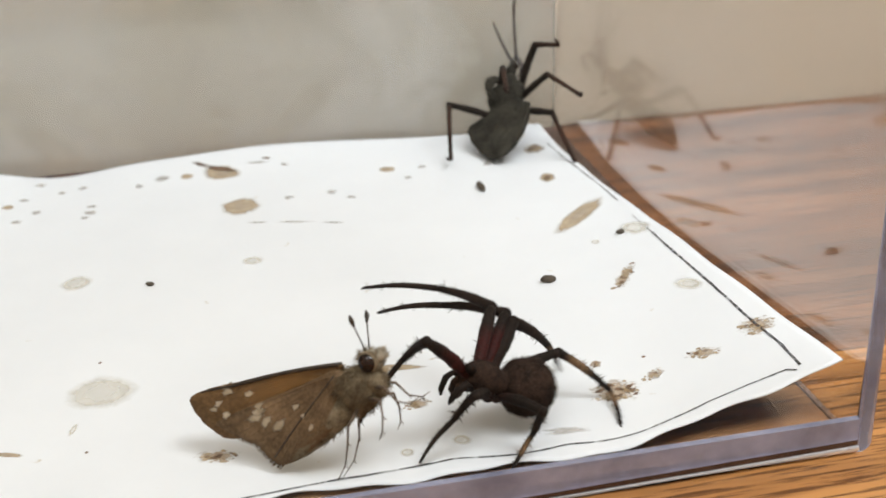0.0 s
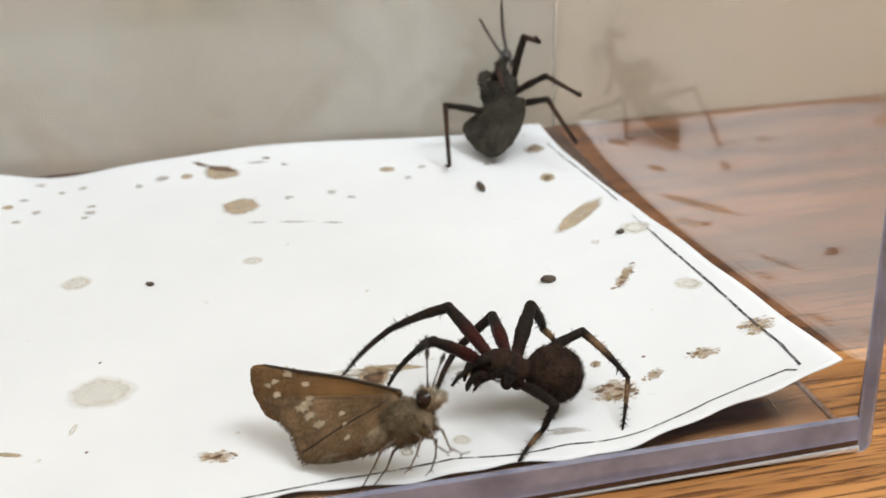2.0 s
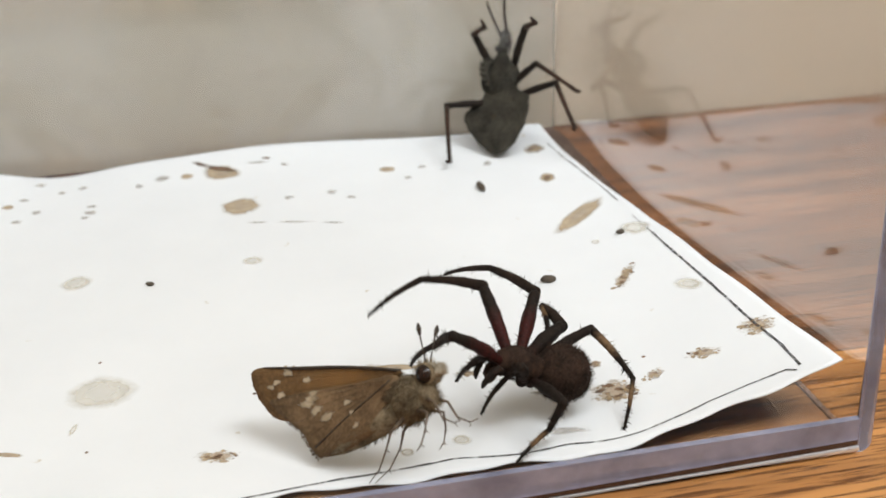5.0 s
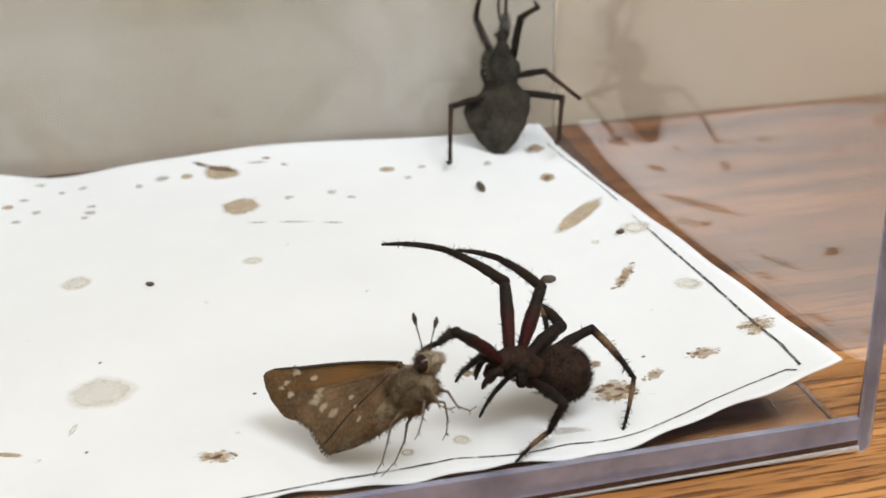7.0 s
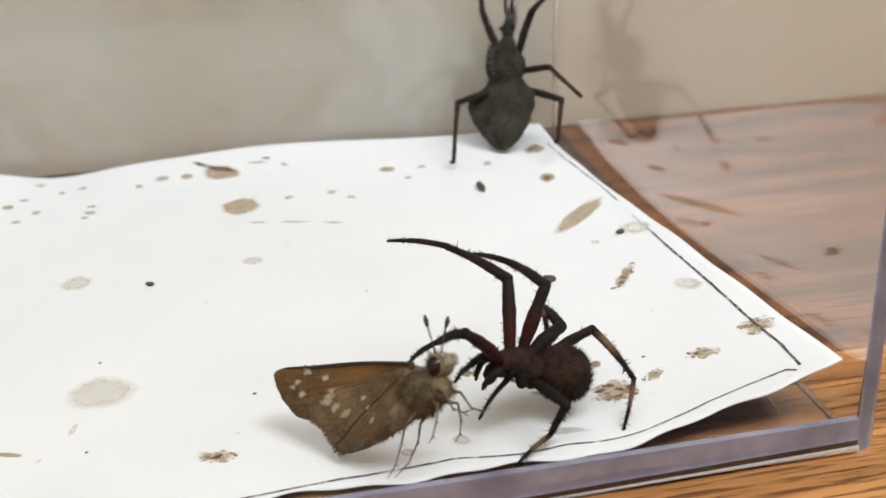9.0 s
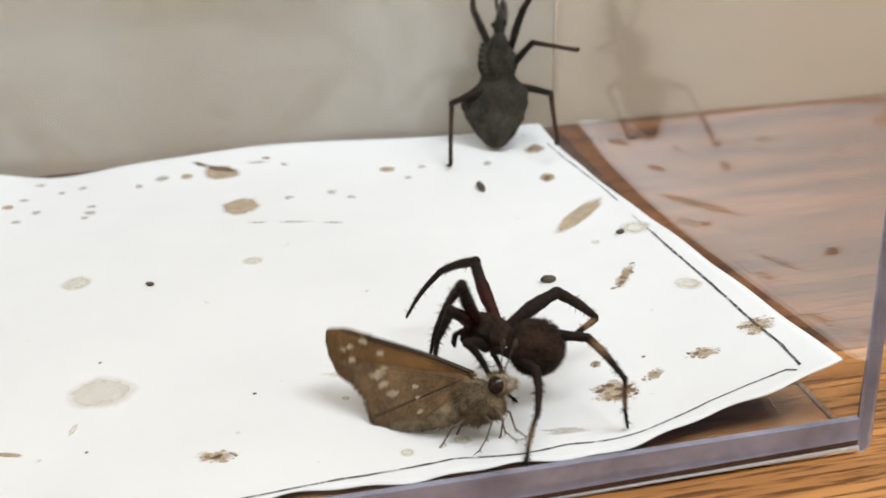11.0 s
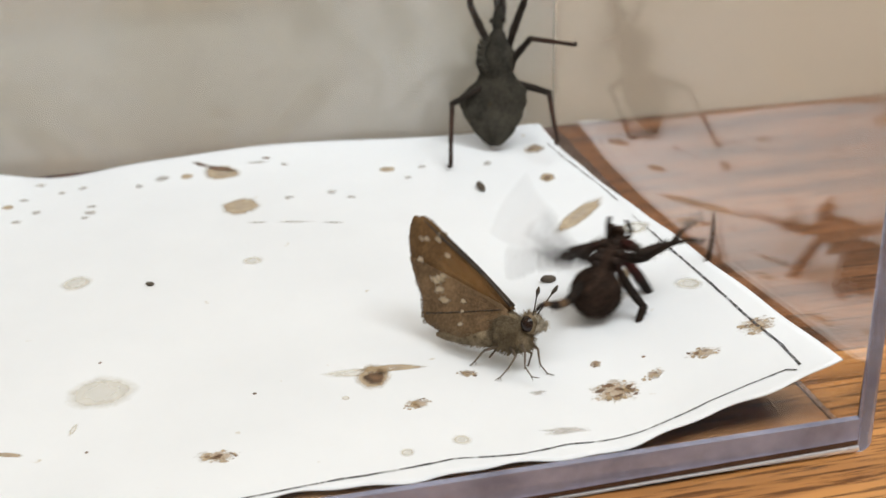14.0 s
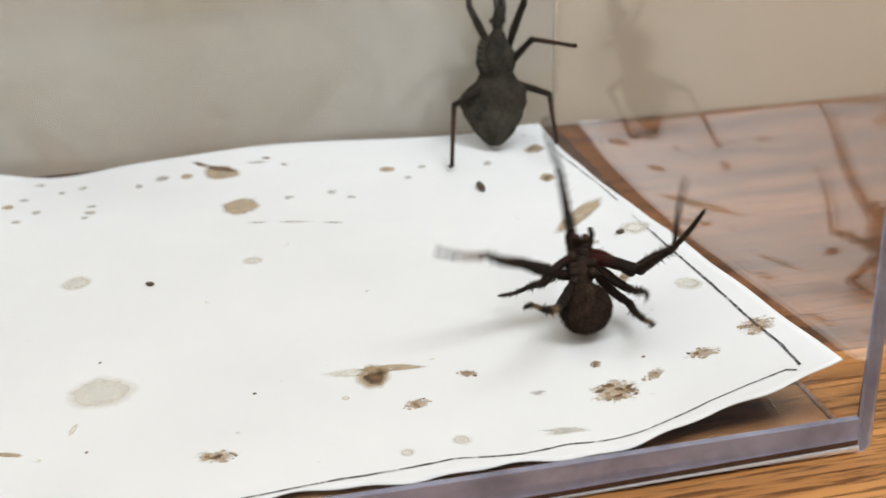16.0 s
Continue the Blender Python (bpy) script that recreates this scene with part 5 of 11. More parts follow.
    walk(SPIDER_PARTS["R1"][0], [(0, at(2.00, -1.10, 0.80, 0.0, -39.1, -124.8)), (0.25, at(2.00, -1.10, 0.80, -4.9, -38.7, -117.0)), (0.5, at(2.00, -1.10, 0.80, -9.6, -37.8, -109.4)), (1, at(2.00, -1.10, 0.80, -9.8, -39.2, -109.1)), (1.167, at(2.00, -1.10, 0.80, -10.8, -36.8, -107.5)), (1.333, at(2.00, -1.10, 0.80, -11.7, -34.4, -106.1)), (1.5, at(2.00, -1.10, 0.80, -12.5, -32.0, -104.7)), (1.625, at(2.00, -1.10, 0.80, -15.5, -25.7, -98.9)), (1.75, at(2.00, -1.10, 0.80, -17.8, -19.2, -93.8)), (1.875, at(2.00, -1.10, 0.80, -19.3, -12.6, -89.0)), (2, at(2.00, -1.10, 0.80, -20.3, -5.9, -84.5)), (2.167, at(2.00, -1.10, 0.80, -19.9, -9.8, -88.5)), (2.333, at(2.00, -1.10, 0.80, -19.2, -13.5, -92.7)), (2.5, at(2.00, -1.10, 0.80, -18.1, -17.2, -96.9)), (2.625, at(2.00, -1.10, 0.80, -18.0, -19.6, -97.3)), (2.75, at(2.00, -1.10, 0.80, -17.9, -22.0, -97.8)), (2.875, at(2.00, -1.10, 0.80, -17.7, -24.4, -98.3)), (3, at(2.00, -1.10, 0.80, -17.5, -26.8, -98.8)), (3.083, at(2.00, -1.10, 0.80, -17.1, -29.6, -99.7)), (3.167, at(2.00, -1.10, 0.80, -16.6, -32.4, -100.7)), (3.25, at(2.00, -1.10, 0.80, -16.0, -35.2, -101.8)), (3.333, at(2.00, -1.10, 0.80, -15.4, -38.0, -103.0)), (3.417, at(2.00, -1.10, 0.80, -14.6, -40.7, -104.2)), (3.5, at(2.00, -1.10, 0.80, -13.8, -43.5, -105.6)), (3.75, at(2.00, -1.10, 0.80, -12.4, -43.4, -107.5)), (4, at(2.00, -1.10, 0.80, -11.1, -43.2, -109.4)), (5.15, at(2.00, -1.10, 0.80, -9.7, -44.3, -111.4)), (6.3, at(2.00, -1.10, 0.80, -8.3, -45.5, -113.5)), (7.15, at(2.00, -1.10, 0.80, -8.7, -59.7, -113.3)), (8, at(2.00, -1.10, 0.80, -9.3, -73.9, -112.9)), (9.2, at(2.00, -1.10, 0.80, -6.2, -74.4, -116.1)), (9.62, at(2.00, -1.10, 0.80, -28.0, -72.9, -93.4)), (10.04, at(2.00, -1.10, 0.80, -58.1, -62.8, -61.0)), (10.46, at(2.00, -1.10, 0.80, -70.9, -46.6, -45.2)), (10.88, at(2.00, -1.10, 0.80, -75.3, -32.1, -38.1)), (11.3, at(2.00, -1.10, 0.80, -76.4, -25.9, -35.8)), (11.4, at(2.00, -1.10, 0.80, -67.6, -17.0, -60.3)), (11.5, at(2.00, -1.10, 0.80, -63.5, -5.5, -82.3)), (11.6, at(2.00, -1.10, 0.80, -62.2, -6.3, -91.7)), (11.7, at(2.00, -1.10, 0.80, -60.8, -7.0, -101.0)), (11.85, at(2.00, -1.10, 0.80, -59.9, -9.9, -106.0)), (12, at(2.00, -1.10, 0.80, -58.8, -12.7, -111.0)), (12.15, at(2.00, -1.10, 0.80, -61.7, -19.8, -101.2)), (12.3, at(2.00, -1.10, 0.80, -66.1, -26.3, -90.5)), (12.4, at(2.00, -1.10, 0.80, -79.3, -23.7, -51.1)), (12.5, at(2.00, -1.10, 0.80, -86.1, -12.2, -15.4)), (12.625, at(2.00, -1.10, 0.80, -88.0, -18.8, -9.4)), (12.75, at(2.00, -1.10, 0.80, -90.8, -25.2, -2.9)), (12.875, at(2.00, -1.10, 0.80, -94.5, -31.2, 4.3)), (13, at(2.00, -1.10, 0.80, -99.5, -36.8, 12.5)), (13.1, at(2.00, -1.10, 0.80, -89.4, -32.1, -6.5)), (13.2, at(2.00, -1.10, 0.80, -82.3, -24.8, -23.1)), (13.275, at(2.00, -1.10, 0.80, -81.9, -23.3, -24.0)), (13.35, at(2.00, -1.10, 0.80, -81.6, -21.7, -24.9)), (13.425, at(2.00, -1.10, 0.80, -81.3, -20.1, -25.7)), (13.5, at(2.00, -1.10, 0.80, -81.1, -18.5, -26.5)), (13.571, at(2.00, -1.10, 0.80, -81.6, -22.2, -25.1)), (13.643, at(2.00, -1.10, 0.80, -82.3, -26.0, -23.6)), (13.714, at(2.00, -1.10, 0.80, -83.1, -29.7, -22.1)), (13.786, at(2.00, -1.10, 0.80, -84.0, -33.3, -20.4)), (13.857, at(2.00, -1.10, 0.80, -85.1, -37.0, -18.5)), (13.9, at(2.00, -1.10, 0.80, -85.7, -38.7, -17.6)), (13.967, at(2.00, -1.10, 0.80, -79.6, -48.4, -9.5)), (14, at(2.00, -1.10, 0.80, -88.0, -44.2, -14.2)), (14.033, at(2.00, -1.10, 0.80, -96.4, -40.6, -19.4)), (14.1, at(2.00, -1.10, 0.80, -87.1, -45.0, -15.5)), (14.125, at(2.00, -1.10, 0.80, -86.8, -45.2, -15.9)), (14.25, at(2.00, -1.10, 0.80, -85.6, -46.3, -17.7)), (14.375, at(2.00, -1.10, 0.80, -84.2, -47.3, -19.5)), (14.4, at(2.00, -1.10, 0.80, -83.7, -47.6, -20.2)), (14.467, at(2.00, -1.10, 0.80, -81.1, -52.5, -16.0)), (14.5, at(2.00, -1.10, 0.80, -82.8, -48.2, -21.4)), (14.533, at(2.00, -1.10, 0.80, -84.9, -44.1, -26.6)), (14.6, at(2.00, -1.10, 0.80, -85.4, -44.3, -17.5)), (14.667, at(2.00, -1.10, 0.80, -87.8, -39.9, -13.7)), (14.833, at(2.00, -1.10, 0.80, -90.9, -31.2, -7.7)), (15, at(2.00, -1.10, 0.80, -92.8, -22.2, -2.8)), (15.167, at(2.00, -1.10, 0.80, -92.8, -21.2, -2.7)), (15.333, at(2.00, -1.10, 0.80, -92.9, -20.2, -2.6)), (15.5, at(2.00, -1.10, 0.80, -92.9, -19.2, -2.5)), (15.75, at(2.00, -1.10, 0.80, -93.6, -16.7, 0.0)), (16, at(2.00, -1.10, 0.80, -94.2, -14.2, 2.5))])
    walk(SPIDER_PARTS["R1"][1], [(0, at(-1.28, -5.82, 5.47, -0.0, 18.8, -57.4)), (0.25, at(-0.62, -6.25, 5.42, 2.2, 21.1, -50.6)), (0.5, at(0.06, -6.62, 5.33, 4.7, 23.1, -43.7)), (1, at(0.12, -6.52, 5.48, 1.9, 9.4, -50.9)), (1.167, at(0.22, -6.75, 5.24, 1.1, 16.3, -55.5)), (1.333, at(0.31, -6.97, 4.98, -0.3, 23.1, -60.5)), (1.5, at(0.41, -7.17, 4.72, -2.5, 29.7, -66.0)), (1.625, at(0.96, -7.69, 4.01, -0.0, 38.6, -61.1)), (1.75, at(1.54, -8.07, 3.24, 4.0, 47.3, -54.7)), (1.875, at(2.12, -8.32, 2.42, 10.5, 55.5, -46.0)), (2, at(2.70, -8.43, 1.56, 21.4, 62.8, -33.0)), (2.167, at(2.19, -8.39, 2.05, 35.9, 60.7, -16.4)), (2.333, at(1.67, -8.29, 2.53, 47.5, 56.8, -2.7)), (2.5, at(1.15, -8.12, 2.99, 56.2, 51.7, 8.2)), (2.625, at(1.11, -8.01, 3.29, 46.7, 53.8, -3.5)), (2.75, at(1.07, -7.90, 3.58, 36.4, 54.6, -15.9)), (2.875, at(1.03, -7.77, 3.86, 25.9, 54.1, -28.5)), (3, at(0.99, -7.63, 4.14, 16.2, 52.3, -40.4)), (3.083, at(0.91, -7.44, 4.46, 9.8, 47.7, -48.4)), (3.167, at(0.84, -7.24, 4.77, 4.9, 42.5, -55.0)), (3.25, at(0.76, -7.02, 5.07, 1.2, 37.1, -60.6)), (3.333, at(0.69, -6.78, 5.35, -1.8, 31.4, -65.4)), (3.417, at(0.62, -6.54, 5.63, -4.0, 25.5, -69.7)), (3.5, at(0.56, -6.27, 5.89, -5.7, 19.6, -73.5)), (3.75, at(0.38, -6.23, 5.88, -4.9, 15.7, -71.1)), (4, at(0.21, -6.19, 5.86, -4.2, 11.9, -68.7)), (5.15, at(0.07, -6.03, 5.97, -4.7, 4.8, -70.7)), (6.3, at(-0.07, -5.86, 6.07, -4.9, -2.2, -72.6)), (7.15, at(0.52, -4.53, 7.19, -4.9, 1.4, -72.3)), (8, at(1.20, -2.99, 7.91, -4.9, 5.0, -72.1)), (9.2, at(1.12, -2.89, 7.93, -5.5, 4.0, -79.5)), (9.62, at(1.87, -3.27, 7.87, -5.1, 8.1, -74.2)), (10.04, at(3.64, -4.06, 7.38, -3.1, 17.6, -60.8)), (10.46, at(5.58, -4.71, 6.17, 2.3, 27.5, -43.1)), (10.88, at(6.93, -4.97, 4.73, 10.2, 33.8, -25.9)), (11.3, at(7.40, -5.00, 4.03, 14.5, 35.7, -18.1)), (11.4, at(5.51, -7.25, 2.96, 29.9, 9.3, 9.2)), (11.5, at(2.99, -8.40, 1.51, 31.6, -18.9, 32.4)), (11.6, at(1.79, -8.45, 1.61, 31.2, -6.4, 36.2)), (11.7, at(0.59, -8.31, 1.70, 31.6, 6.2, 39.8)), (11.85, at(-0.01, -8.11, 2.07, 30.7, 13.9, 33.6)), (12, at(-0.58, -7.84, 2.43, 29.0, 21.6, 27.0)), (12.15, at(0.65, -7.93, 3.31, 33.5, 22.8, 40.7)), (12.3, at(1.94, -7.74, 4.08, 38.2, 22.8, 54.5)), (12.4, at(6.26, -6.37, 3.78, 17.5, 18.0, 14.7)), (12.5, at(8.97, -3.02, 2.36, 4.1, 5.9, -21.8)), (12.625, at(8.91, -2.24, 3.18, 4.8, -3.7, -14.9)), (12.75, at(8.69, -1.44, 3.95, 4.4, -13.2, -7.8)), (12.875, at(8.31, -0.62, 4.64, 2.6, -22.5, -0.2)), (13, at(7.78, 0.18, 5.24, -0.7, -31.4, 8.5)), (13.1, at(8.23, -1.81, 4.73, 3.6, -24.7, 0.2)), (13.2, at(8.17, -3.74, 3.91, 6.8, -17.7, -7.2)), (13.275, at(8.21, -3.87, 3.72, 11.3, -18.5, -23.1)), (13.35, at(8.24, -3.99, 3.54, 15.9, -18.1, -38.9)), (13.425, at(8.26, -4.12, 3.34, 20.2, -16.4, -54.6)), (13.5, at(8.28, -4.24, 3.15, 23.8, -13.5, -69.9)), (13.571, at(8.20, -4.01, 3.60, 24.8, -15.8, -74.4)), (13.643, at(8.09, -3.77, 4.04, 26.0, -17.9, -79.0)), (13.714, at(7.96, -3.52, 4.46, 27.4, -19.9, -83.7)), (13.786, at(7.80, -3.25, 4.87, 29.1, -21.9, -88.5)), (13.857, at(7.61, -2.98, 5.25, 30.9, -23.6, -93.4)), (13.9, at(7.51, -2.85, 5.43, 31.8, -24.4, -95.8)), (13.967, at(6.85, -1.91, 6.33, 39.9, -21.1, -94.8)), (14, at(7.14, -2.40, 5.96, 35.1, -26.7, -103.7)), (14.033, at(7.30, -2.97, 5.61, 31.1, -33.0, -112.6)), (14.1, at(7.02, -2.49, 6.04, 31.3, -32.5, -96.1)), (14.125, at(7.01, -2.53, 6.05, 29.2, -34.6, -92.0)), (14.25, at(6.87, -2.65, 6.15, 20.7, -41.2, -78.0)), (14.375, at(6.73, -2.78, 6.24, 9.4, -45.8, -61.4)), (14.4, at(6.68, -2.82, 6.27, 5.2, -47.0, -55.7)), (14.467, at(6.33, -2.34, 6.67, -0.1, -51.1, -39.2)), (14.5, at(6.59, -2.90, 6.32, -4.1, -47.6, -42.8)), (14.533, at(6.75, -3.48, 5.95, -8.2, -44.3, -46.6)), (14.6, at(7.03, -2.69, 5.96, -7.7, -42.2, -37.5)), (14.667, at(7.51, -2.45, 5.55, -9.5, -37.2, -35.6)), (14.833, at(8.27, -1.95, 4.63, -12.9, -26.5, -30.2)), (15, at(8.84, -1.43, 3.60, -15.1, -15.6, -25.7)), (15.167, at(8.89, -1.42, 3.48, -16.2, -3.3, -22.7)), (15.333, at(8.94, -1.41, 3.36, -16.7, 9.0, -19.8)), (15.5, at(8.98, -1.41, 3.23, -16.5, 21.3, -16.7)), (15.75, at(9.09, -1.10, 2.93, -14.6, 8.1, -10.4)), (16, at(9.17, -0.79, 2.62, -14.1, -5.3, -4.5))])
    walk(SPIDER_PARTS["R1"][2], [(0, at(2.19, -11.24, 3.28, 0.0, 30.4, -44.8)), (0.25, at(3.40, -11.15, 2.98, 5.9, 33.0, -33.2)), (0.5, at(4.59, -10.94, 2.67, 12.4, 34.5, -21.0)), (1, at(4.36, -11.72, 4.36, 3.4, 27.9, -36.4)), (1.167, at(3.91, -12.13, 3.33, 8.6, 36.6, -25.6)), (1.333, at(3.39, -12.41, 2.32, 16.6, 44.0, -12.2)), (1.5, at(2.82, -12.57, 1.35, 28.0, 49.5, 4.4)), (1.625, at(3.53, -12.33, -0.23, 43.6, 47.0, 26.1)), (1.75, at(4.20, -11.83, -1.76, 55.8, 41.0, 44.7)), (1.875, at(4.79, -11.09, -3.19, 64.1, 32.5, 59.6)), (2, at(5.31, -10.12, -4.49, 69.0, 22.6, 71.8)), (2.167, at(5.38, -9.33, -3.88, 69.6, 36.5, 71.8)), (2.333, at(5.39, -8.46, -3.16, 70.2, 50.5, 71.8)), (2.5, at(5.32, -7.52, -2.35, 70.7, 64.5, 71.8)), (2.625, at(5.12, -8.26, -2.20, 66.2, 52.4, 65.8)), (2.75, at(4.86, -8.98, -1.96, 64.4, 40.3, 62.4)), (2.875, at(4.54, -9.67, -1.64, 63.7, 28.0, 60.1)), (3, at(4.16, -10.32, -1.24, 63.6, 15.7, 58.2)), (3.083, at(3.96, -10.86, -0.57, 60.9, 28.7, 50.9)), (3.167, at(3.71, -11.34, 0.17, 55.5, 41.2, 41.6)), (3.25, at(3.43, -11.75, 0.97, 45.5, 52.6, 28.0)), (3.333, at(3.11, -12.06, 1.81, 27.2, 61.5, 6.4)), (3.417, at(2.76, -12.29, 2.70, -1.4, 64.9, -25.5)), (3.5, at(2.38, -12.42, 3.62, -29.4, 60.9, -56.8)), (3.75, at(2.51, -12.42, 4.04, -39.3, 51.7, -68.2)), (4, at(2.62, -12.39, 4.47, -45.0, 41.8, -75.6)), (5.15, at(2.31, -12.42, 5.40, -44.2, 29.9, -73.1)), (6.3, at(1.96, -12.34, 6.33, -44.0, 17.9, -71.1)), (7.15, at(2.58, -11.01, 7.02, -45.6, 18.4, -76.7)), (8, at(3.28, -9.44, 7.31, -47.2, 18.6, -82.3)), (9.2, at(2.36, -9.56, 7.45, -46.6, 18.5, -80.4)), (9.62, at(3.71, -9.74, 6.91, -45.2, 25.7, -76.1)), (10.04, at(6.80, -9.72, 5.33, -38.7, 42.1, -63.2)), (10.46, at(9.99, -8.83, 3.04, -18.8, 58.2, -36.2)), (10.88, at(12.02, -7.44, 0.94, 15.2, 63.4, 3.1)), (11.3, at(12.65, -6.71, 0.06, 30.7, 61.9, 20.7)), (11.4, at(12.13, -6.17, 1.87, 49.6, 37.9, 42.1)), (11.5, at(8.42, -4.95, 3.71, 55.9, 12.2, 52.2)), (11.6, at(7.24, -4.46, 2.37, 57.2, 15.6, 57.6)), (11.7, at(5.78, -3.98, 0.97, 58.9, 18.8, 63.2)), (11.85, at(5.49, -4.45, 0.43, 56.8, 17.8, 57.0)), (12, at(5.05, -4.97, -0.07, 54.9, 16.6, 50.9)), (12.15, at(5.40, -3.84, 0.67, 53.7, 17.9, 47.0)), (12.3, at(5.58, -2.63, 1.44, 52.4, 19.1, 43.1)), (12.4, at(12.51, -4.73, 1.67, 62.0, -23.3, 8.9)), (12.5, at(15.25, -5.53, 1.66, 114.7, -52.4, -51.6)), (12.625, at(15.47, -3.98, 3.62, 109.2, -38.7, -44.0)), (12.75, at(15.25, -2.34, 5.50, 106.5, -24.7, -38.9)), (12.875, at(14.59, -0.64, 7.24, 105.2, -10.6, -34.8)), (13, at(13.52, 1.04, 8.78, 105.0, 3.6, -31.1)), (13.1, at(14.41, -1.79, 7.58, 105.6, -1.5, -45.1)), (13.2, at(14.60, -4.56, 5.97, 107.5, -6.4, -59.1)), (13.275, at(14.14, -6.39, 5.88, 108.5, 19.4, -50.6)), (13.35, at(13.27, -8.05, 5.65, 115.0, 44.8, -38.7)), (13.425, at(12.04, -9.43, 5.26, 140.2, 66.9, -9.1)), (13.5, at(10.55, -10.44, 4.74, -146.8, 68.9, 68.1)), (13.571, at(9.96, -10.31, 5.45, 166.6, 72.3, 19.0)), (13.643, at(9.33, -10.12, 6.13, 131.1, 63.7, -19.0)), (13.714, at(8.66, -9.87, 6.78, 116.7, 50.3, -36.1)), (13.786, at(7.96, -9.56, 7.40, 110.5, 35.6, -45.3)), (13.857, at(7.23, -9.20, 7.98, 107.5, 20.3, -51.5)), (13.9, at(6.89, -9.00, 8.26, 106.8, 12.8, -53.9)), (13.967, at(6.32, -8.24, 8.77, 113.9, -9.3, -51.9)), (14, at(5.70, -8.31, 9.01, 106.7, -10.5, -61.5)), (14.033, at(5.11, -8.24, 9.31, 99.8, -12.8, -71.0)), (14.1, at(6.45, -8.14, 9.71, 105.9, -17.8, -59.3)), (14.125, at(6.82, -8.12, 9.92, 105.7, -19.1, -58.6)), (14.25, at(7.94, -7.66, 10.63, 104.1, -27.6, -55.4)), (14.375, at(9.01, -6.94, 11.11, 101.8, -36.0, -51.6)), (14.4, at(9.27, -6.68, 11.22, 100.9, -38.9, -50.2)), (14.467, at(9.64, -5.04, 11.96, 102.6, -47.5, -43.3)), (14.5, at(9.95, -6.02, 11.34, 98.5, -44.2, -47.0)), (14.533, at(10.10, -7.02, 10.69, 94.3, -41.1, -50.9)), (14.6, at(11.08, -5.72, 10.57, 95.1, -41.5, -42.1)), (14.667, at(11.92, -5.60, 9.66, 92.6, -38.1, -37.6)), (14.833, at(13.53, -5.01, 7.67, 88.5, -31.3, -29.6)), (15, at(14.74, -4.27, 5.43, 85.7, -24.1, -22.8)), (15.167, at(15.15, -4.05, 3.87, 86.5, -13.7, -25.9)), (15.333, at(15.25, -3.69, 2.29, 86.7, -3.2, -28.7)), (15.5, at(15.05, -3.23, 0.77, 86.4, 7.2, -31.4)), (15.75, at(15.71, -2.32, 1.98, 86.0, -1.6, -19.6)), (16, at(15.92, -1.32, 3.24, 83.8, -10.4, -7.6))])
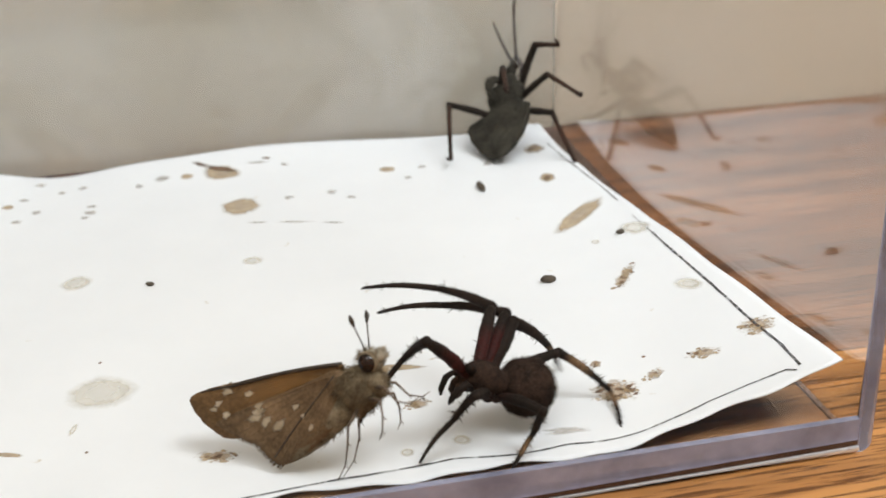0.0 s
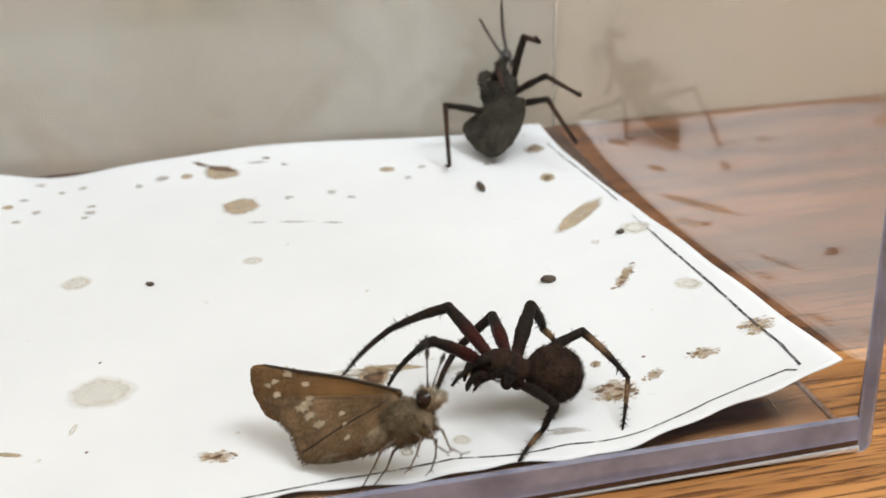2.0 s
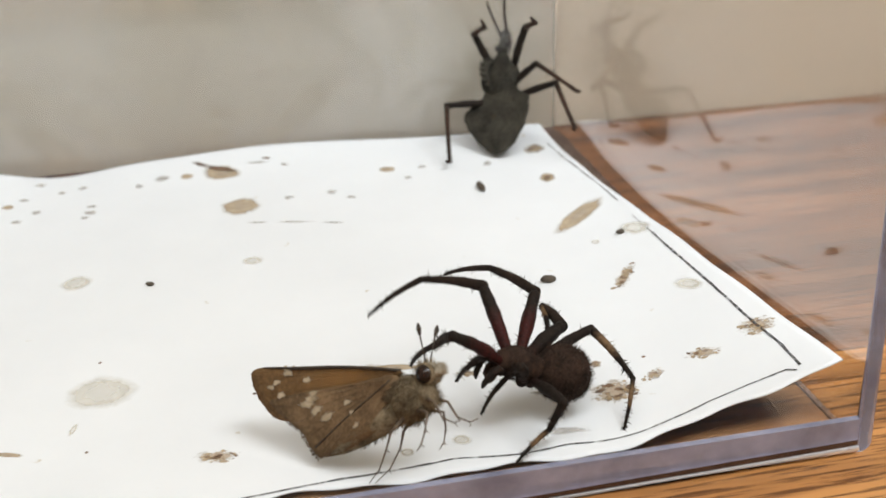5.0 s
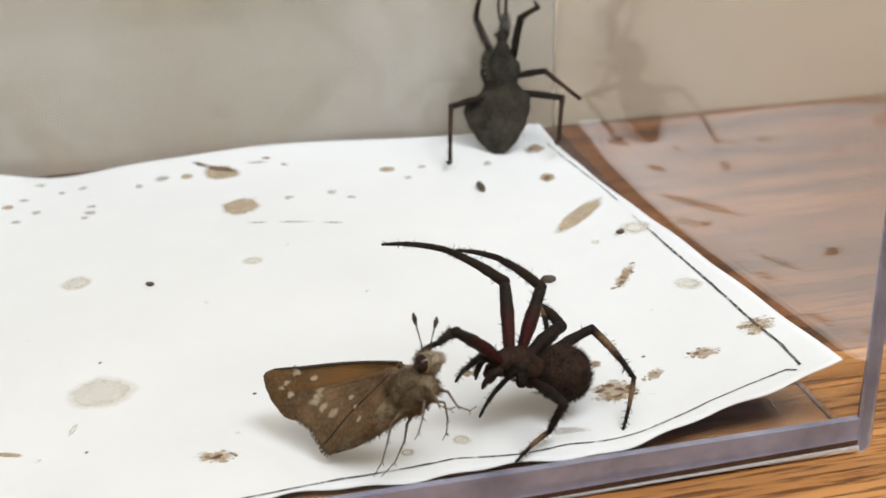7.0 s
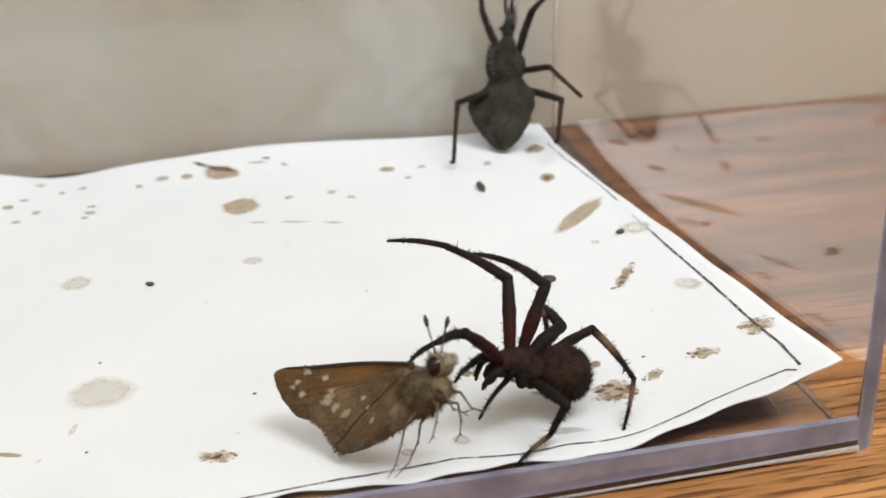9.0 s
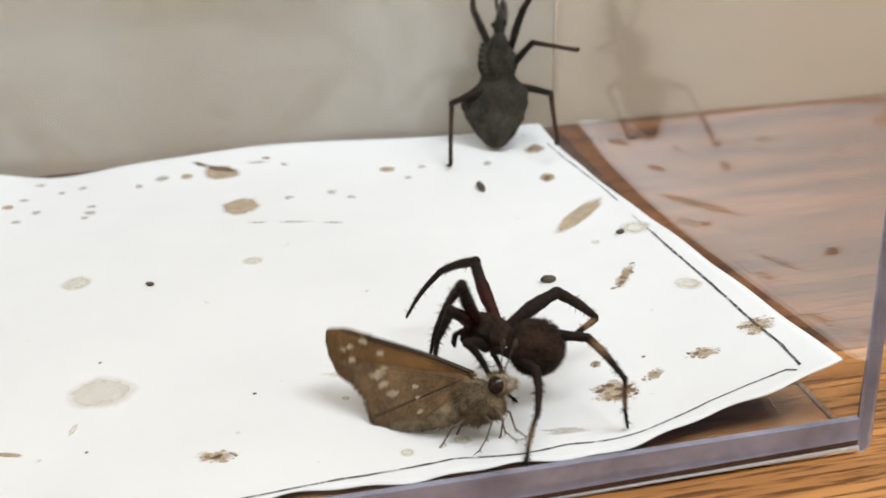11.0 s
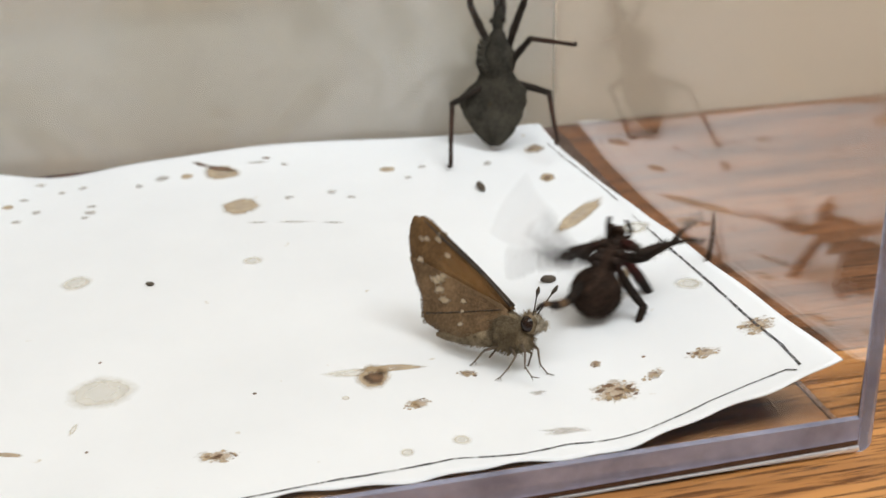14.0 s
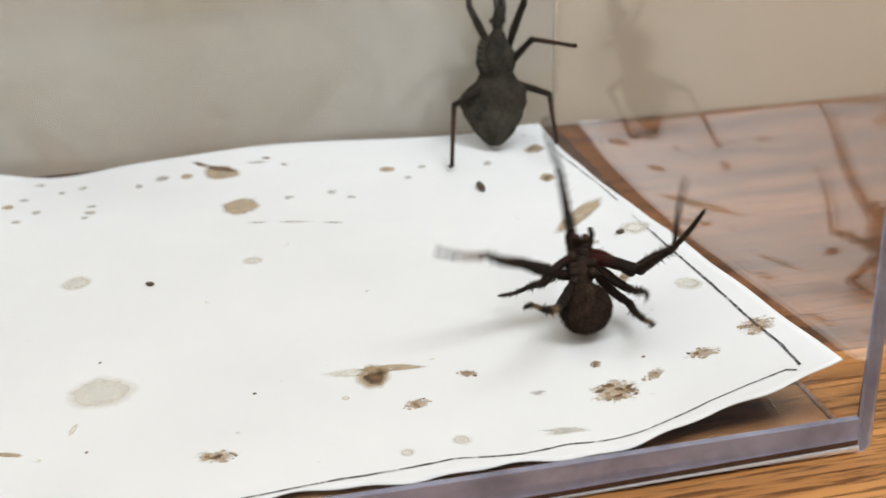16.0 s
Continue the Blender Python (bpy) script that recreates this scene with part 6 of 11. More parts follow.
    walk(SPIDER_PARTS["L1"][0], [(0, at(4.30, 0.40, 0.40, -0.0, -24.1, 1.7)), (0.125, at(4.30, 0.40, 0.40, -1.4, -24.6, 5.2)), (0.25, at(4.30, 0.40, 0.40, -2.9, -25.0, 8.8)), (0.375, at(4.30, 0.40, 0.40, -4.4, -25.4, 12.3)), (0.5, at(4.30, 0.40, 0.40, -5.9, -25.6, 15.9)), (1, at(4.30, 0.40, 0.40, -5.0, -18.5, 13.7)), (1.5, at(4.30, 0.40, 0.40, -1.9, -11.0, 4.1)), (2, at(4.30, 0.40, 0.40, -3.7, -21.8, 13.2)), (2.5, at(4.30, 0.40, 0.40, -0.4, -11.3, 4.3)), (3, at(4.30, 0.40, 0.40, -1.0, -9.8, 7.5)), (3.5, at(4.30, 0.40, 0.40, 0.5, -12.6, -1.5)), (4, at(4.30, 0.40, 0.40, -0.1, -12.5, 1.4)), (6.3, at(4.30, 0.40, 0.40, -1.0, -21.9, 5.3)), (8, at(4.30, 0.40, 0.40, -0.6, -21.1, 4.4)), (9.2, at(4.30, 0.40, 0.40, -5.2, -28.0, 17.0)), (9.725, at(4.30, 0.40, 0.40, -9.7, -32.6, 26.8)), (10.25, at(4.30, 0.40, 0.40, -22.8, -39.6, 51.8)), (10.775, at(4.30, 0.40, 0.40, -39.0, -40.4, 79.7)), (11.3, at(4.30, 0.40, 0.40, -46.5, -38.6, 92.0)), (11.4, at(4.30, 0.40, 0.40, -30.8, -37.7, 69.0)), (11.5, at(4.30, 0.40, 0.40, -17.0, -32.5, 47.8)), (11.75, at(4.30, 0.40, 0.40, -7.8, -32.4, 31.3)), (12, at(4.30, 0.40, 0.40, 0.9, -30.1, 15.3)), (12.075, at(4.30, 0.40, 0.40, -1.5, -19.4, 20.1)), (12.15, at(4.30, 0.40, 0.40, -3.0, -8.6, 24.3)), (12.225, at(4.30, 0.40, 0.40, -3.6, 2.2, 28.3)), (12.3, at(4.30, 0.40, 0.40, -3.5, 13.0, 32.3)), (12.4, at(4.30, 0.40, 0.40, -7.0, 22.4, 16.5)), (12.5, at(4.30, 0.40, 0.40, -13.6, 30.0, -1.3)), (12.667, at(4.30, 0.40, 0.40, -9.8, 41.1, 6.6)), (12.833, at(4.30, 0.40, 0.40, -2.5, 51.3, 17.5)), (13, at(4.30, 0.40, 0.40, 10.6, 60.1, 34.2)), (13.1, at(4.30, 0.40, 0.40, 37.5, 54.9, 66.3)), (13.2, at(4.30, 0.40, 0.40, 53.6, 43.6, 87.8)), (13.275, at(4.30, 0.40, 0.40, 50.8, 40.5, 83.6)), (13.35, at(4.30, 0.40, 0.40, 48.3, 37.3, 79.7)), (13.425, at(4.30, 0.40, 0.40, 46.3, 33.9, 76.1)), (13.5, at(4.30, 0.40, 0.40, 44.6, 30.5, 72.8)), (13.571, at(4.30, 0.40, 0.40, 48.0, 33.3, 79.5)), (13.643, at(4.30, 0.40, 0.40, 51.9, 35.7, 86.5)), (13.714, at(4.30, 0.40, 0.40, 56.2, 37.7, 94.0)), (13.786, at(4.30, 0.40, 0.40, 61.0, 39.2, 101.8)), (13.857, at(4.30, 0.40, 0.40, 66.1, 40.1, 109.9)), (13.929, at(4.30, 0.40, 0.40, 71.3, 40.5, 118.2)), (14, at(4.30, 0.40, 0.40, 76.6, 40.2, 126.4)), (14.1, at(4.30, 0.40, 0.40, 74.1, 35.1, 122.1)), (14.2, at(4.30, 0.40, 0.40, 72.2, 29.7, 118.3)), (14.3, at(4.30, 0.40, 0.40, 70.8, 24.3, 114.8)), (14.4, at(4.30, 0.40, 0.40, 69.8, 18.8, 111.7)), (14.467, at(4.30, 0.40, 0.40, 67.7, 14.0, 110.8)), (14.5, at(4.30, 0.40, 0.40, 69.2, 13.3, 108.7)), (14.533, at(4.30, 0.40, 0.40, 70.8, 12.7, 106.5)), (14.6, at(4.30, 0.40, 0.40, 69.6, 14.2, 110.6)), (14.625, at(4.30, 0.40, 0.40, 69.9, 14.8, 111.6)), (14.75, at(4.30, 0.40, 0.40, 70.7, 16.2, 114.5)), (14.875, at(4.30, 0.40, 0.40, 71.5, 17.6, 117.5)), (15, at(4.30, 0.40, 0.40, 72.5, 19.0, 120.5)), (15.083, at(4.30, 0.40, 0.40, 71.8, 20.9, 118.6)), (15.167, at(4.30, 0.40, 0.40, 71.1, 22.8, 116.7)), (15.25, at(4.30, 0.40, 0.40, 70.3, 24.6, 114.7)), (15.333, at(4.30, 0.40, 0.40, 69.4, 26.4, 112.7)), (15.417, at(4.30, 0.40, 0.40, 68.4, 28.2, 110.6)), (15.5, at(4.30, 0.40, 0.40, 67.3, 30.0, 108.4)), (15.571, at(4.30, 0.40, 0.40, 69.0, 29.4, 111.9)), (15.643, at(4.30, 0.40, 0.40, 70.6, 28.7, 115.3)), (15.714, at(4.30, 0.40, 0.40, 72.2, 28.0, 118.6)), (15.786, at(4.30, 0.40, 0.40, 73.6, 27.2, 121.9)), (15.857, at(4.30, 0.40, 0.40, 75.1, 26.3, 125.2)), (15.929, at(4.30, 0.40, 0.40, 76.4, 25.3, 128.4)), (16, at(4.30, 0.40, 0.40, 77.7, 24.3, 131.5))])
    walk(SPIDER_PARTS["L1"][1], [(0, at(10.32, 0.58, 3.09, 0.0, 39.0, -104.2)), (0.125, at(10.28, 0.95, 3.14, 1.3, 38.3, -102.1)), (0.25, at(10.21, 1.31, 3.19, 2.6, 37.6, -100.1)), (0.375, at(10.13, 1.67, 3.23, 3.8, 36.8, -98.0)), (0.5, at(10.02, 2.03, 3.25, 5.0, 36.0, -96.1)), (1, at(10.38, 1.88, 2.49, 5.4, 35.4, -95.4)), (1.5, at(10.76, 0.86, 1.66, 1.7, 35.8, -101.7)), (2, at(10.27, 1.80, 2.85, 12.0, 37.8, -83.9)), (2.5, at(10.75, 0.89, 1.69, 4.9, 36.6, -95.3)), (3, at(10.75, 1.24, 1.53, 5.2, 35.0, -94.8)), (3.5, at(10.74, 0.23, 1.84, 4.1, 44.1, -96.8)), (4, at(10.74, 0.56, 1.83, 4.2, 39.9, -96.6)), (6.3, at(10.40, 0.97, 2.87, 0.3, 33.9, -102.7)), (8, at(10.44, 0.87, 2.78, 2.0, 33.8, -99.6)), (9.2, at(9.87, 2.10, 3.50, 8.2, 34.6, -88.5)), (9.725, at(9.26, 2.91, 3.96, 10.7, 39.6, -84.1)), (10.25, at(7.44, 4.40, 4.61, 18.9, 49.7, -71.6)), (10.775, at(5.20, 5.34, 4.68, 33.0, 57.8, -53.4)), (11.3, at(4.12, 5.55, 4.52, 42.1, 60.4, -42.6)), (11.4, at(6.17, 5.28, 4.43, 11.3, 57.2, -76.8)), (11.5, at(8.04, 4.52, 3.95, -9.1, 47.0, -100.8)), (11.75, at(9.06, 3.30, 3.93, -22.5, 53.2, -119.1)), (12, at(9.81, 1.91, 3.71, -40.0, 55.8, -141.5)), (12.075, at(10.14, 2.54, 2.60, -56.1, 30.7, -162.3)), (12.15, at(10.25, 3.09, 1.39, -60.8, 3.8, -173.8)), (12.225, at(10.11, 3.53, 0.15, -60.0, -23.3, 175.5)), (12.3, at(9.73, 3.84, -1.09, -50.8, -49.2, 158.9)), (12.4, at(10.15, 2.14, -2.11, 78.4, -83.2, 19.3)), (12.5, at(10.01, 0.27, -2.90, 102.3, -38.2, -13.3)), (12.667, at(9.24, 0.97, -3.93, 91.1, -43.6, 3.1)), (12.833, at(8.23, 1.64, -4.75, 77.3, -46.4, 21.8)), (13, at(7.03, 2.25, -5.32, 62.8, -45.8, 41.2)), (13.1, at(5.83, 3.88, -5.00, 77.3, -42.8, 19.3)), (13.2, at(4.48, 5.17, -4.15, 88.3, -36.2, 0.4)), (13.275, at(4.86, 5.38, -3.89, 95.3, -26.8, -14.8)), (13.35, at(5.24, 5.56, -3.60, 98.9, -16.0, -27.5)), (13.425, at(5.62, 5.71, -3.29, 99.8, -4.5, -38.9)), (13.5, at(5.98, 5.83, -2.95, 98.5, 7.1, -49.9)), (13.571, at(5.31, 5.82, -3.22, 98.4, -0.9, -40.9)), (13.643, at(4.62, 5.75, -3.45, 97.1, -8.8, -31.9)), (13.714, at(3.94, 5.61, -3.63, 94.4, -16.6, -22.5)), (13.786, at(3.25, 5.41, -3.77, 90.3, -23.8, -12.4)), (13.857, at(2.58, 5.15, -3.85, 84.5, -30.4, -1.1)), (13.929, at(1.93, 4.83, -3.88, 76.9, -35.8, 11.7)), (14, at(1.31, 4.45, -3.86, 67.5, -39.7, 26.0)), (14.1, at(1.43, 4.98, -3.39, 63.0, -26.6, 35.9)), (14.2, at(1.59, 5.45, -2.87, 61.4, -12.9, 43.6)), (14.3, at(1.77, 5.86, -2.32, 61.7, 1.0, 50.6)), (14.4, at(1.99, 6.20, -1.73, 63.6, 14.8, 57.6)), (14.467, at(2.02, 6.38, -1.20, 65.8, 28.0, 67.2)), (14.5, at(2.24, 6.48, -1.12, 67.6, 28.5, 65.5)), (14.533, at(2.47, 6.57, -1.05, 69.4, 29.1, 63.8)), (14.6, at(2.05, 6.39, -1.23, 66.5, 21.5, 62.0)), (14.625, at(1.95, 6.33, -1.29, 66.2, 17.5, 60.2)), (14.75, at(1.67, 6.16, -1.45, 65.8, 6.5, 55.6)), (14.875, at(1.39, 5.98, -1.60, 66.4, -4.6, 51.1)), (15, at(1.13, 5.78, -1.75, 67.8, -15.6, 46.5)), (15.083, at(1.34, 5.81, -1.95, 72.1, -23.3, 34.7)), (15.167, at(1.56, 5.84, -2.15, 78.4, -29.9, 21.6)), (15.25, at(1.79, 5.85, -2.35, 86.8, -35.0, 6.9)), (15.333, at(2.02, 5.85, -2.54, 97.0, -38.2, -9.5)), (15.417, at(2.25, 5.84, -2.72, 108.2, -39.0, -26.7)), (15.5, at(2.49, 5.82, -2.90, 119.1, -37.2, -43.7)), (15.571, at(2.16, 5.74, -2.84, 108.2, -37.0, -24.3)), (15.643, at(1.83, 5.63, -2.77, 98.3, -33.7, -5.9)), (15.714, at(1.51, 5.52, -2.70, 90.5, -27.9, 10.7)), (15.786, at(1.19, 5.38, -2.61, 85.3, -20.3, 25.5)), (15.857, at(0.89, 5.24, -2.52, 82.5, -11.7, 38.7)), (15.929, at(0.60, 5.08, -2.42, 81.9, -2.5, 51.1)), (16, at(0.31, 4.90, -2.31, 83.2, 6.9, 63.4))])
    walk(SPIDER_PARTS["L1"][2], [(0, at(9.26, -3.64, -0.44, 28.0, 65.2, 25.8)), (0.125, at(9.36, -3.35, -0.33, -3.6, 72.6, -8.5)), (0.25, at(9.44, -3.06, -0.23, -46.4, 70.6, -53.9)), (0.375, at(9.50, -2.77, -0.13, -70.0, 61.1, -80.1)), (0.5, at(9.54, -2.47, -0.04, -80.1, 49.0, -92.9)), (1, at(9.96, -2.67, -0.75, -73.0, 55.9, -84.3)), (1.5, at(9.84, -3.59, -1.61, -79.7, 54.6, -92.6)), (2, at(10.74, -2.60, -0.59, -59.3, 60.0, -69.4)), (2.5, at(10.34, -3.59, -1.65, -74.4, 53.9, -88.1)), (3, at(10.36, -3.33, -1.68, -72.9, 49.6, -86.1)), (3.5, at(10.27, -3.76, -2.06, -74.9, 46.7, -88.8)), (4, at(10.25, -3.71, -1.76, -81.8, 45.6, -98.4)), (6.3, at(9.38, -3.57, -0.26, -83.9, 36.2, -101.9)), (8, at(9.66, -3.72, -0.34, -77.8, 45.5, -93.2)), (9.2, at(10.00, -2.50, 0.31, -78.2, 43.9, -93.9)), (9.725, at(9.71, -1.38, 0.39, -75.9, 46.8, -90.6)), (10.25, at(8.59, 0.96, 0.33, -69.2, 52.7, -82.2)), (10.775, at(6.98, 2.95, -0.06, -60.0, 57.9, -71.3)), (11.3, at(6.15, 3.68, -0.35, -54.8, 59.9, -65.3)), (11.4, at(6.86, 2.33, -0.28, -88.8, 59.1, -105.6)), (11.5, at(7.32, 0.77, -0.15, -111.4, 48.3, -134.9)), (11.75, at(7.43, 0.37, -0.55, -120.0, 45.3, -146.6)), (12, at(7.34, -0.05, -0.92, -127.2, 41.3, -156.9)), (12.075, at(5.56, 1.07, -0.27, -127.2, 22.3, -160.0)), (12.15, at(4.69, 2.48, 1.02, -126.1, 3.3, -162.2)), (12.225, at(4.98, 3.93, 2.36, -124.2, -15.7, -164.4)), (12.3, at(6.32, 5.15, 3.15, -121.5, -34.7, -167.0)), (12.4, at(10.77, 2.36, 3.45, -156.1, -68.2, -122.8)), (12.5, at(14.29, -0.74, 0.56, 119.2, -54.9, -29.5)), (12.667, at(13.29, 1.19, -0.07, 100.6, -59.5, -7.5)), (12.833, at(11.82, 3.07, -0.70, 78.8, -59.6, 17.7)), (13, at(9.96, 4.82, -1.30, 59.9, -55.2, 40.0)), (13.1, at(9.70, 5.23, -1.19, 100.0, -50.4, -12.3)), (13.2, at(9.00, 5.21, -0.85, 117.8, -29.7, -43.6)), (13.275, at(9.70, 4.11, -1.37, 124.1, -20.4, -58.7)), (13.35, at(10.02, 3.08, -2.06, 127.5, -9.9, -72.0)), (13.425, at(9.96, 2.21, -2.85, 128.3, 1.1, -84.4)), (13.5, at(9.56, 1.58, -3.64, 126.7, 12.0, -96.9)), (13.571, at(9.54, 2.16, -3.14, 129.1, 4.3, -82.7)), (13.643, at(9.32, 2.83, -2.59, 129.6, -3.6, -68.8)), (13.714, at(8.89, 3.56, -2.04, 128.1, -11.4, -54.7)), (13.786, at(8.26, 4.31, -1.50, 124.6, -18.4, -39.8)), (13.857, at(7.41, 5.06, -1.02, 119.2, -24.2, -23.8)), (13.929, at(6.38, 5.75, -0.61, 112.0, -28.1, -6.5)), (14, at(5.18, 6.34, -0.28, 103.5, -29.8, 11.7)), (14.1, at(5.49, 7.91, -0.88, 104.8, -39.9, 9.5)), (14.2, at(5.54, 9.21, -1.62, 106.9, -49.9, 6.4)), (14.3, at(5.33, 10.18, -2.41, 110.6, -59.8, 1.8)), (14.4, at(4.89, 10.77, -3.17, 118.3, -69.4, -6.7)), (14.467, at(3.94, 10.94, -3.82, 141.6, -79.4, -28.4)), (14.5, at(4.28, 10.96, -3.79, 138.3, -77.9, -27.6)), (14.533, at(4.62, 10.96, -3.77, 135.4, -76.4, -27.3)), (14.6, at(4.49, 10.97, -3.27, 111.2, -73.8, 0.7)), (14.625, at(4.60, 10.97, -2.97, 102.2, -70.4, 10.3)), (14.75, at(4.81, 10.75, -2.08, 89.4, -59.6, 24.9)), (14.875, at(4.90, 10.32, -1.15, 84.0, -47.9, 32.2)), (15, at(4.84, 9.69, -0.24, 81.4, -36.0, 36.8)), (15.083, at(5.57, 8.74, 0.26, 86.4, -44.2, 29.6)), (15.167, at(6.08, 7.62, 0.64, 93.8, -51.7, 20.3)), (15.25, at(6.34, 6.40, 0.87, 104.7, -58.3, 7.5)), (15.333, at(6.36, 5.13, 0.93, 120.5, -63.1, -10.1)), (15.417, at(6.14, 3.89, 0.80, 140.8, -65.0, -32.2)), (15.5, at(5.72, 2.75, 0.49, 161.5, -63.4, -54.6)), (15.571, at(6.23, 3.89, 0.53, 142.5, -53.7, -32.9)), (15.643, at(6.47, 5.16, 0.33, 132.6, -41.7, -20.2)), (15.714, at(6.37, 6.44, -0.08, 127.2, -28.7, -11.6)), (15.786, at(5.94, 7.64, -0.67, 124.4, -15.2, -5.0)), (15.857, at(5.17, 8.67, -1.39, 123.2, -1.6, 0.8)), (15.929, at(4.11, 9.43, -2.18, 123.3, 12.0, 6.6)), (16, at(2.80, 9.88, -2.98, 125.1, 25.5, 12.9))])
    walk(SPIDER_PARTS["R3"][0], [(0, at(3.00, -1.20, -0.60, 0.0, -34.8, 48.0)), (0.25, at(3.00, -1.20, -0.60, -1.1, -35.4, 49.8)), (0.5, at(3.00, -1.20, -0.60, -2.2, -35.9, 51.7)), (1, at(3.00, -1.20, -0.60, -2.2, -31.9, 51.9)), (1.5, at(3.00, -1.20, -0.60, -2.1, -31.5, 51.6)), (2, at(3.00, -1.20, -0.60, -2.0, -31.1, 51.4)), (3, at(3.00, -1.20, -0.60, 4.3, -25.9, 39.2)), (4, at(3.00, -1.20, -0.60, 9.2, -19.8, 28.0)), (9.2, at(3.00, -1.20, -0.60, 9.8, -21.7, 26.0)), (9.66, at(3.00, -1.20, -0.60, 6.8, -24.6, 34.0)), (10.12, at(3.00, -1.20, -0.60, -1.8, -29.5, 54.2)), (10.58, at(3.00, -1.20, -0.60, -14.1, -31.1, 80.0)), (11.04, at(3.00, -1.20, -0.60, -24.2, -28.4, 101.3)), (11.5, at(3.00, -1.20, -0.60, -28.0, -26.4, 109.8)), (11.6, at(3.00, -1.20, -0.60, -24.6, -20.3, 102.0)), (11.7, at(3.00, -1.20, -0.60, -22.2, -13.9, 94.8)), (11.8, at(3.00, -1.20, -0.60, -20.6, -7.4, 88.0)), (11.9, at(3.00, -1.20, -0.60, -19.9, -0.7, 81.4)), (12, at(3.00, -1.20, -0.60, -19.9, 6.0, 74.8)), (12.071, at(3.00, -1.20, -0.60, -18.0, 0.3, 89.5)), (12.143, at(3.00, -1.20, -0.60, -17.6, -5.4, 104.1)), (12.214, at(3.00, -1.20, -0.60, -18.6, -10.7, 119.0)), (12.286, at(3.00, -1.20, -0.60, -21.1, -15.3, 134.3)), (12.357, at(3.00, -1.20, -0.60, -24.8, -18.8, 150.3)), (12.429, at(3.00, -1.20, -0.60, -29.4, -20.9, 166.8)), (12.5, at(3.00, -1.20, -0.60, -34.5, -21.4, -176.4)), (12.6, at(3.00, -1.20, -0.60, -38.4, -31.8, -167.6)), (12.7, at(3.00, -1.20, -0.60, -45.0, -41.5, -156.6)), (12.8, at(3.00, -1.20, -0.60, -55.5, -49.7, -142.0)), (12.9, at(3.00, -1.20, -0.60, -70.9, -55.5, -122.6)), (13, at(3.00, -1.20, -0.60, -90.5, -57.4, -99.1)), (13.083, at(3.00, -1.20, -0.60, -83.1, -51.9, -108.6)), (13.167, at(3.00, -1.20, -0.60, -77.9, -45.7, -115.8)), (13.25, at(3.00, -1.20, -0.60, -74.2, -39.3, -121.6)), (13.333, at(3.00, -1.20, -0.60, -71.7, -32.6, -126.4)), (13.417, at(3.00, -1.20, -0.60, -70.0, -25.7, -130.5)), (13.5, at(3.00, -1.20, -0.60, -68.8, -18.7, -134.1)), (13.75, at(3.00, -1.20, -0.60, -68.6, -9.1, -136.6)), (13.9, at(3.00, -1.20, -0.60, -68.7, -3.3, -137.9)), (13.967, at(3.00, -1.20, -0.60, -68.7, 6.1, -130.6)), (14, at(3.00, -1.20, -0.60, -68.9, 0.6, -139.0)), (14.033, at(3.00, -1.20, -0.60, -68.3, -4.9, -147.4)), (14.1, at(3.00, -1.20, -0.60, -69.1, 3.9, -139.8)), (14.25, at(3.00, -1.20, -0.60, -69.5, 10.2, -141.3)), (14.5, at(3.00, -1.20, -0.60, -70.5, 19.8, -143.8)), (14.667, at(3.00, -1.20, -0.60, -70.2, 7.7, -139.7)), (14.833, at(3.00, -1.20, -0.60, -70.8, -4.4, -135.7)), (15, at(3.00, -1.20, -0.60, -72.2, -16.5, -131.7)), (15.25, at(3.00, -1.20, -0.60, -72.5, -7.9, -131.3)), (15.5, at(3.00, -1.20, -0.60, -72.7, 0.6, -131.0)), (15.625, at(3.00, -1.20, -0.60, -72.7, 0.7, -131.0)), (15.75, at(3.00, -1.20, -0.60, -72.7, 0.7, -131.1)), (15.875, at(3.00, -1.20, -0.60, -72.7, 0.7, -131.1)), (16, at(3.00, -1.20, -0.60, -72.7, 0.7, -131.2))])
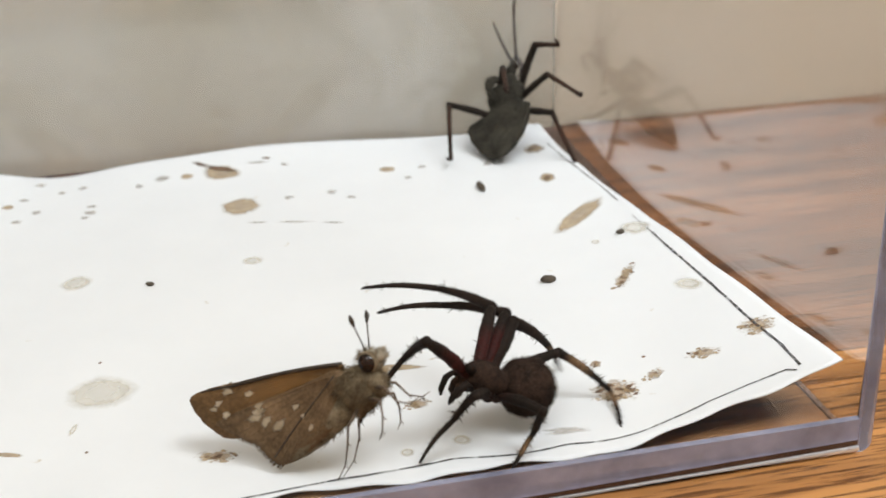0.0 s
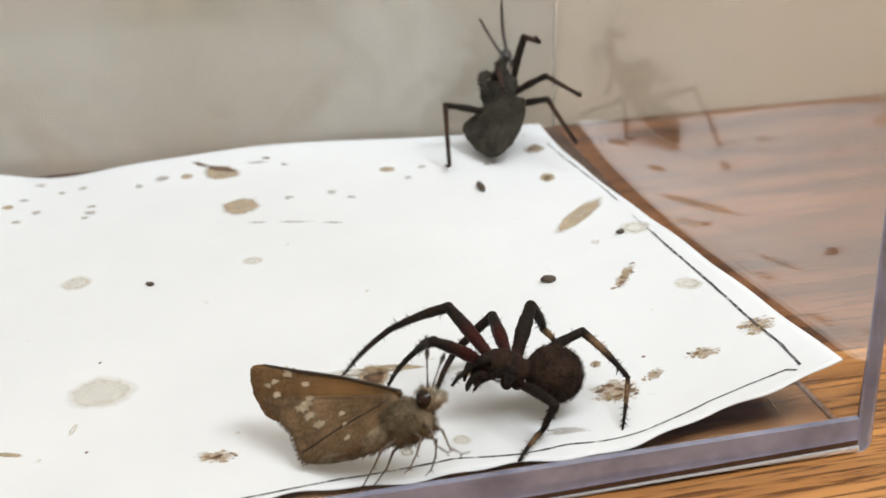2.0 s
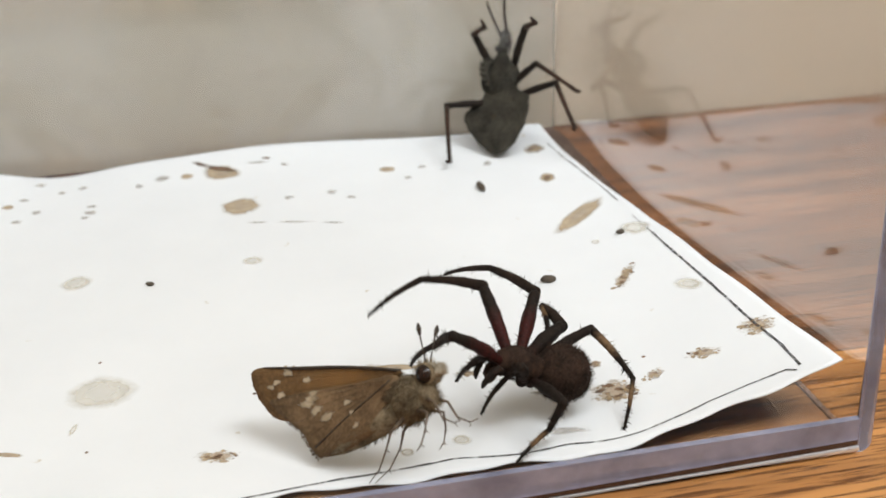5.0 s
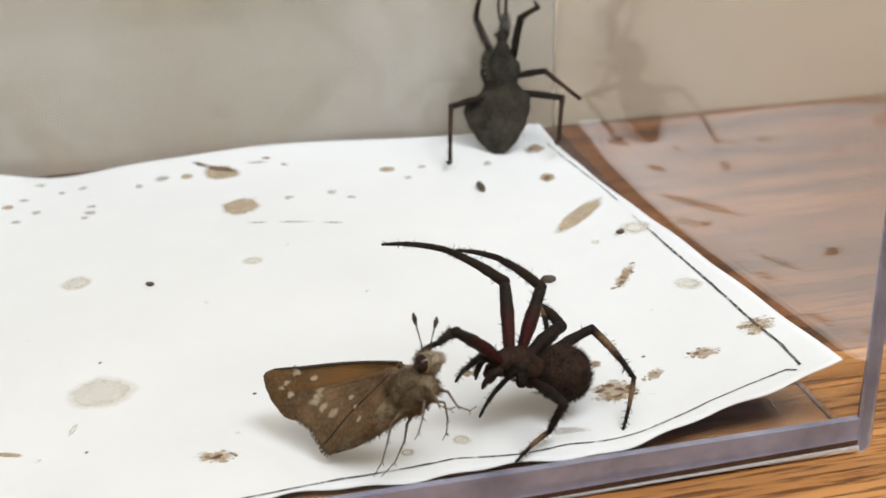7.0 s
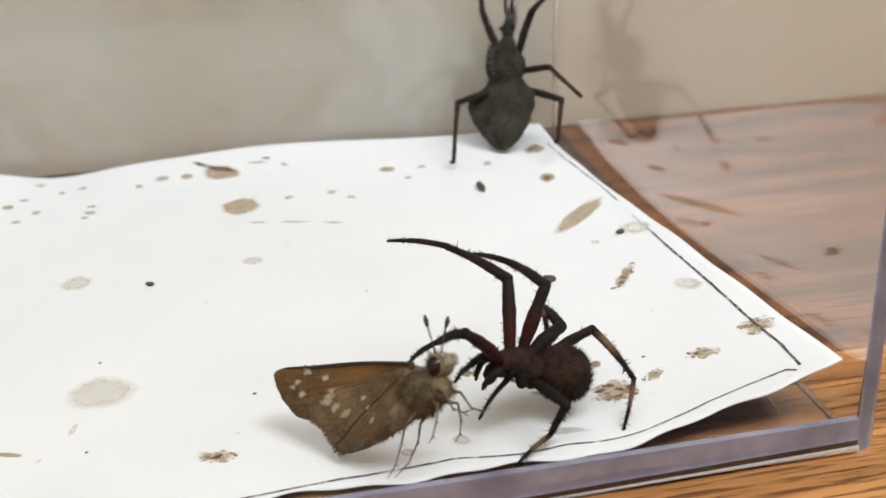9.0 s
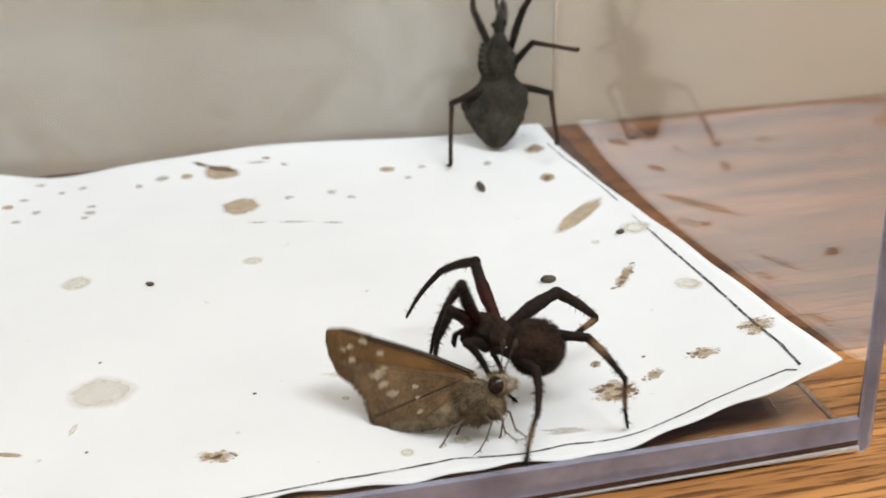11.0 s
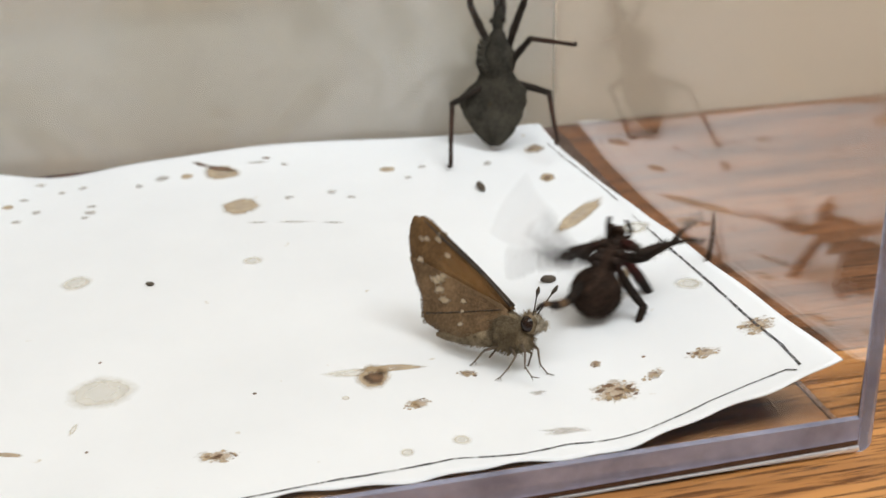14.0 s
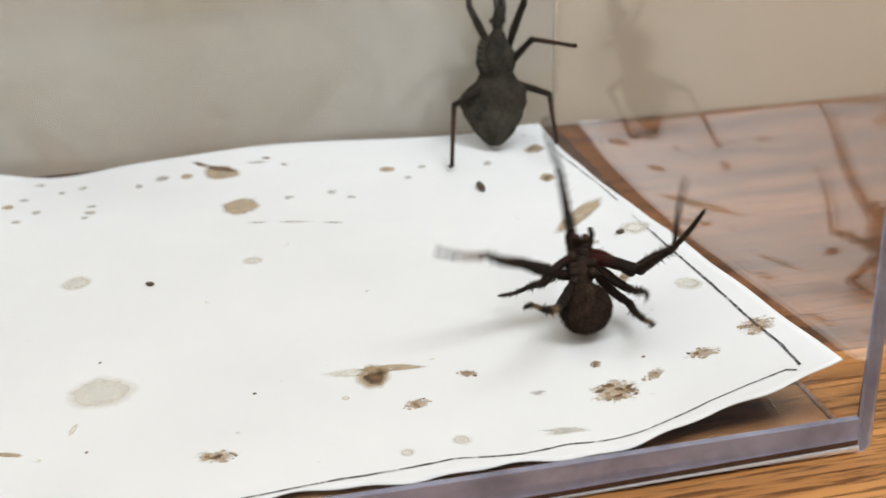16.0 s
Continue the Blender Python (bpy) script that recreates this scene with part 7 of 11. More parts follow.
    walk(SPIDER_PARTS["R3"][1], [(0, at(5.31, 1.36, 1.79, -0.0, 37.7, -117.7)), (0.25, at(5.21, 1.42, 1.83, 6.9, 42.0, -106.4)), (0.5, at(5.11, 1.47, 1.87, 15.3, 45.0, -93.8)), (1, at(5.20, 1.61, 1.62, 19.9, 46.4, -87.1)), (1.5, at(5.22, 1.61, 1.59, 23.4, 47.2, -82.3)), (2, at(5.24, 1.61, 1.57, 27.0, 47.9, -77.4)), (3, at(5.93, 1.19, 1.24, 18.5, 45.0, -88.7)), (4, at(6.49, 0.66, 0.82, 11.3, 41.1, -98.7)), (9.2, at(6.51, 0.51, 0.95, 12.6, 41.7, -96.7)), (9.66, at(6.17, 0.93, 1.15, 12.0, 43.4, -97.7)), (10.12, at(5.14, 1.77, 1.47, 10.3, 47.3, -100.2)), (10.58, at(3.63, 2.34, 1.57, 7.7, 51.9, -103.7)), (11.04, at(2.28, 2.42, 1.40, 4.9, 55.7, -107.2)), (11.5, at(1.72, 2.34, 1.26, 3.5, 57.3, -108.9)), (11.6, at(2.18, 2.65, 0.86, -15.7, 54.3, -131.8)), (11.7, at(2.66, 2.86, 0.41, -30.1, 47.8, -150.1)), (11.8, at(3.14, 2.96, -0.06, -39.7, 39.1, -163.7)), (11.9, at(3.63, 2.95, -0.55, -45.8, 29.1, -174.2)), (12, at(4.09, 2.83, -1.04, -49.4, 18.6, 177.3)), (12.071, at(3.04, 3.00, -0.62, -47.8, 16.5, -177.7)), (12.143, at(1.98, 2.86, -0.21, -46.4, 14.3, -172.8)), (12.214, at(1.00, 2.41, 0.18, -45.3, 12.0, -168.0)), (12.286, at(0.17, 1.70, 0.51, -44.3, 9.7, -163.2)), (12.357, at(-0.45, 0.77, 0.75, -43.6, 7.2, -158.6)), (12.429, at(-0.82, -0.30, 0.90, -43.0, 4.8, -154.0)), (12.5, at(-0.90, -1.44, 0.93, -42.7, 2.3, -149.4)), (12.6, at(-0.49, -1.97, 1.61, -41.8, 15.0, -140.8)), (12.7, at(0.11, -2.45, 2.18, -38.8, 27.4, -131.1)), (12.8, at(0.86, -2.87, 2.60, -32.6, 38.9, -119.0)), (12.9, at(1.72, -3.21, 2.86, -21.6, 48.7, -102.6)), (13, at(2.64, -3.44, 2.94, -4.1, 55.3, -80.0)), (13.083, at(2.17, -3.66, 2.70, -4.0, 48.2, -79.9)), (13.167, at(1.72, -3.84, 2.41, -3.9, 41.1, -79.8)), (13.25, at(1.30, -3.97, 2.06, -3.9, 34.0, -79.7)), (13.333, at(0.90, -4.05, 1.66, -3.9, 27.0, -79.6)), (13.417, at(0.54, -4.08, 1.22, -3.9, 19.9, -79.6)), (13.5, at(0.23, -4.05, 0.75, -3.9, 12.8, -79.5)), (13.75, at(-0.01, -4.05, 0.06, -6.1, 5.1, -89.4)), (13.9, at(-0.10, -4.01, -0.36, -6.8, 0.5, -96.0)), (13.967, at(0.28, -4.37, -1.04, -3.2, 1.4, -90.7)), (14, at(-0.17, -3.96, -0.64, -6.9, -2.7, -99.0)), (14.033, at(-0.52, -3.46, -0.24, -10.0, -7.3, -107.1)), (14.1, at(-0.21, -3.91, -0.88, -6.9, -5.4, -102.0)), (14.25, at(-0.23, -3.78, -1.34, -6.4, -10.4, -108.8)), (14.5, at(-0.19, -3.53, -2.03, -4.5, -17.9, -119.1)), (14.667, at(-0.17, -3.89, -1.17, -4.5, -15.3, -118.9)), (14.833, at(0.00, -4.12, -0.28, -4.6, -12.7, -118.7)), (15, at(0.32, -4.21, 0.59, -4.6, -10.2, -118.6)), (15.25, at(0.25, -4.32, -0.02, -5.2, -16.0, -115.2)), (15.5, at(0.25, -4.37, -0.65, -6.3, -21.7, -111.6)), (15.625, at(0.24, -4.37, -0.65, -8.8, -33.3, -105.2)), (15.75, at(0.24, -4.37, -0.65, -13.5, -44.6, -97.0)), (15.875, at(0.24, -4.36, -0.65, -22.3, -54.9, -85.0)), (16, at(0.23, -4.36, -0.65, -38.5, -63.3, -65.6))])
    walk(SPIDER_PARTS["R3"][2], [(0, at(3.80, -1.51, -0.71, 0.0, 24.5, -120.7)), (0.25, at(4.35, -1.51, -0.91, 2.6, 29.4, -114.5)), (0.5, at(4.92, -1.42, -1.04, 5.9, 34.0, -107.7)), (1, at(5.35, -1.22, -1.35, 6.5, 34.6, -106.6)), (1.5, at(5.59, -1.15, -1.42, 11.3, 40.1, -98.2)), (2, at(5.84, -1.07, -1.47, 17.7, 44.9, -88.3)), (3, at(6.00, -1.71, -1.66, 10.0, 43.4, -99.0)), (4, at(6.02, -2.40, -1.88, 3.1, 41.0, -109.0)), (9.2, at(6.15, -2.53, -1.77, 4.5, 42.8, -106.9)), (9.66, at(5.77, -2.02, -1.67, 4.0, 45.6, -107.6)), (10.12, at(4.65, -0.97, -1.55, 2.5, 52.4, -109.7)), (10.58, at(3.03, -0.11, -1.66, -0.3, 60.4, -113.2)), (11.04, at(1.59, 0.22, -1.99, -4.3, 67.0, -117.9)), (11.5, at(1.01, 0.24, -2.18, -6.9, 69.8, -120.7)), (11.6, at(0.58, 0.87, -2.47, -9.3, 61.2, -123.1)), (11.7, at(0.27, 1.49, -2.62, -10.6, 52.6, -124.4)), (11.8, at(0.09, 2.07, -2.65, -11.4, 44.0, -125.4)), (11.9, at(0.06, 2.59, -2.54, -12.0, 35.4, -126.0)), (12, at(0.21, 3.01, -2.34, -12.5, 26.8, -126.6)), (12.071, at(-0.89, 2.84, -1.79, -14.0, 27.0, -130.0)), (12.143, at(-1.96, 2.36, -1.22, -15.6, 27.2, -133.5)), (12.214, at(-2.92, 1.58, -0.68, -17.1, 27.2, -137.0)), (12.286, at(-3.70, 0.53, -0.18, -18.7, 27.2, -140.4)), (12.357, at(-4.24, -0.71, 0.24, -20.3, 27.1, -143.9)), (12.429, at(-4.49, -2.09, 0.56, -21.8, 26.9, -147.3)), (12.5, at(-4.43, -3.53, 0.77, -23.3, 26.6, -150.8)), (12.6, at(-3.55, -4.47, 0.55, -21.3, 35.9, -146.1)), (12.7, at(-2.28, -5.20, 0.30, -17.9, 45.0, -140.1)), (12.8, at(-0.69, -5.66, 0.03, -12.1, 53.7, -132.0)), (12.9, at(1.12, -5.84, -0.22, -2.3, 61.6, -119.8)), (13, at(3.05, -5.74, -0.43, 14.6, 67.7, -100.7)), (13.083, at(2.65, -6.35, -0.35, 18.4, 53.4, -97.1)), (13.167, at(2.27, -6.88, -0.29, 20.3, 39.0, -95.4)), (13.25, at(1.90, -7.31, -0.24, 21.6, 24.6, -94.3)), (13.333, at(1.56, -7.65, -0.20, 22.6, 10.2, -93.4)), (13.417, at(1.24, -7.87, -0.17, 23.4, -4.2, -92.6)), (13.5, at(0.96, -7.99, -0.16, 23.9, -18.6, -91.7)), (13.75, at(0.03, -8.13, -0.30, 25.1, -23.4, -95.2)), (13.9, at(-0.52, -8.07, -0.40, 26.1, -26.1, -97.6)), (13.967, at(0.23, -8.47, -1.14, 30.8, -24.1, -92.4)), (14, at(-0.81, -8.00, -0.45, 26.7, -28.2, -98.9)), (14.033, at(-1.72, -7.34, 0.28, 23.0, -32.7, -105.4)), (14.1, at(-1.07, -7.92, -0.49, 27.2, -30.0, -100.2)), (14.25, at(-1.53, -7.60, -0.60, 28.7, -32.8, -103.0)), (14.4, at(-1.94, -7.12, -0.72, 31.0, -35.5, -106.2)), (14.467, at(-2.08, -6.94, -0.77, 37.3, -36.3, -103.6)), (14.5, at(-2.08, -6.94, -0.77, 31.3, -37.2, -107.5)), (14.533, at(-2.08, -6.94, -0.77, 25.3, -38.5, -111.3)), (14.6, at(-2.08, -7.14, -0.44, 29.2, -39.3, -104.4)), (14.667, at(-2.08, -7.36, -0.08, 27.2, -40.9, -100.9)), (14.833, at(-1.92, -7.63, 0.63, 22.3, -44.1, -93.6)), (15, at(-1.61, -7.75, 1.32, 16.5, -46.8, -85.5)), (15.25, at(-1.42, -7.89, 1.11, 22.5, -41.1, -93.8)), (15.5, at(-1.15, -7.91, 0.87, 27.0, -34.8, -100.7)), (15.625, at(-0.66, -7.67, 1.60, 24.8, -38.6, -97.0)), (15.75, at(-0.12, -7.26, 2.23, 22.2, -42.3, -92.9)), (15.875, at(0.44, -6.71, 2.71, 19.1, -45.8, -88.3)), (16, at(0.99, -6.04, 3.01, 15.4, -49.1, -83.1))])
    walk(SPIDER_PARTS["L3"][0], [(0, at(2.20, 1.50, -0.60, 0.0, -10.7, 37.4)), (0.25, at(2.20, 1.50, -0.60, -0.2, -17.5, 38.7)), (0.5, at(2.20, 1.50, -0.60, -0.7, -24.4, 40.1)), (1, at(2.20, 1.50, -0.60, -1.9, -16.5, 43.1)), (1.25, at(2.20, 1.50, -0.60, -4.2, -23.7, 51.0)), (1.5, at(2.20, 1.50, -0.60, -7.7, -30.4, 59.8)), (1.667, at(2.20, 1.50, -0.60, -10.3, -35.4, 64.9)), (1.833, at(2.20, 1.50, -0.60, -13.7, -40.3, 70.7)), (2, at(2.20, 1.50, -0.60, -18.1, -44.7, 77.4)), (2.25, at(2.20, 1.50, -0.60, -12.0, -41.3, 68.9)), (2.5, at(2.20, 1.50, -0.60, -7.0, -37.3, 61.3)), (4, at(2.20, 1.50, -0.60, 0.6, -33.6, 48.9)), (6.6, at(2.20, 1.50, -0.60, 0.4, -35.0, 49.2)), (9.2, at(2.20, 1.50, -0.60, 0.3, -36.4, 49.5)), (9.66, at(2.20, 1.50, -0.60, -2.4, -36.2, 54.0)), (10.12, at(2.20, 1.50, -0.60, -8.7, -35.2, 64.7)), (10.58, at(2.20, 1.50, -0.60, -15.5, -32.8, 76.9)), (11.04, at(2.20, 1.50, -0.60, -20.5, -29.9, 86.5)), (11.5, at(2.20, 1.50, -0.60, -22.4, -28.5, 90.3)), (11.667, at(2.20, 1.50, -0.60, -21.8, -19.4, 88.4)), (11.833, at(2.20, 1.50, -0.60, -21.5, -10.3, 86.6)), (12, at(2.20, 1.50, -0.60, -21.5, -1.1, 85.0)), (12.1, at(2.20, 1.50, -0.60, -22.0, -12.4, 88.8)), (12.2, at(2.20, 1.50, -0.60, -23.3, -23.7, 92.9)), (12.3, at(2.20, 1.50, -0.60, -25.8, -34.8, 97.9)), (12.4, at(2.20, 1.50, -0.60, -30.1, -45.6, 104.4)), (12.5, at(2.20, 1.50, -0.60, -37.6, -56.0, 113.9)), (12.667, at(2.20, 1.50, -0.60, -47.8, -49.8, 126.7)), (12.833, at(2.20, 1.50, -0.60, -54.7, -42.6, 136.4)), (13, at(2.20, 1.50, -0.60, -59.4, -34.7, 143.9)), (13.071, at(2.20, 1.50, -0.60, -56.7, -23.9, 137.3)), (13.143, at(2.20, 1.50, -0.60, -55.5, -12.9, 131.6)), (13.214, at(2.20, 1.50, -0.60, -55.4, -1.8, 126.5)), (13.286, at(2.20, 1.50, -0.60, -56.3, 9.4, 121.4)), (13.357, at(2.20, 1.50, -0.60, -58.3, 20.4, 116.0)), (13.429, at(2.20, 1.50, -0.60, -61.6, 31.3, 109.7)), (13.5, at(2.20, 1.50, -0.60, -66.9, 41.8, 101.8)), (13.75, at(2.20, 1.50, -0.60, -66.4, 38.7, 102.8)), (14, at(2.20, 1.50, -0.60, -65.9, 35.7, 103.7)), (14.25, at(2.20, 1.50, -0.60, -65.5, 32.7, 104.5)), (14.5, at(2.20, 1.50, -0.60, -65.1, 29.6, 105.2)), (14.667, at(2.20, 1.50, -0.60, -60.8, 20.2, 116.4)), (14.833, at(2.20, 1.50, -0.60, -58.7, 10.1, 126.2)), (15, at(2.20, 1.50, -0.60, -58.4, -0.3, 135.5)), (15.167, at(2.20, 1.50, -0.60, -58.4, 1.2, 133.0)), (15.333, at(2.20, 1.50, -0.60, -58.5, 2.8, 130.5)), (15.5, at(2.20, 1.50, -0.60, -58.6, 4.3, 127.9)), (15.667, at(2.20, 1.50, -0.60, -58.4, 4.9, 130.9)), (15.833, at(2.20, 1.50, -0.60, -58.0, 5.6, 134.0)), (16, at(2.20, 1.50, -0.60, -57.7, 6.3, 137.0))])
    walk(SPIDER_PARTS["L3"][1], [(0, at(5.63, 4.13, 0.21, 0.0, 58.4, -99.4)), (0.25, at(5.47, 4.12, 0.73, 12.4, 62.3, -84.8)), (0.5, at(5.26, 4.08, 1.22, 27.8, 64.3, -67.2)), (1, at(5.28, 4.38, 0.65, 21.3, 72.1, -74.6)), (1.25, at(4.74, 4.63, 1.17, 5.5, 59.6, -91.3)), (1.5, at(4.11, 4.78, 1.63, -0.8, 46.2, -98.6)), (1.667, at(3.72, 4.75, 1.95, 5.6, 44.0, -89.7)), (1.833, at(3.31, 4.67, 2.24, 11.2, 41.1, -81.6)), (2, at(2.88, 4.55, 2.50, 16.0, 37.8, -74.2)), (2.25, at(3.39, 4.58, 2.30, 9.2, 37.6, -85.0)), (2.5, at(3.88, 4.57, 2.07, 2.7, 36.4, -95.6)), (4, at(4.61, 4.26, 1.83, -3.7, 36.9, -106.4)), (6.6, at(4.56, 4.23, 1.92, -4.6, 36.7, -107.9)), (9.2, at(4.50, 4.19, 2.01, -5.5, 36.5, -109.3)), (9.66, at(4.29, 4.37, 2.00, -6.8, 38.8, -111.6)), (10.12, at(3.74, 4.75, 1.94, -10.7, 44.3, -117.7)), (10.58, at(3.04, 5.10, 1.78, -17.0, 50.2, -126.6)), (11.04, at(2.43, 5.31, 1.60, -24.1, 54.6, -135.9)), (11.5, at(2.18, 5.37, 1.50, -27.7, 56.2, -140.3)), (11.667, at(2.32, 5.65, 0.86, -44.2, 53.8, -160.9)), (11.833, at(2.46, 5.82, 0.18, -57.2, 48.4, -178.2)), (12, at(2.59, 5.88, -0.52, -66.2, 41.0, 168.5)), (12.1, at(2.29, 5.80, 0.35, -68.4, 41.3, 165.0)), (12.2, at(1.99, 5.52, 1.17, -70.7, 41.4, 161.5)), (12.3, at(1.70, 5.08, 1.91, -73.0, 41.4, 158.0)), (12.4, at(1.44, 4.48, 2.55, -75.3, 41.3, 154.6)), (12.5, at(1.20, 3.75, 3.05, -77.5, 41.2, 151.1)), (12.667, at(0.50, 3.78, 2.76, -77.8, 42.9, 150.8)), (12.833, at(-0.15, 3.74, 2.38, -78.1, 44.7, 150.4)), (13, at(-0.73, 3.63, 1.90, -78.3, 46.5, 150.0)), (13.071, at(-0.75, 4.23, 1.18, -86.3, 54.1, 140.3)), (13.143, at(-0.65, 4.71, 0.38, -98.3, 60.6, 126.6)), (13.214, at(-0.42, 5.04, -0.46, -115.8, 65.1, 107.3)), (13.286, at(-0.06, 5.21, -1.31, -138.0, 66.4, 83.6)), (13.357, at(0.39, 5.21, -2.13, -159.1, 64.0, 60.8)), (13.429, at(0.93, 5.04, -2.88, -174.9, 58.7, 43.4)), (13.5, at(1.53, 4.71, -3.53, 174.6, 51.8, 31.1)), (13.75, at(1.44, 4.85, -3.35, -166.5, 51.7, 55.2)), (14, at(1.36, 4.97, -3.17, -150.1, 47.0, 76.9)), (14.25, at(1.27, 5.09, -2.98, -138.5, 39.0, 94.0)), (14.5, at(1.19, 5.19, -2.78, -131.1, 29.0, 107.2)), (14.667, at(0.36, 5.20, -2.12, -125.6, 34.1, 118.1)), (14.833, at(-0.36, 4.99, -1.37, -118.6, 38.2, 130.1)), (15, at(-0.94, 4.59, -0.58, -110.3, 40.9, 143.4)), (15.167, at(-0.80, 4.72, -0.70, -111.3, 41.9, 141.8)), (15.333, at(-0.65, 4.84, -0.81, -112.4, 42.9, 140.2)), (15.5, at(-0.50, 4.96, -0.93, -113.6, 43.9, 138.5)), (15.667, at(-0.67, 4.81, -0.98, -112.2, 49.1, 140.3)), (15.833, at(-0.84, 4.65, -1.03, -110.4, 54.3, 142.5)), (16, at(-1.00, 4.48, -1.08, -107.9, 59.5, 145.3))])
    walk(SPIDER_PARTS["L3"][2], [(0, at(5.28, 1.96, -3.36, -4.5, 70.9, -4.3)), (0.25, at(5.65, 2.18, -2.99, 28.9, 70.5, 31.2)), (0.5, at(5.97, 2.40, -2.57, 53.0, 64.4, 57.4)), (1, at(5.62, 3.13, -3.34, 61.1, 56.1, 66.7)), (1.25, at(4.69, 2.51, -2.45, 54.7, 71.4, 58.9)), (1.5, at(3.67, 1.91, -1.41, 6.1, 84.4, 9.0)), (1.667, at(3.73, 1.72, -0.96, -69.9, 74.9, -67.9)), (1.833, at(3.77, 1.54, -0.52, -80.3, 60.6, -79.1)), (2, at(3.79, 1.36, -0.07, -83.7, 45.9, -83.3)), (2.25, at(3.68, 1.27, -0.26, -84.4, 51.8, -84.2)), (2.5, at(3.55, 1.21, -0.42, -85.4, 57.7, -85.4)), (4, at(3.66, 1.04, -0.69, -81.6, 71.7, -81.2)), (6.6, at(3.53, 1.02, -0.59, -41.9, 76.2, -40.7)), (9.2, at(3.39, 1.01, -0.49, -0.9, 72.2, 1.1)), (9.66, at(3.08, 1.33, -0.64, -15.9, 77.8, -14.5)), (10.12, at(2.34, 2.09, -1.00, -102.8, 78.8, -103.6)), (10.58, at(1.44, 2.95, -1.45, -131.8, 61.8, -135.6)), (11.04, at(0.69, 3.61, -1.83, -136.6, 45.9, -142.8)), (11.5, at(0.38, 3.87, -1.99, -137.7, 39.1, -144.6)), (11.667, at(-0.03, 4.84, -2.53, -127.3, 41.6, -127.6)), (11.833, at(-0.33, 5.73, -2.96, -116.2, 41.5, -109.9)), (12, at(-0.52, 6.52, -3.27, -106.0, 38.7, -93.0)), (12.1, at(-0.76, 6.61, -2.42, -118.4, 46.6, -109.9)), (12.2, at(-1.00, 6.52, -1.61, -135.5, 51.4, -131.2)), (12.3, at(-1.22, 6.26, -0.87, -155.0, 51.7, -154.9)), (12.4, at(-1.41, 5.83, -0.23, -172.6, 47.4, -176.7)), (12.5, at(-1.57, 5.28, 0.28, 174.5, 39.8, 165.9)), (12.667, at(-2.18, 5.28, -0.10, -173.2, 45.7, -175.0)), (12.833, at(-2.74, 5.21, -0.58, -157.8, 47.9, -153.0)), (13, at(-3.23, 5.07, -1.14, -142.3, 45.8, -130.9)), (13.071, at(-2.65, 5.80, -2.22, -155.2, 58.3, -148.0)), (13.143, at(-1.88, 6.36, -3.28, 178.0, 66.5, -178.9)), (13.214, at(-0.94, 6.72, -4.27, 141.3, 65.5, 140.6)), (13.286, at(0.13, 6.88, -5.16, 117.5, 56.1, 112.8)), (13.357, at(1.29, 6.82, -5.91, 106.3, 43.2, 97.5)), (13.429, at(2.52, 6.54, -6.47, 101.2, 28.9, 87.8)), (13.5, at(3.75, 6.06, -6.83, 99.0, 14.2, 80.5)), (13.75, at(2.93, 6.98, -6.65, 101.5, 24.9, 86.6)), (14, at(2.01, 7.76, -6.24, 105.5, 35.3, 93.8)), (14.25, at(1.05, 8.34, -5.62, 111.9, 45.1, 103.2)), (14.5, at(0.11, 8.70, -4.81, 122.2, 53.9, 116.2)), (14.667, at(-1.27, 8.27, -4.47, 136.1, 59.3, 132.5)), (14.833, at(-2.49, 7.52, -3.97, 154.4, 62.0, 153.0)), (15, at(-3.48, 6.48, -3.33, 174.1, 61.3, 175.0)), (15.167, at(-3.25, 6.65, -3.50, -179.5, 48.0, -177.7)), (15.333, at(-3.01, 6.81, -3.67, -176.2, 34.4, -173.4)), (15.5, at(-2.77, 6.97, -3.84, -174.3, 20.7, -170.4)), (15.667, at(-2.79, 6.57, -4.15, -174.1, 34.6, -170.4)), (15.833, at(-2.78, 6.14, -4.44, -173.9, 48.6, -170.3)), (16, at(-2.75, 5.70, -4.70, -173.7, 62.5, -170.2))])
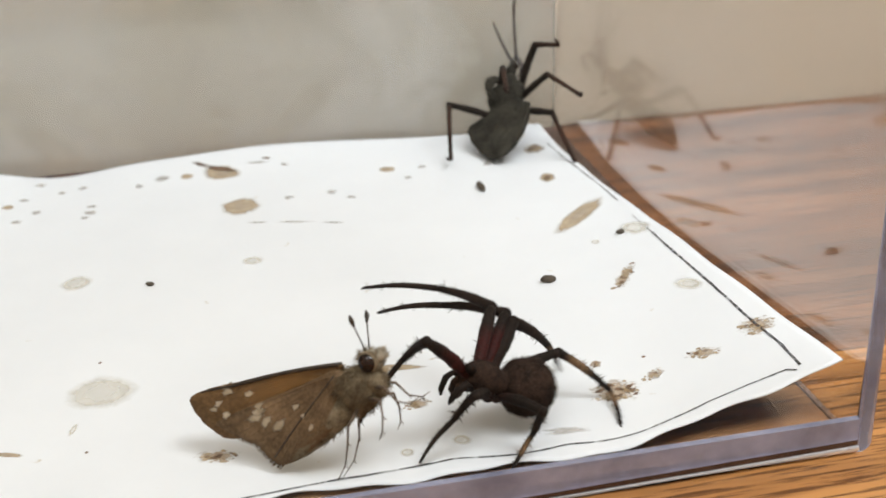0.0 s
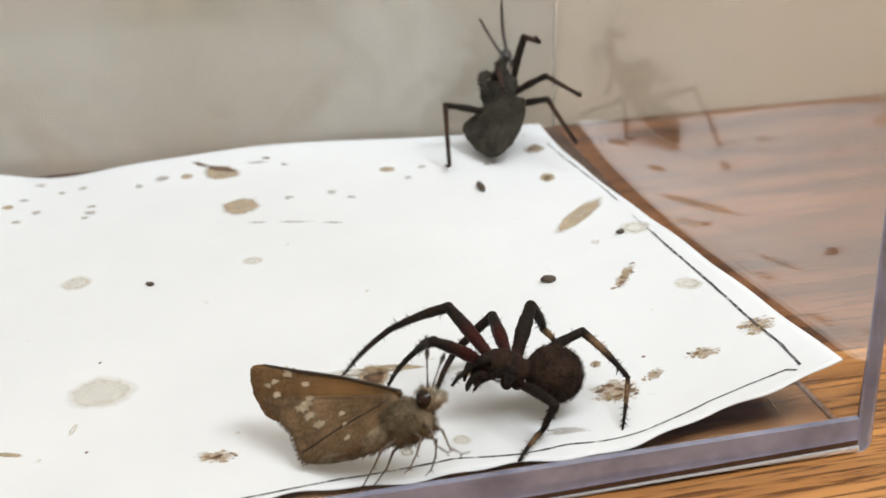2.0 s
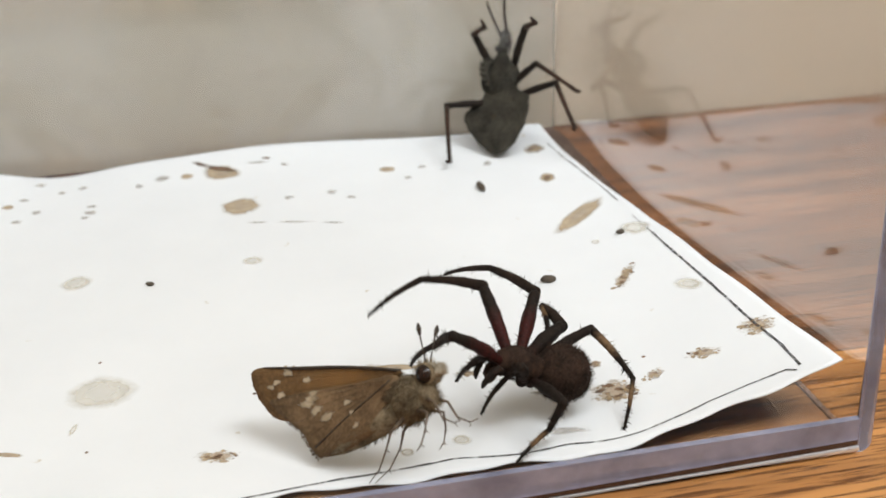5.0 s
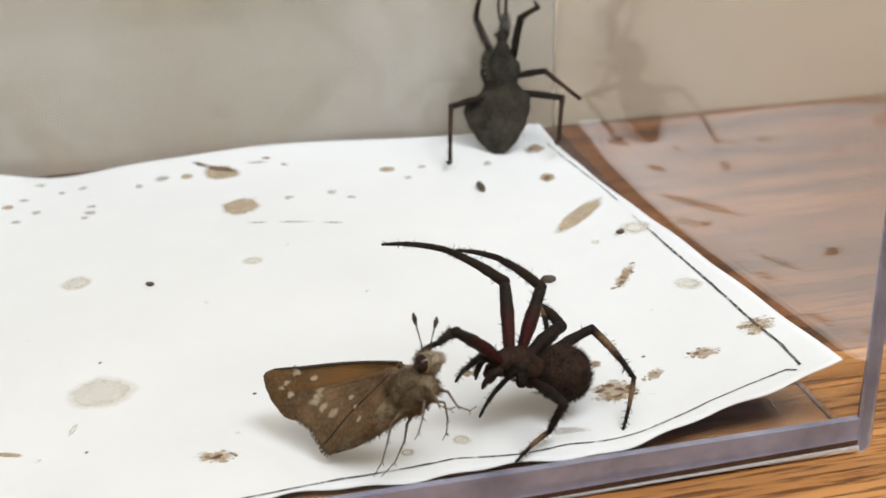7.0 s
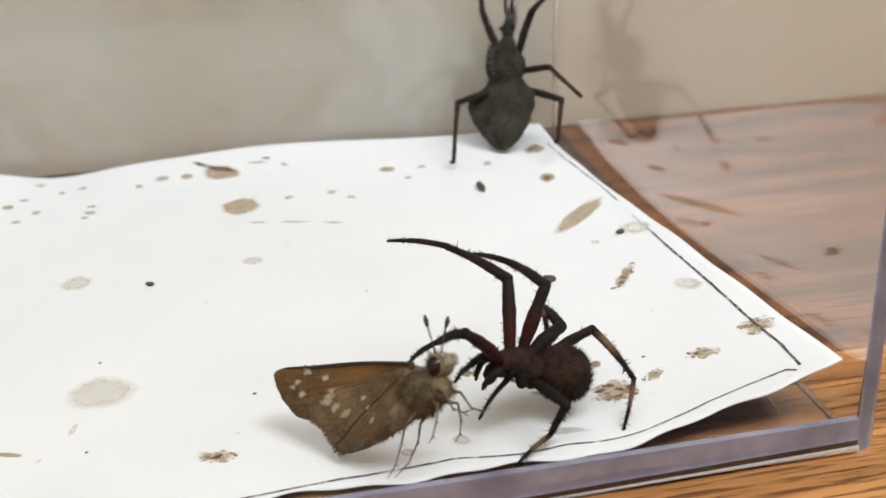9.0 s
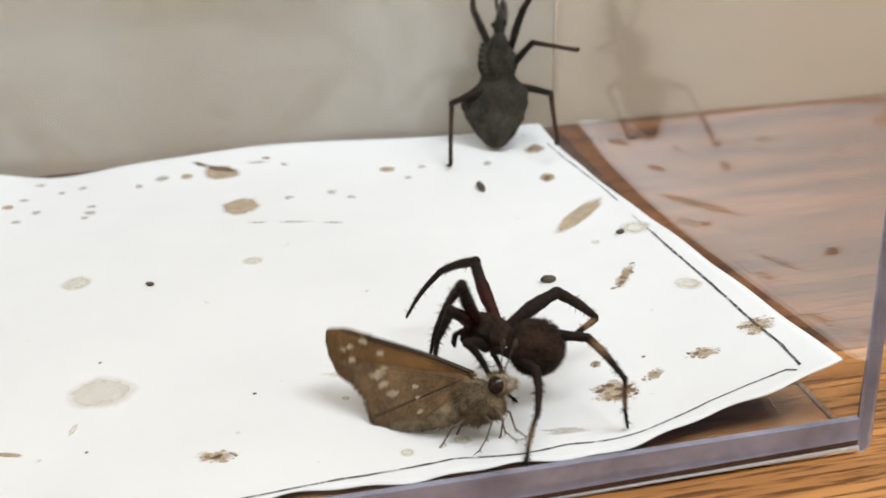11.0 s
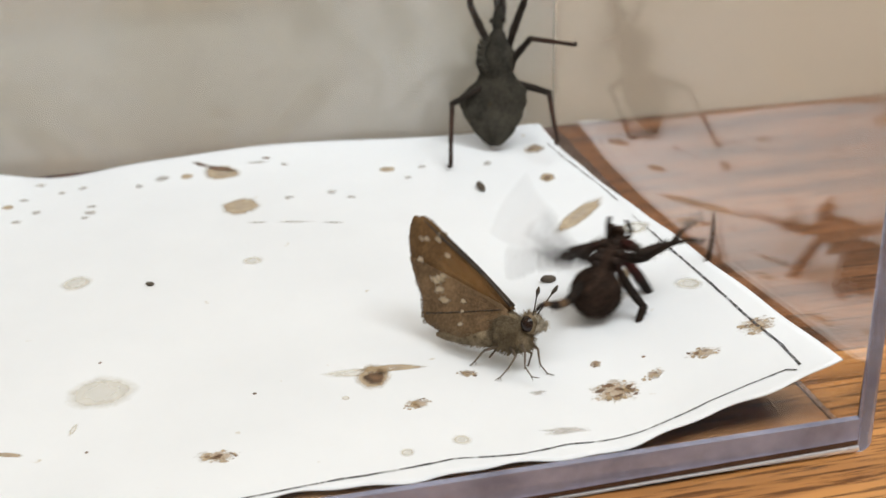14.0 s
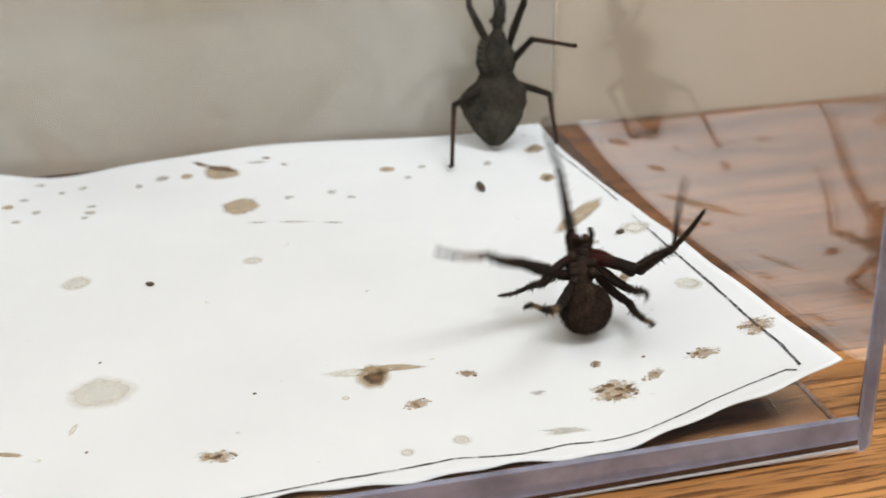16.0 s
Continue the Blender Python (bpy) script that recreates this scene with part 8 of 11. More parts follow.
    walk(SPIDER_PARTS["L4"][0], [(0, at(1.10, 1.20, -0.60, -0.0, -15.0, 103.8)), (1, at(1.10, 1.20, -0.60, -1.6, -13.6, 110.2)), (1.5, at(1.10, 1.20, -0.60, 0.5, -10.7, 101.3)), (1.75, at(1.10, 1.20, -0.60, -0.8, -10.9, 108.3)), (2, at(1.10, 1.20, -0.60, -2.2, -11.0, 115.3)), (2.75, at(1.10, 1.20, -0.60, -0.2, -10.6, 105.2)), (3.5, at(1.10, 1.20, -0.60, 1.6, -9.9, 95.1)), (9.2, at(1.10, 1.20, -0.60, 1.0, -7.9, 98.5)), (9.62, at(1.10, 1.20, -0.60, 0.1, -8.4, 105.0)), (10.04, at(1.10, 1.20, -0.60, -2.1, -9.0, 120.6)), (10.46, at(1.10, 1.20, -0.60, -4.9, -9.0, 139.2)), (10.88, at(1.10, 1.20, -0.60, -7.1, -8.2, 154.8)), (11.3, at(1.10, 1.20, -0.60, -8.0, -7.7, 161.3)), (11.4, at(1.10, 1.20, -0.60, -3.2, -9.7, 132.1)), (11.5, at(1.10, 1.20, -0.60, 1.9, -9.2, 102.8)), (11.6, at(1.10, 1.20, -0.60, 4.9, -5.3, 82.8)), (11.7, at(1.10, 1.20, -0.60, 6.4, -0.7, 63.1)), (11.85, at(1.10, 1.20, -0.60, 6.5, -1.8, 54.7)), (12, at(1.10, 1.20, -0.60, 6.7, -2.9, 46.3)), (12.071, at(1.10, 1.20, -0.60, 6.6, -14.0, 49.0)), (12.143, at(1.10, 1.20, -0.60, 6.0, -25.2, 52.0)), (12.214, at(1.10, 1.20, -0.60, 4.5, -36.3, 55.7)), (12.286, at(1.10, 1.20, -0.60, 1.7, -47.2, 60.5)), (12.357, at(1.10, 1.20, -0.60, -3.8, -57.8, 67.9)), (12.429, at(1.10, 1.20, -0.60, -15.2, -67.7, 81.1)), (12.5, at(1.10, 1.20, -0.60, -41.7, -75.1, 109.4)), (12.625, at(1.10, 1.20, -0.60, -61.6, -68.5, 130.4)), (12.75, at(1.10, 1.20, -0.60, -71.3, -60.6, 141.1)), (12.875, at(1.10, 1.20, -0.60, -76.5, -52.1, 147.5)), (13, at(1.10, 1.20, -0.60, -79.6, -43.4, 151.9)), (13.1, at(1.10, 1.20, -0.60, -82.3, -31.0, 156.6)), (13.2, at(1.10, 1.20, -0.60, -83.6, -18.5, 160.2)), (13.3, at(1.10, 1.20, -0.60, -84.1, -5.9, 163.3)), (13.4, at(1.10, 1.20, -0.60, -83.9, 6.6, 166.3)), (13.467, at(1.10, 1.20, -0.60, 96.7, 149.2, -4.8)), (13.5, at(1.10, 1.20, -0.60, 97.0, 160.8, -10.6)), (13.533, at(1.10, 1.20, -0.60, -81.6, 7.7, 163.8)), (13.6, at(1.10, 1.20, -0.60, -84.8, 8.6, 159.5)), (13.667, at(1.10, 1.20, -0.60, -85.0, 4.2, 155.8)), (13.75, at(1.10, 1.20, -0.60, -84.6, -3.4, 149.3)), (13.833, at(1.10, 1.20, -0.60, -83.4, -11.0, 142.7)), (13.917, at(1.10, 1.20, -0.60, -81.2, -18.5, 135.8)), (14, at(1.10, 1.20, -0.60, -77.9, -25.6, 128.2)), (14.083, at(1.10, 1.20, -0.60, -77.3, -28.3, 126.8)), (14.167, at(1.10, 1.20, -0.60, -76.5, -30.9, 125.3)), (14.25, at(1.10, 1.20, -0.60, -75.6, -33.6, 123.6)), (14.333, at(1.10, 1.20, -0.60, -74.6, -36.2, 121.9)), (14.417, at(1.10, 1.20, -0.60, -73.5, -38.7, 120.1)), (14.5, at(1.10, 1.20, -0.60, -72.2, -41.3, 118.1)), (14.75, at(1.10, 1.20, -0.60, -74.0, -35.9, 121.1)), (15, at(1.10, 1.20, -0.60, -75.4, -30.5, 123.6)), (15.25, at(1.10, 1.20, -0.60, -75.7, -46.5, 123.4)), (15.5, at(1.10, 1.20, -0.60, -75.9, -62.5, 122.9)), (15.75, at(1.10, 1.20, -0.60, -76.6, -48.5, 123.4)), (16, at(1.10, 1.20, -0.60, -77.2, -34.6, 123.7))])
    walk(SPIDER_PARTS["L4"][1], [(0, at(-0.24, 6.64, 0.90, 0.0, 45.8, -128.4)), (1, at(-0.85, 6.49, 0.76, 7.7, 51.9, -117.8)), (1.5, at(-0.02, 6.79, 0.48, 8.0, 54.5, -117.4)), (1.75, at(-0.69, 6.61, 0.50, 14.9, 58.3, -108.9)), (2, at(-1.33, 6.35, 0.51, 23.7, 61.5, -98.5)), (2.75, at(-0.39, 6.70, 0.47, 15.0, 59.6, -108.4)), (3.5, at(0.59, 6.89, 0.40, 7.5, 57.0, -117.1)), (9.2, at(0.25, 6.88, 0.20, 9.2, 61.9, -115.1)), (9.62, at(-0.39, 6.74, 0.24, -4.0, 67.1, -130.0)), (10.04, at(-1.82, 6.13, 0.31, -53.2, 69.5, 175.9)), (10.46, at(-3.24, 4.94, 0.30, -87.1, 54.7, 135.6)), (10.88, at(-4.09, 3.65, 0.23, -95.9, 37.7, 121.7)), (11.3, at(-4.34, 3.05, 0.18, -97.8, 30.2, 117.8)), (11.4, at(-2.73, 5.44, 0.38, -105.5, 22.8, 99.3)), (11.5, at(-0.17, 6.78, 0.33, -110.0, 13.5, 83.0)), (11.6, at(1.82, 6.93, -0.07, -110.7, 5.2, 76.2)), (11.7, at(3.72, 6.37, -0.53, -110.3, -3.3, 69.6)), (11.85, at(4.45, 5.93, -0.42, -111.0, 9.7, 62.5)), (12, at(5.10, 5.39, -0.31, -113.4, 22.5, 54.8)), (12.071, at(4.79, 5.45, 0.81, -108.2, 28.4, 66.5)), (12.143, at(4.33, 5.34, 1.87, -101.4, 33.2, 79.4)), (12.214, at(3.74, 5.06, 2.83, -93.1, 36.6, 93.5)), (12.286, at(3.04, 4.63, 3.66, -83.7, 38.1, 108.5)), (12.357, at(2.26, 4.06, 4.31, -74.1, 37.7, 123.8)), (12.429, at(1.44, 3.38, 4.76, -65.1, 35.4, 138.6)), (12.5, at(0.60, 2.61, 5.01, -57.3, 31.4, 152.2)), (12.625, at(-0.27, 2.82, 4.80, -60.8, 40.3, 146.9)), (12.75, at(-1.12, 2.99, 4.45, -66.1, 48.9, 139.9)), (12.875, at(-1.91, 3.11, 3.98, -74.3, 56.9, 130.2)), (13, at(-2.62, 3.19, 3.38, -87.3, 63.7, 115.7)), (13.1, at(-3.46, 3.18, 2.39, -83.1, 63.9, 120.4)), (13.2, at(-4.07, 3.06, 1.24, -78.8, 63.9, 125.2)), (13.3, at(-4.43, 2.86, 0.00, -74.6, 63.8, 129.9)), (13.4, at(-4.50, 2.57, -1.27, -70.4, 63.5, 134.5)), (13.467, at(-3.86, 1.62, -3.57, 93.9, 108.0, -53.4)), (13.5, at(-4.28, 2.21, -2.51, -66.3, 63.1, 139.1)), (13.533, at(-4.42, 2.80, -1.38, -54.6, 53.3, 143.2)), (13.6, at(-4.30, 3.22, -1.46, -52.6, 44.6, 157.5)), (13.667, at(-4.18, 3.57, -1.02, -50.1, 36.2, 161.9)), (13.75, at(-3.88, 4.15, -0.25, -48.2, 21.8, 167.5)), (13.833, at(-3.43, 4.65, 0.51, -48.0, 7.3, 172.1)), (13.917, at(-2.84, 5.04, 1.24, -48.9, -7.2, 176.3)), (14, at(-2.14, 5.31, 1.91, -51.0, -21.7, -179.1)), (14.083, at(-1.96, 5.29, 2.15, -49.0, -10.4, 172.5)), (14.167, at(-1.77, 5.26, 2.38, -48.8, 1.2, 164.6)), (14.25, at(-1.58, 5.22, 2.61, -50.2, 12.8, 156.7)), (14.333, at(-1.38, 5.17, 2.82, -53.4, 24.1, 148.1)), (14.417, at(-1.17, 5.11, 3.03, -59.0, 34.8, 137.7)), (14.5, at(-0.95, 5.04, 3.23, -67.9, 44.4, 124.5)), (14.75, at(-1.32, 5.22, 2.80, -53.8, 48.2, 142.9)), (15, at(-1.67, 5.36, 2.34, -38.1, 48.7, 162.9)), (15.25, at(-1.10, 4.54, 3.60, -44.1, 54.0, 155.2)), (15.5, at(-0.36, 3.45, 4.54, -52.2, 58.6, 145.4)), (15.75, at(-1.02, 4.41, 3.75, -43.7, 53.1, 155.6)), (16, at(-1.55, 5.17, 2.69, -37.8, 46.9, 163.4))])
    walk(SPIDER_PARTS["L4"][2], [(0, at(-2.32, 4.02, -2.54, 0.0, 36.9, 43.1)), (1, at(-2.23, 3.87, -3.02, 4.6, 22.4, 50.5)), (1.5, at(-1.30, 4.31, -3.43, 3.4, 26.2, 47.3)), (1.75, at(-1.50, 4.22, -3.59, 5.5, 18.6, 52.2)), (2, at(-1.67, 4.08, -3.71, 7.0, 10.9, 56.7)), (2.75, at(-1.16, 4.40, -3.67, 5.5, 20.3, 48.5)), (3.5, at(-0.59, 4.57, -3.63, 2.3, 29.3, 39.4)), (9.2, at(-0.71, 4.84, -4.04, -0.6, 25.4, 33.6)), (9.62, at(-1.59, 5.31, -4.18, 2.3, 29.1, 40.3)), (10.04, at(-3.49, 6.25, -4.19, 11.0, 36.5, 58.2)), (10.46, at(-5.22, 6.88, -3.61, 25.3, 41.1, 83.3)), (10.88, at(-6.09, 6.88, -2.71, 38.8, 40.4, 105.5)), (11.3, at(-6.28, 6.72, -2.24, 44.3, 38.9, 114.5)), (11.4, at(-3.45, 9.81, -1.49, 89.7, 60.9, 168.8)), (11.5, at(0.40, 11.41, -0.79, 146.5, 45.8, -126.3)), (11.6, at(2.96, 11.57, -0.50, -131.6, 59.6, -22.4)), (11.7, at(5.39, 10.87, -0.26, -108.2, 11.8, 21.3)), (11.85, at(6.63, 10.13, -1.23, -107.1, 10.9, 27.7)), (12, at(7.66, 9.01, -2.15, -106.1, 9.9, 34.0)), (12.071, at(6.48, 9.32, -1.47, -112.4, 30.4, 19.6)), (12.143, at(5.07, 9.29, -0.76, -127.7, 48.5, -2.1)), (12.214, at(3.50, 8.91, -0.03, -160.2, 59.0, -40.4)), (12.286, at(1.84, 8.21, 0.69, 161.0, 54.2, -85.0)), (12.357, at(0.15, 7.22, 1.37, 139.9, 38.2, -112.3)), (12.429, at(-1.49, 5.97, 1.98, 131.1, 18.3, -128.8)), (12.5, at(-3.02, 4.52, 2.50, 128.5, -2.6, -141.7)), (12.625, at(-3.34, 4.82, 1.69, 128.0, 11.4, -139.4)), (12.75, at(-3.53, 5.02, 0.83, 128.0, 25.5, -136.8)), (12.875, at(-3.60, 5.12, -0.04, 129.0, 39.4, -133.6)), (13, at(-3.54, 5.10, -0.92, 131.9, 53.3, -128.7)), (13.1, at(-4.53, 5.00, -1.92, 146.0, 58.0, -112.0)), (13.2, at(-5.29, 4.79, -3.07, 163.5, 59.9, -91.8)), (13.3, at(-5.78, 4.48, -4.31, -178.6, 58.6, -71.3)), (13.4, at(-6.00, 4.09, -5.57, 16.4, 125.6, 126.2)), (13.467, at(-4.74, 2.81, -8.13, -145.2, 38.0, -29.1)), (13.5, at(-5.92, 3.63, -6.79, -152.7, 48.2, -40.1)), (13.533, at(-6.71, 4.52, -5.23, 14.7, 123.1, 123.9)), (13.6, at(-7.51, 4.54, -4.87, 7.3, 125.0, 114.5)), (13.667, at(-7.86, 4.78, -3.86, 177.5, 56.0, -77.5)), (13.75, at(-8.23, 5.12, -2.04, 160.2, 54.9, -98.6)), (13.833, at(-8.15, 5.30, -0.10, 145.7, 50.4, -117.0)), (13.917, at(-7.60, 5.34, 1.84, 135.2, 43.6, -131.5)), (14, at(-6.59, 5.24, 3.69, 128.1, 35.4, -142.7)), (14.083, at(-6.64, 5.91, 3.01, 125.4, 44.0, -146.3)), (14.167, at(-6.40, 6.53, 2.28, 121.5, 52.4, -151.2)), (14.25, at(-5.88, 7.07, 1.55, 115.3, 60.5, -158.2)), (14.333, at(-5.10, 7.49, 0.86, 104.5, 68.0, -169.7)), (14.417, at(-4.09, 7.77, 0.29, 84.3, 74.0, 169.4)), (14.5, at(-2.90, 7.87, -0.13, 50.5, 76.4, 134.8)), (14.75, at(-3.88, 7.16, -0.77, 84.1, 67.4, 170.7)), (15, at(-4.70, 6.30, -1.26, 95.7, 55.1, -175.4)), (15.25, at(-3.66, 5.72, -0.28, 98.2, 62.0, -172.5)), (15.5, at(-2.41, 4.87, 0.44, 102.4, 68.9, -167.9)), (15.75, at(-3.64, 5.59, -0.09, 97.2, 67.3, -173.5)), (16, at(-4.69, 6.11, -0.81, 92.8, 65.4, -178.4))])
    walk(SPIDER_PARTS["R4"][0], [(0, at(0.20, -1.20, 0.00, 0.0, -29.2, -170.2)), (0.167, at(0.20, -1.20, 0.00, -4.2, -27.8, -161.6)), (0.333, at(0.20, -1.20, 0.00, -8.0, -25.8, -153.3)), (0.5, at(0.20, -1.20, 0.00, -11.4, -23.4, -145.3)), (1, at(0.20, -1.20, 0.00, -11.7, -25.0, -144.5)), (1.5, at(0.20, -1.20, 0.00, -10.2, -27.7, -148.0)), (2, at(0.20, -1.20, 0.00, -10.2, -23.4, -148.2)), (2.5, at(0.20, -1.20, 0.00, -6.2, -31.5, -158.0)), (3.5, at(0.20, -1.20, 0.00, -5.0, -33.4, -160.3)), (6.3, at(0.20, -1.20, 0.00, -4.6, -33.8, -161.1)), (9.2, at(0.20, -1.20, 0.00, -3.8, -34.2, -162.4)), (9.725, at(0.20, -1.20, 0.00, -2.1, -31.8, -165.4)), (10.25, at(0.20, -1.20, 0.00, 1.1, -26.3, -171.5)), (10.775, at(0.20, -1.20, 0.00, 3.6, -20.5, -177.1)), (11.3, at(0.20, -1.20, 0.00, 4.4, -17.9, -179.5)), (11.4, at(0.20, -1.20, 0.00, 7.6, -20.2, 169.9)), (11.5, at(0.20, -1.20, 0.00, 11.3, -22.0, 158.9)), (11.6, at(0.20, -1.20, 0.00, 16.1, -4.1, 146.8)), (11.7, at(0.20, -1.20, 0.00, 17.1, 14.0, 135.3)), (11.8, at(0.20, -1.20, 0.00, 16.4, 9.4, 132.5)), (11.9, at(0.20, -1.20, 0.00, 16.0, 4.9, 129.7)), (12, at(0.20, -1.20, 0.00, 15.8, 0.3, 127.0)), (12.071, at(0.20, -1.20, 0.00, 15.9, 5.9, 135.3)), (12.143, at(0.20, -1.20, 0.00, 16.7, 11.4, 143.8)), (12.214, at(0.20, -1.20, 0.00, 18.4, 16.7, 152.7)), (12.286, at(0.20, -1.20, 0.00, 21.0, 21.5, 162.0)), (12.357, at(0.20, -1.20, 0.00, 24.6, 25.8, 171.9)), (12.429, at(0.20, -1.20, 0.00, 29.1, 29.4, -177.6)), (12.5, at(0.20, -1.20, 0.00, 34.4, 32.1, -166.3)), (12.625, at(0.20, -1.20, 0.00, 40.5, 44.9, -157.0)), (12.75, at(0.20, -1.20, 0.00, 51.9, 56.5, -142.6)), (12.875, at(0.20, -1.20, 0.00, 74.0, 65.2, -117.9)), (13, at(0.20, -1.20, 0.00, 107.9, 67.2, -81.3)), (13.083, at(0.20, -1.20, 0.00, 69.6, 78.1, -120.0)), (13.167, at(0.20, -1.20, 0.00, 1.5, 74.9, 171.4)), (13.25, at(0.20, -1.20, 0.00, -22.3, 62.1, 147.2)), (13.333, at(0.20, -1.20, 0.00, -30.9, 47.7, 138.1)), (13.4, at(0.20, -1.20, 0.00, -33.7, 39.2, 134.9)), (13.467, at(0.20, -1.20, 0.00, -42.4, 22.3, 131.0)), (13.5, at(0.20, -1.20, 0.00, -37.8, 17.8, 129.4)), (13.533, at(0.20, -1.20, 0.00, -33.2, 13.4, 127.5)), (13.6, at(0.20, -1.20, 0.00, -35.1, 21.0, 136.7)), (13.667, at(0.20, -1.20, 0.00, -31.6, 24.0, 145.2)), (13.833, at(0.20, -1.20, 0.00, -23.6, 28.4, 162.3)), (14, at(0.20, -1.20, 0.00, -14.1, 30.5, -179.5)), (14.167, at(0.20, -1.20, 0.00, -17.8, 41.9, 174.1)), (14.333, at(0.20, -1.20, 0.00, -24.3, 52.7, 164.9)), (14.5, at(0.20, -1.20, 0.00, -36.8, 62.4, 150.0)), (14.667, at(0.20, -1.20, 0.00, -17.1, 58.3, 171.9)), (14.833, at(0.20, -1.20, 0.00, -3.2, 51.5, -172.0)), (15, at(0.20, -1.20, 0.00, 5.8, 43.0, -160.5)), (15.25, at(0.20, -1.20, 0.00, 2.1, 46.7, -166.0)), (15.4, at(0.20, -1.20, 0.00, -1.3, 49.2, -170.6)), (15.467, at(0.20, -1.20, -0.00, -4.1, 52.0, -167.9)), (15.5, at(0.20, -1.20, 0.00, -2.5, 50.1, -172.2)), (15.533, at(0.20, -1.20, 0.00, -0.7, 48.3, -176.4)), (15.6, at(0.20, -1.20, 0.00, -0.6, 50.3, -169.7)), (15.75, at(0.20, -1.20, 0.00, 4.8, 49.9, -162.7)), (16, at(0.20, -1.20, 0.00, 11.8, 48.9, -153.5))])
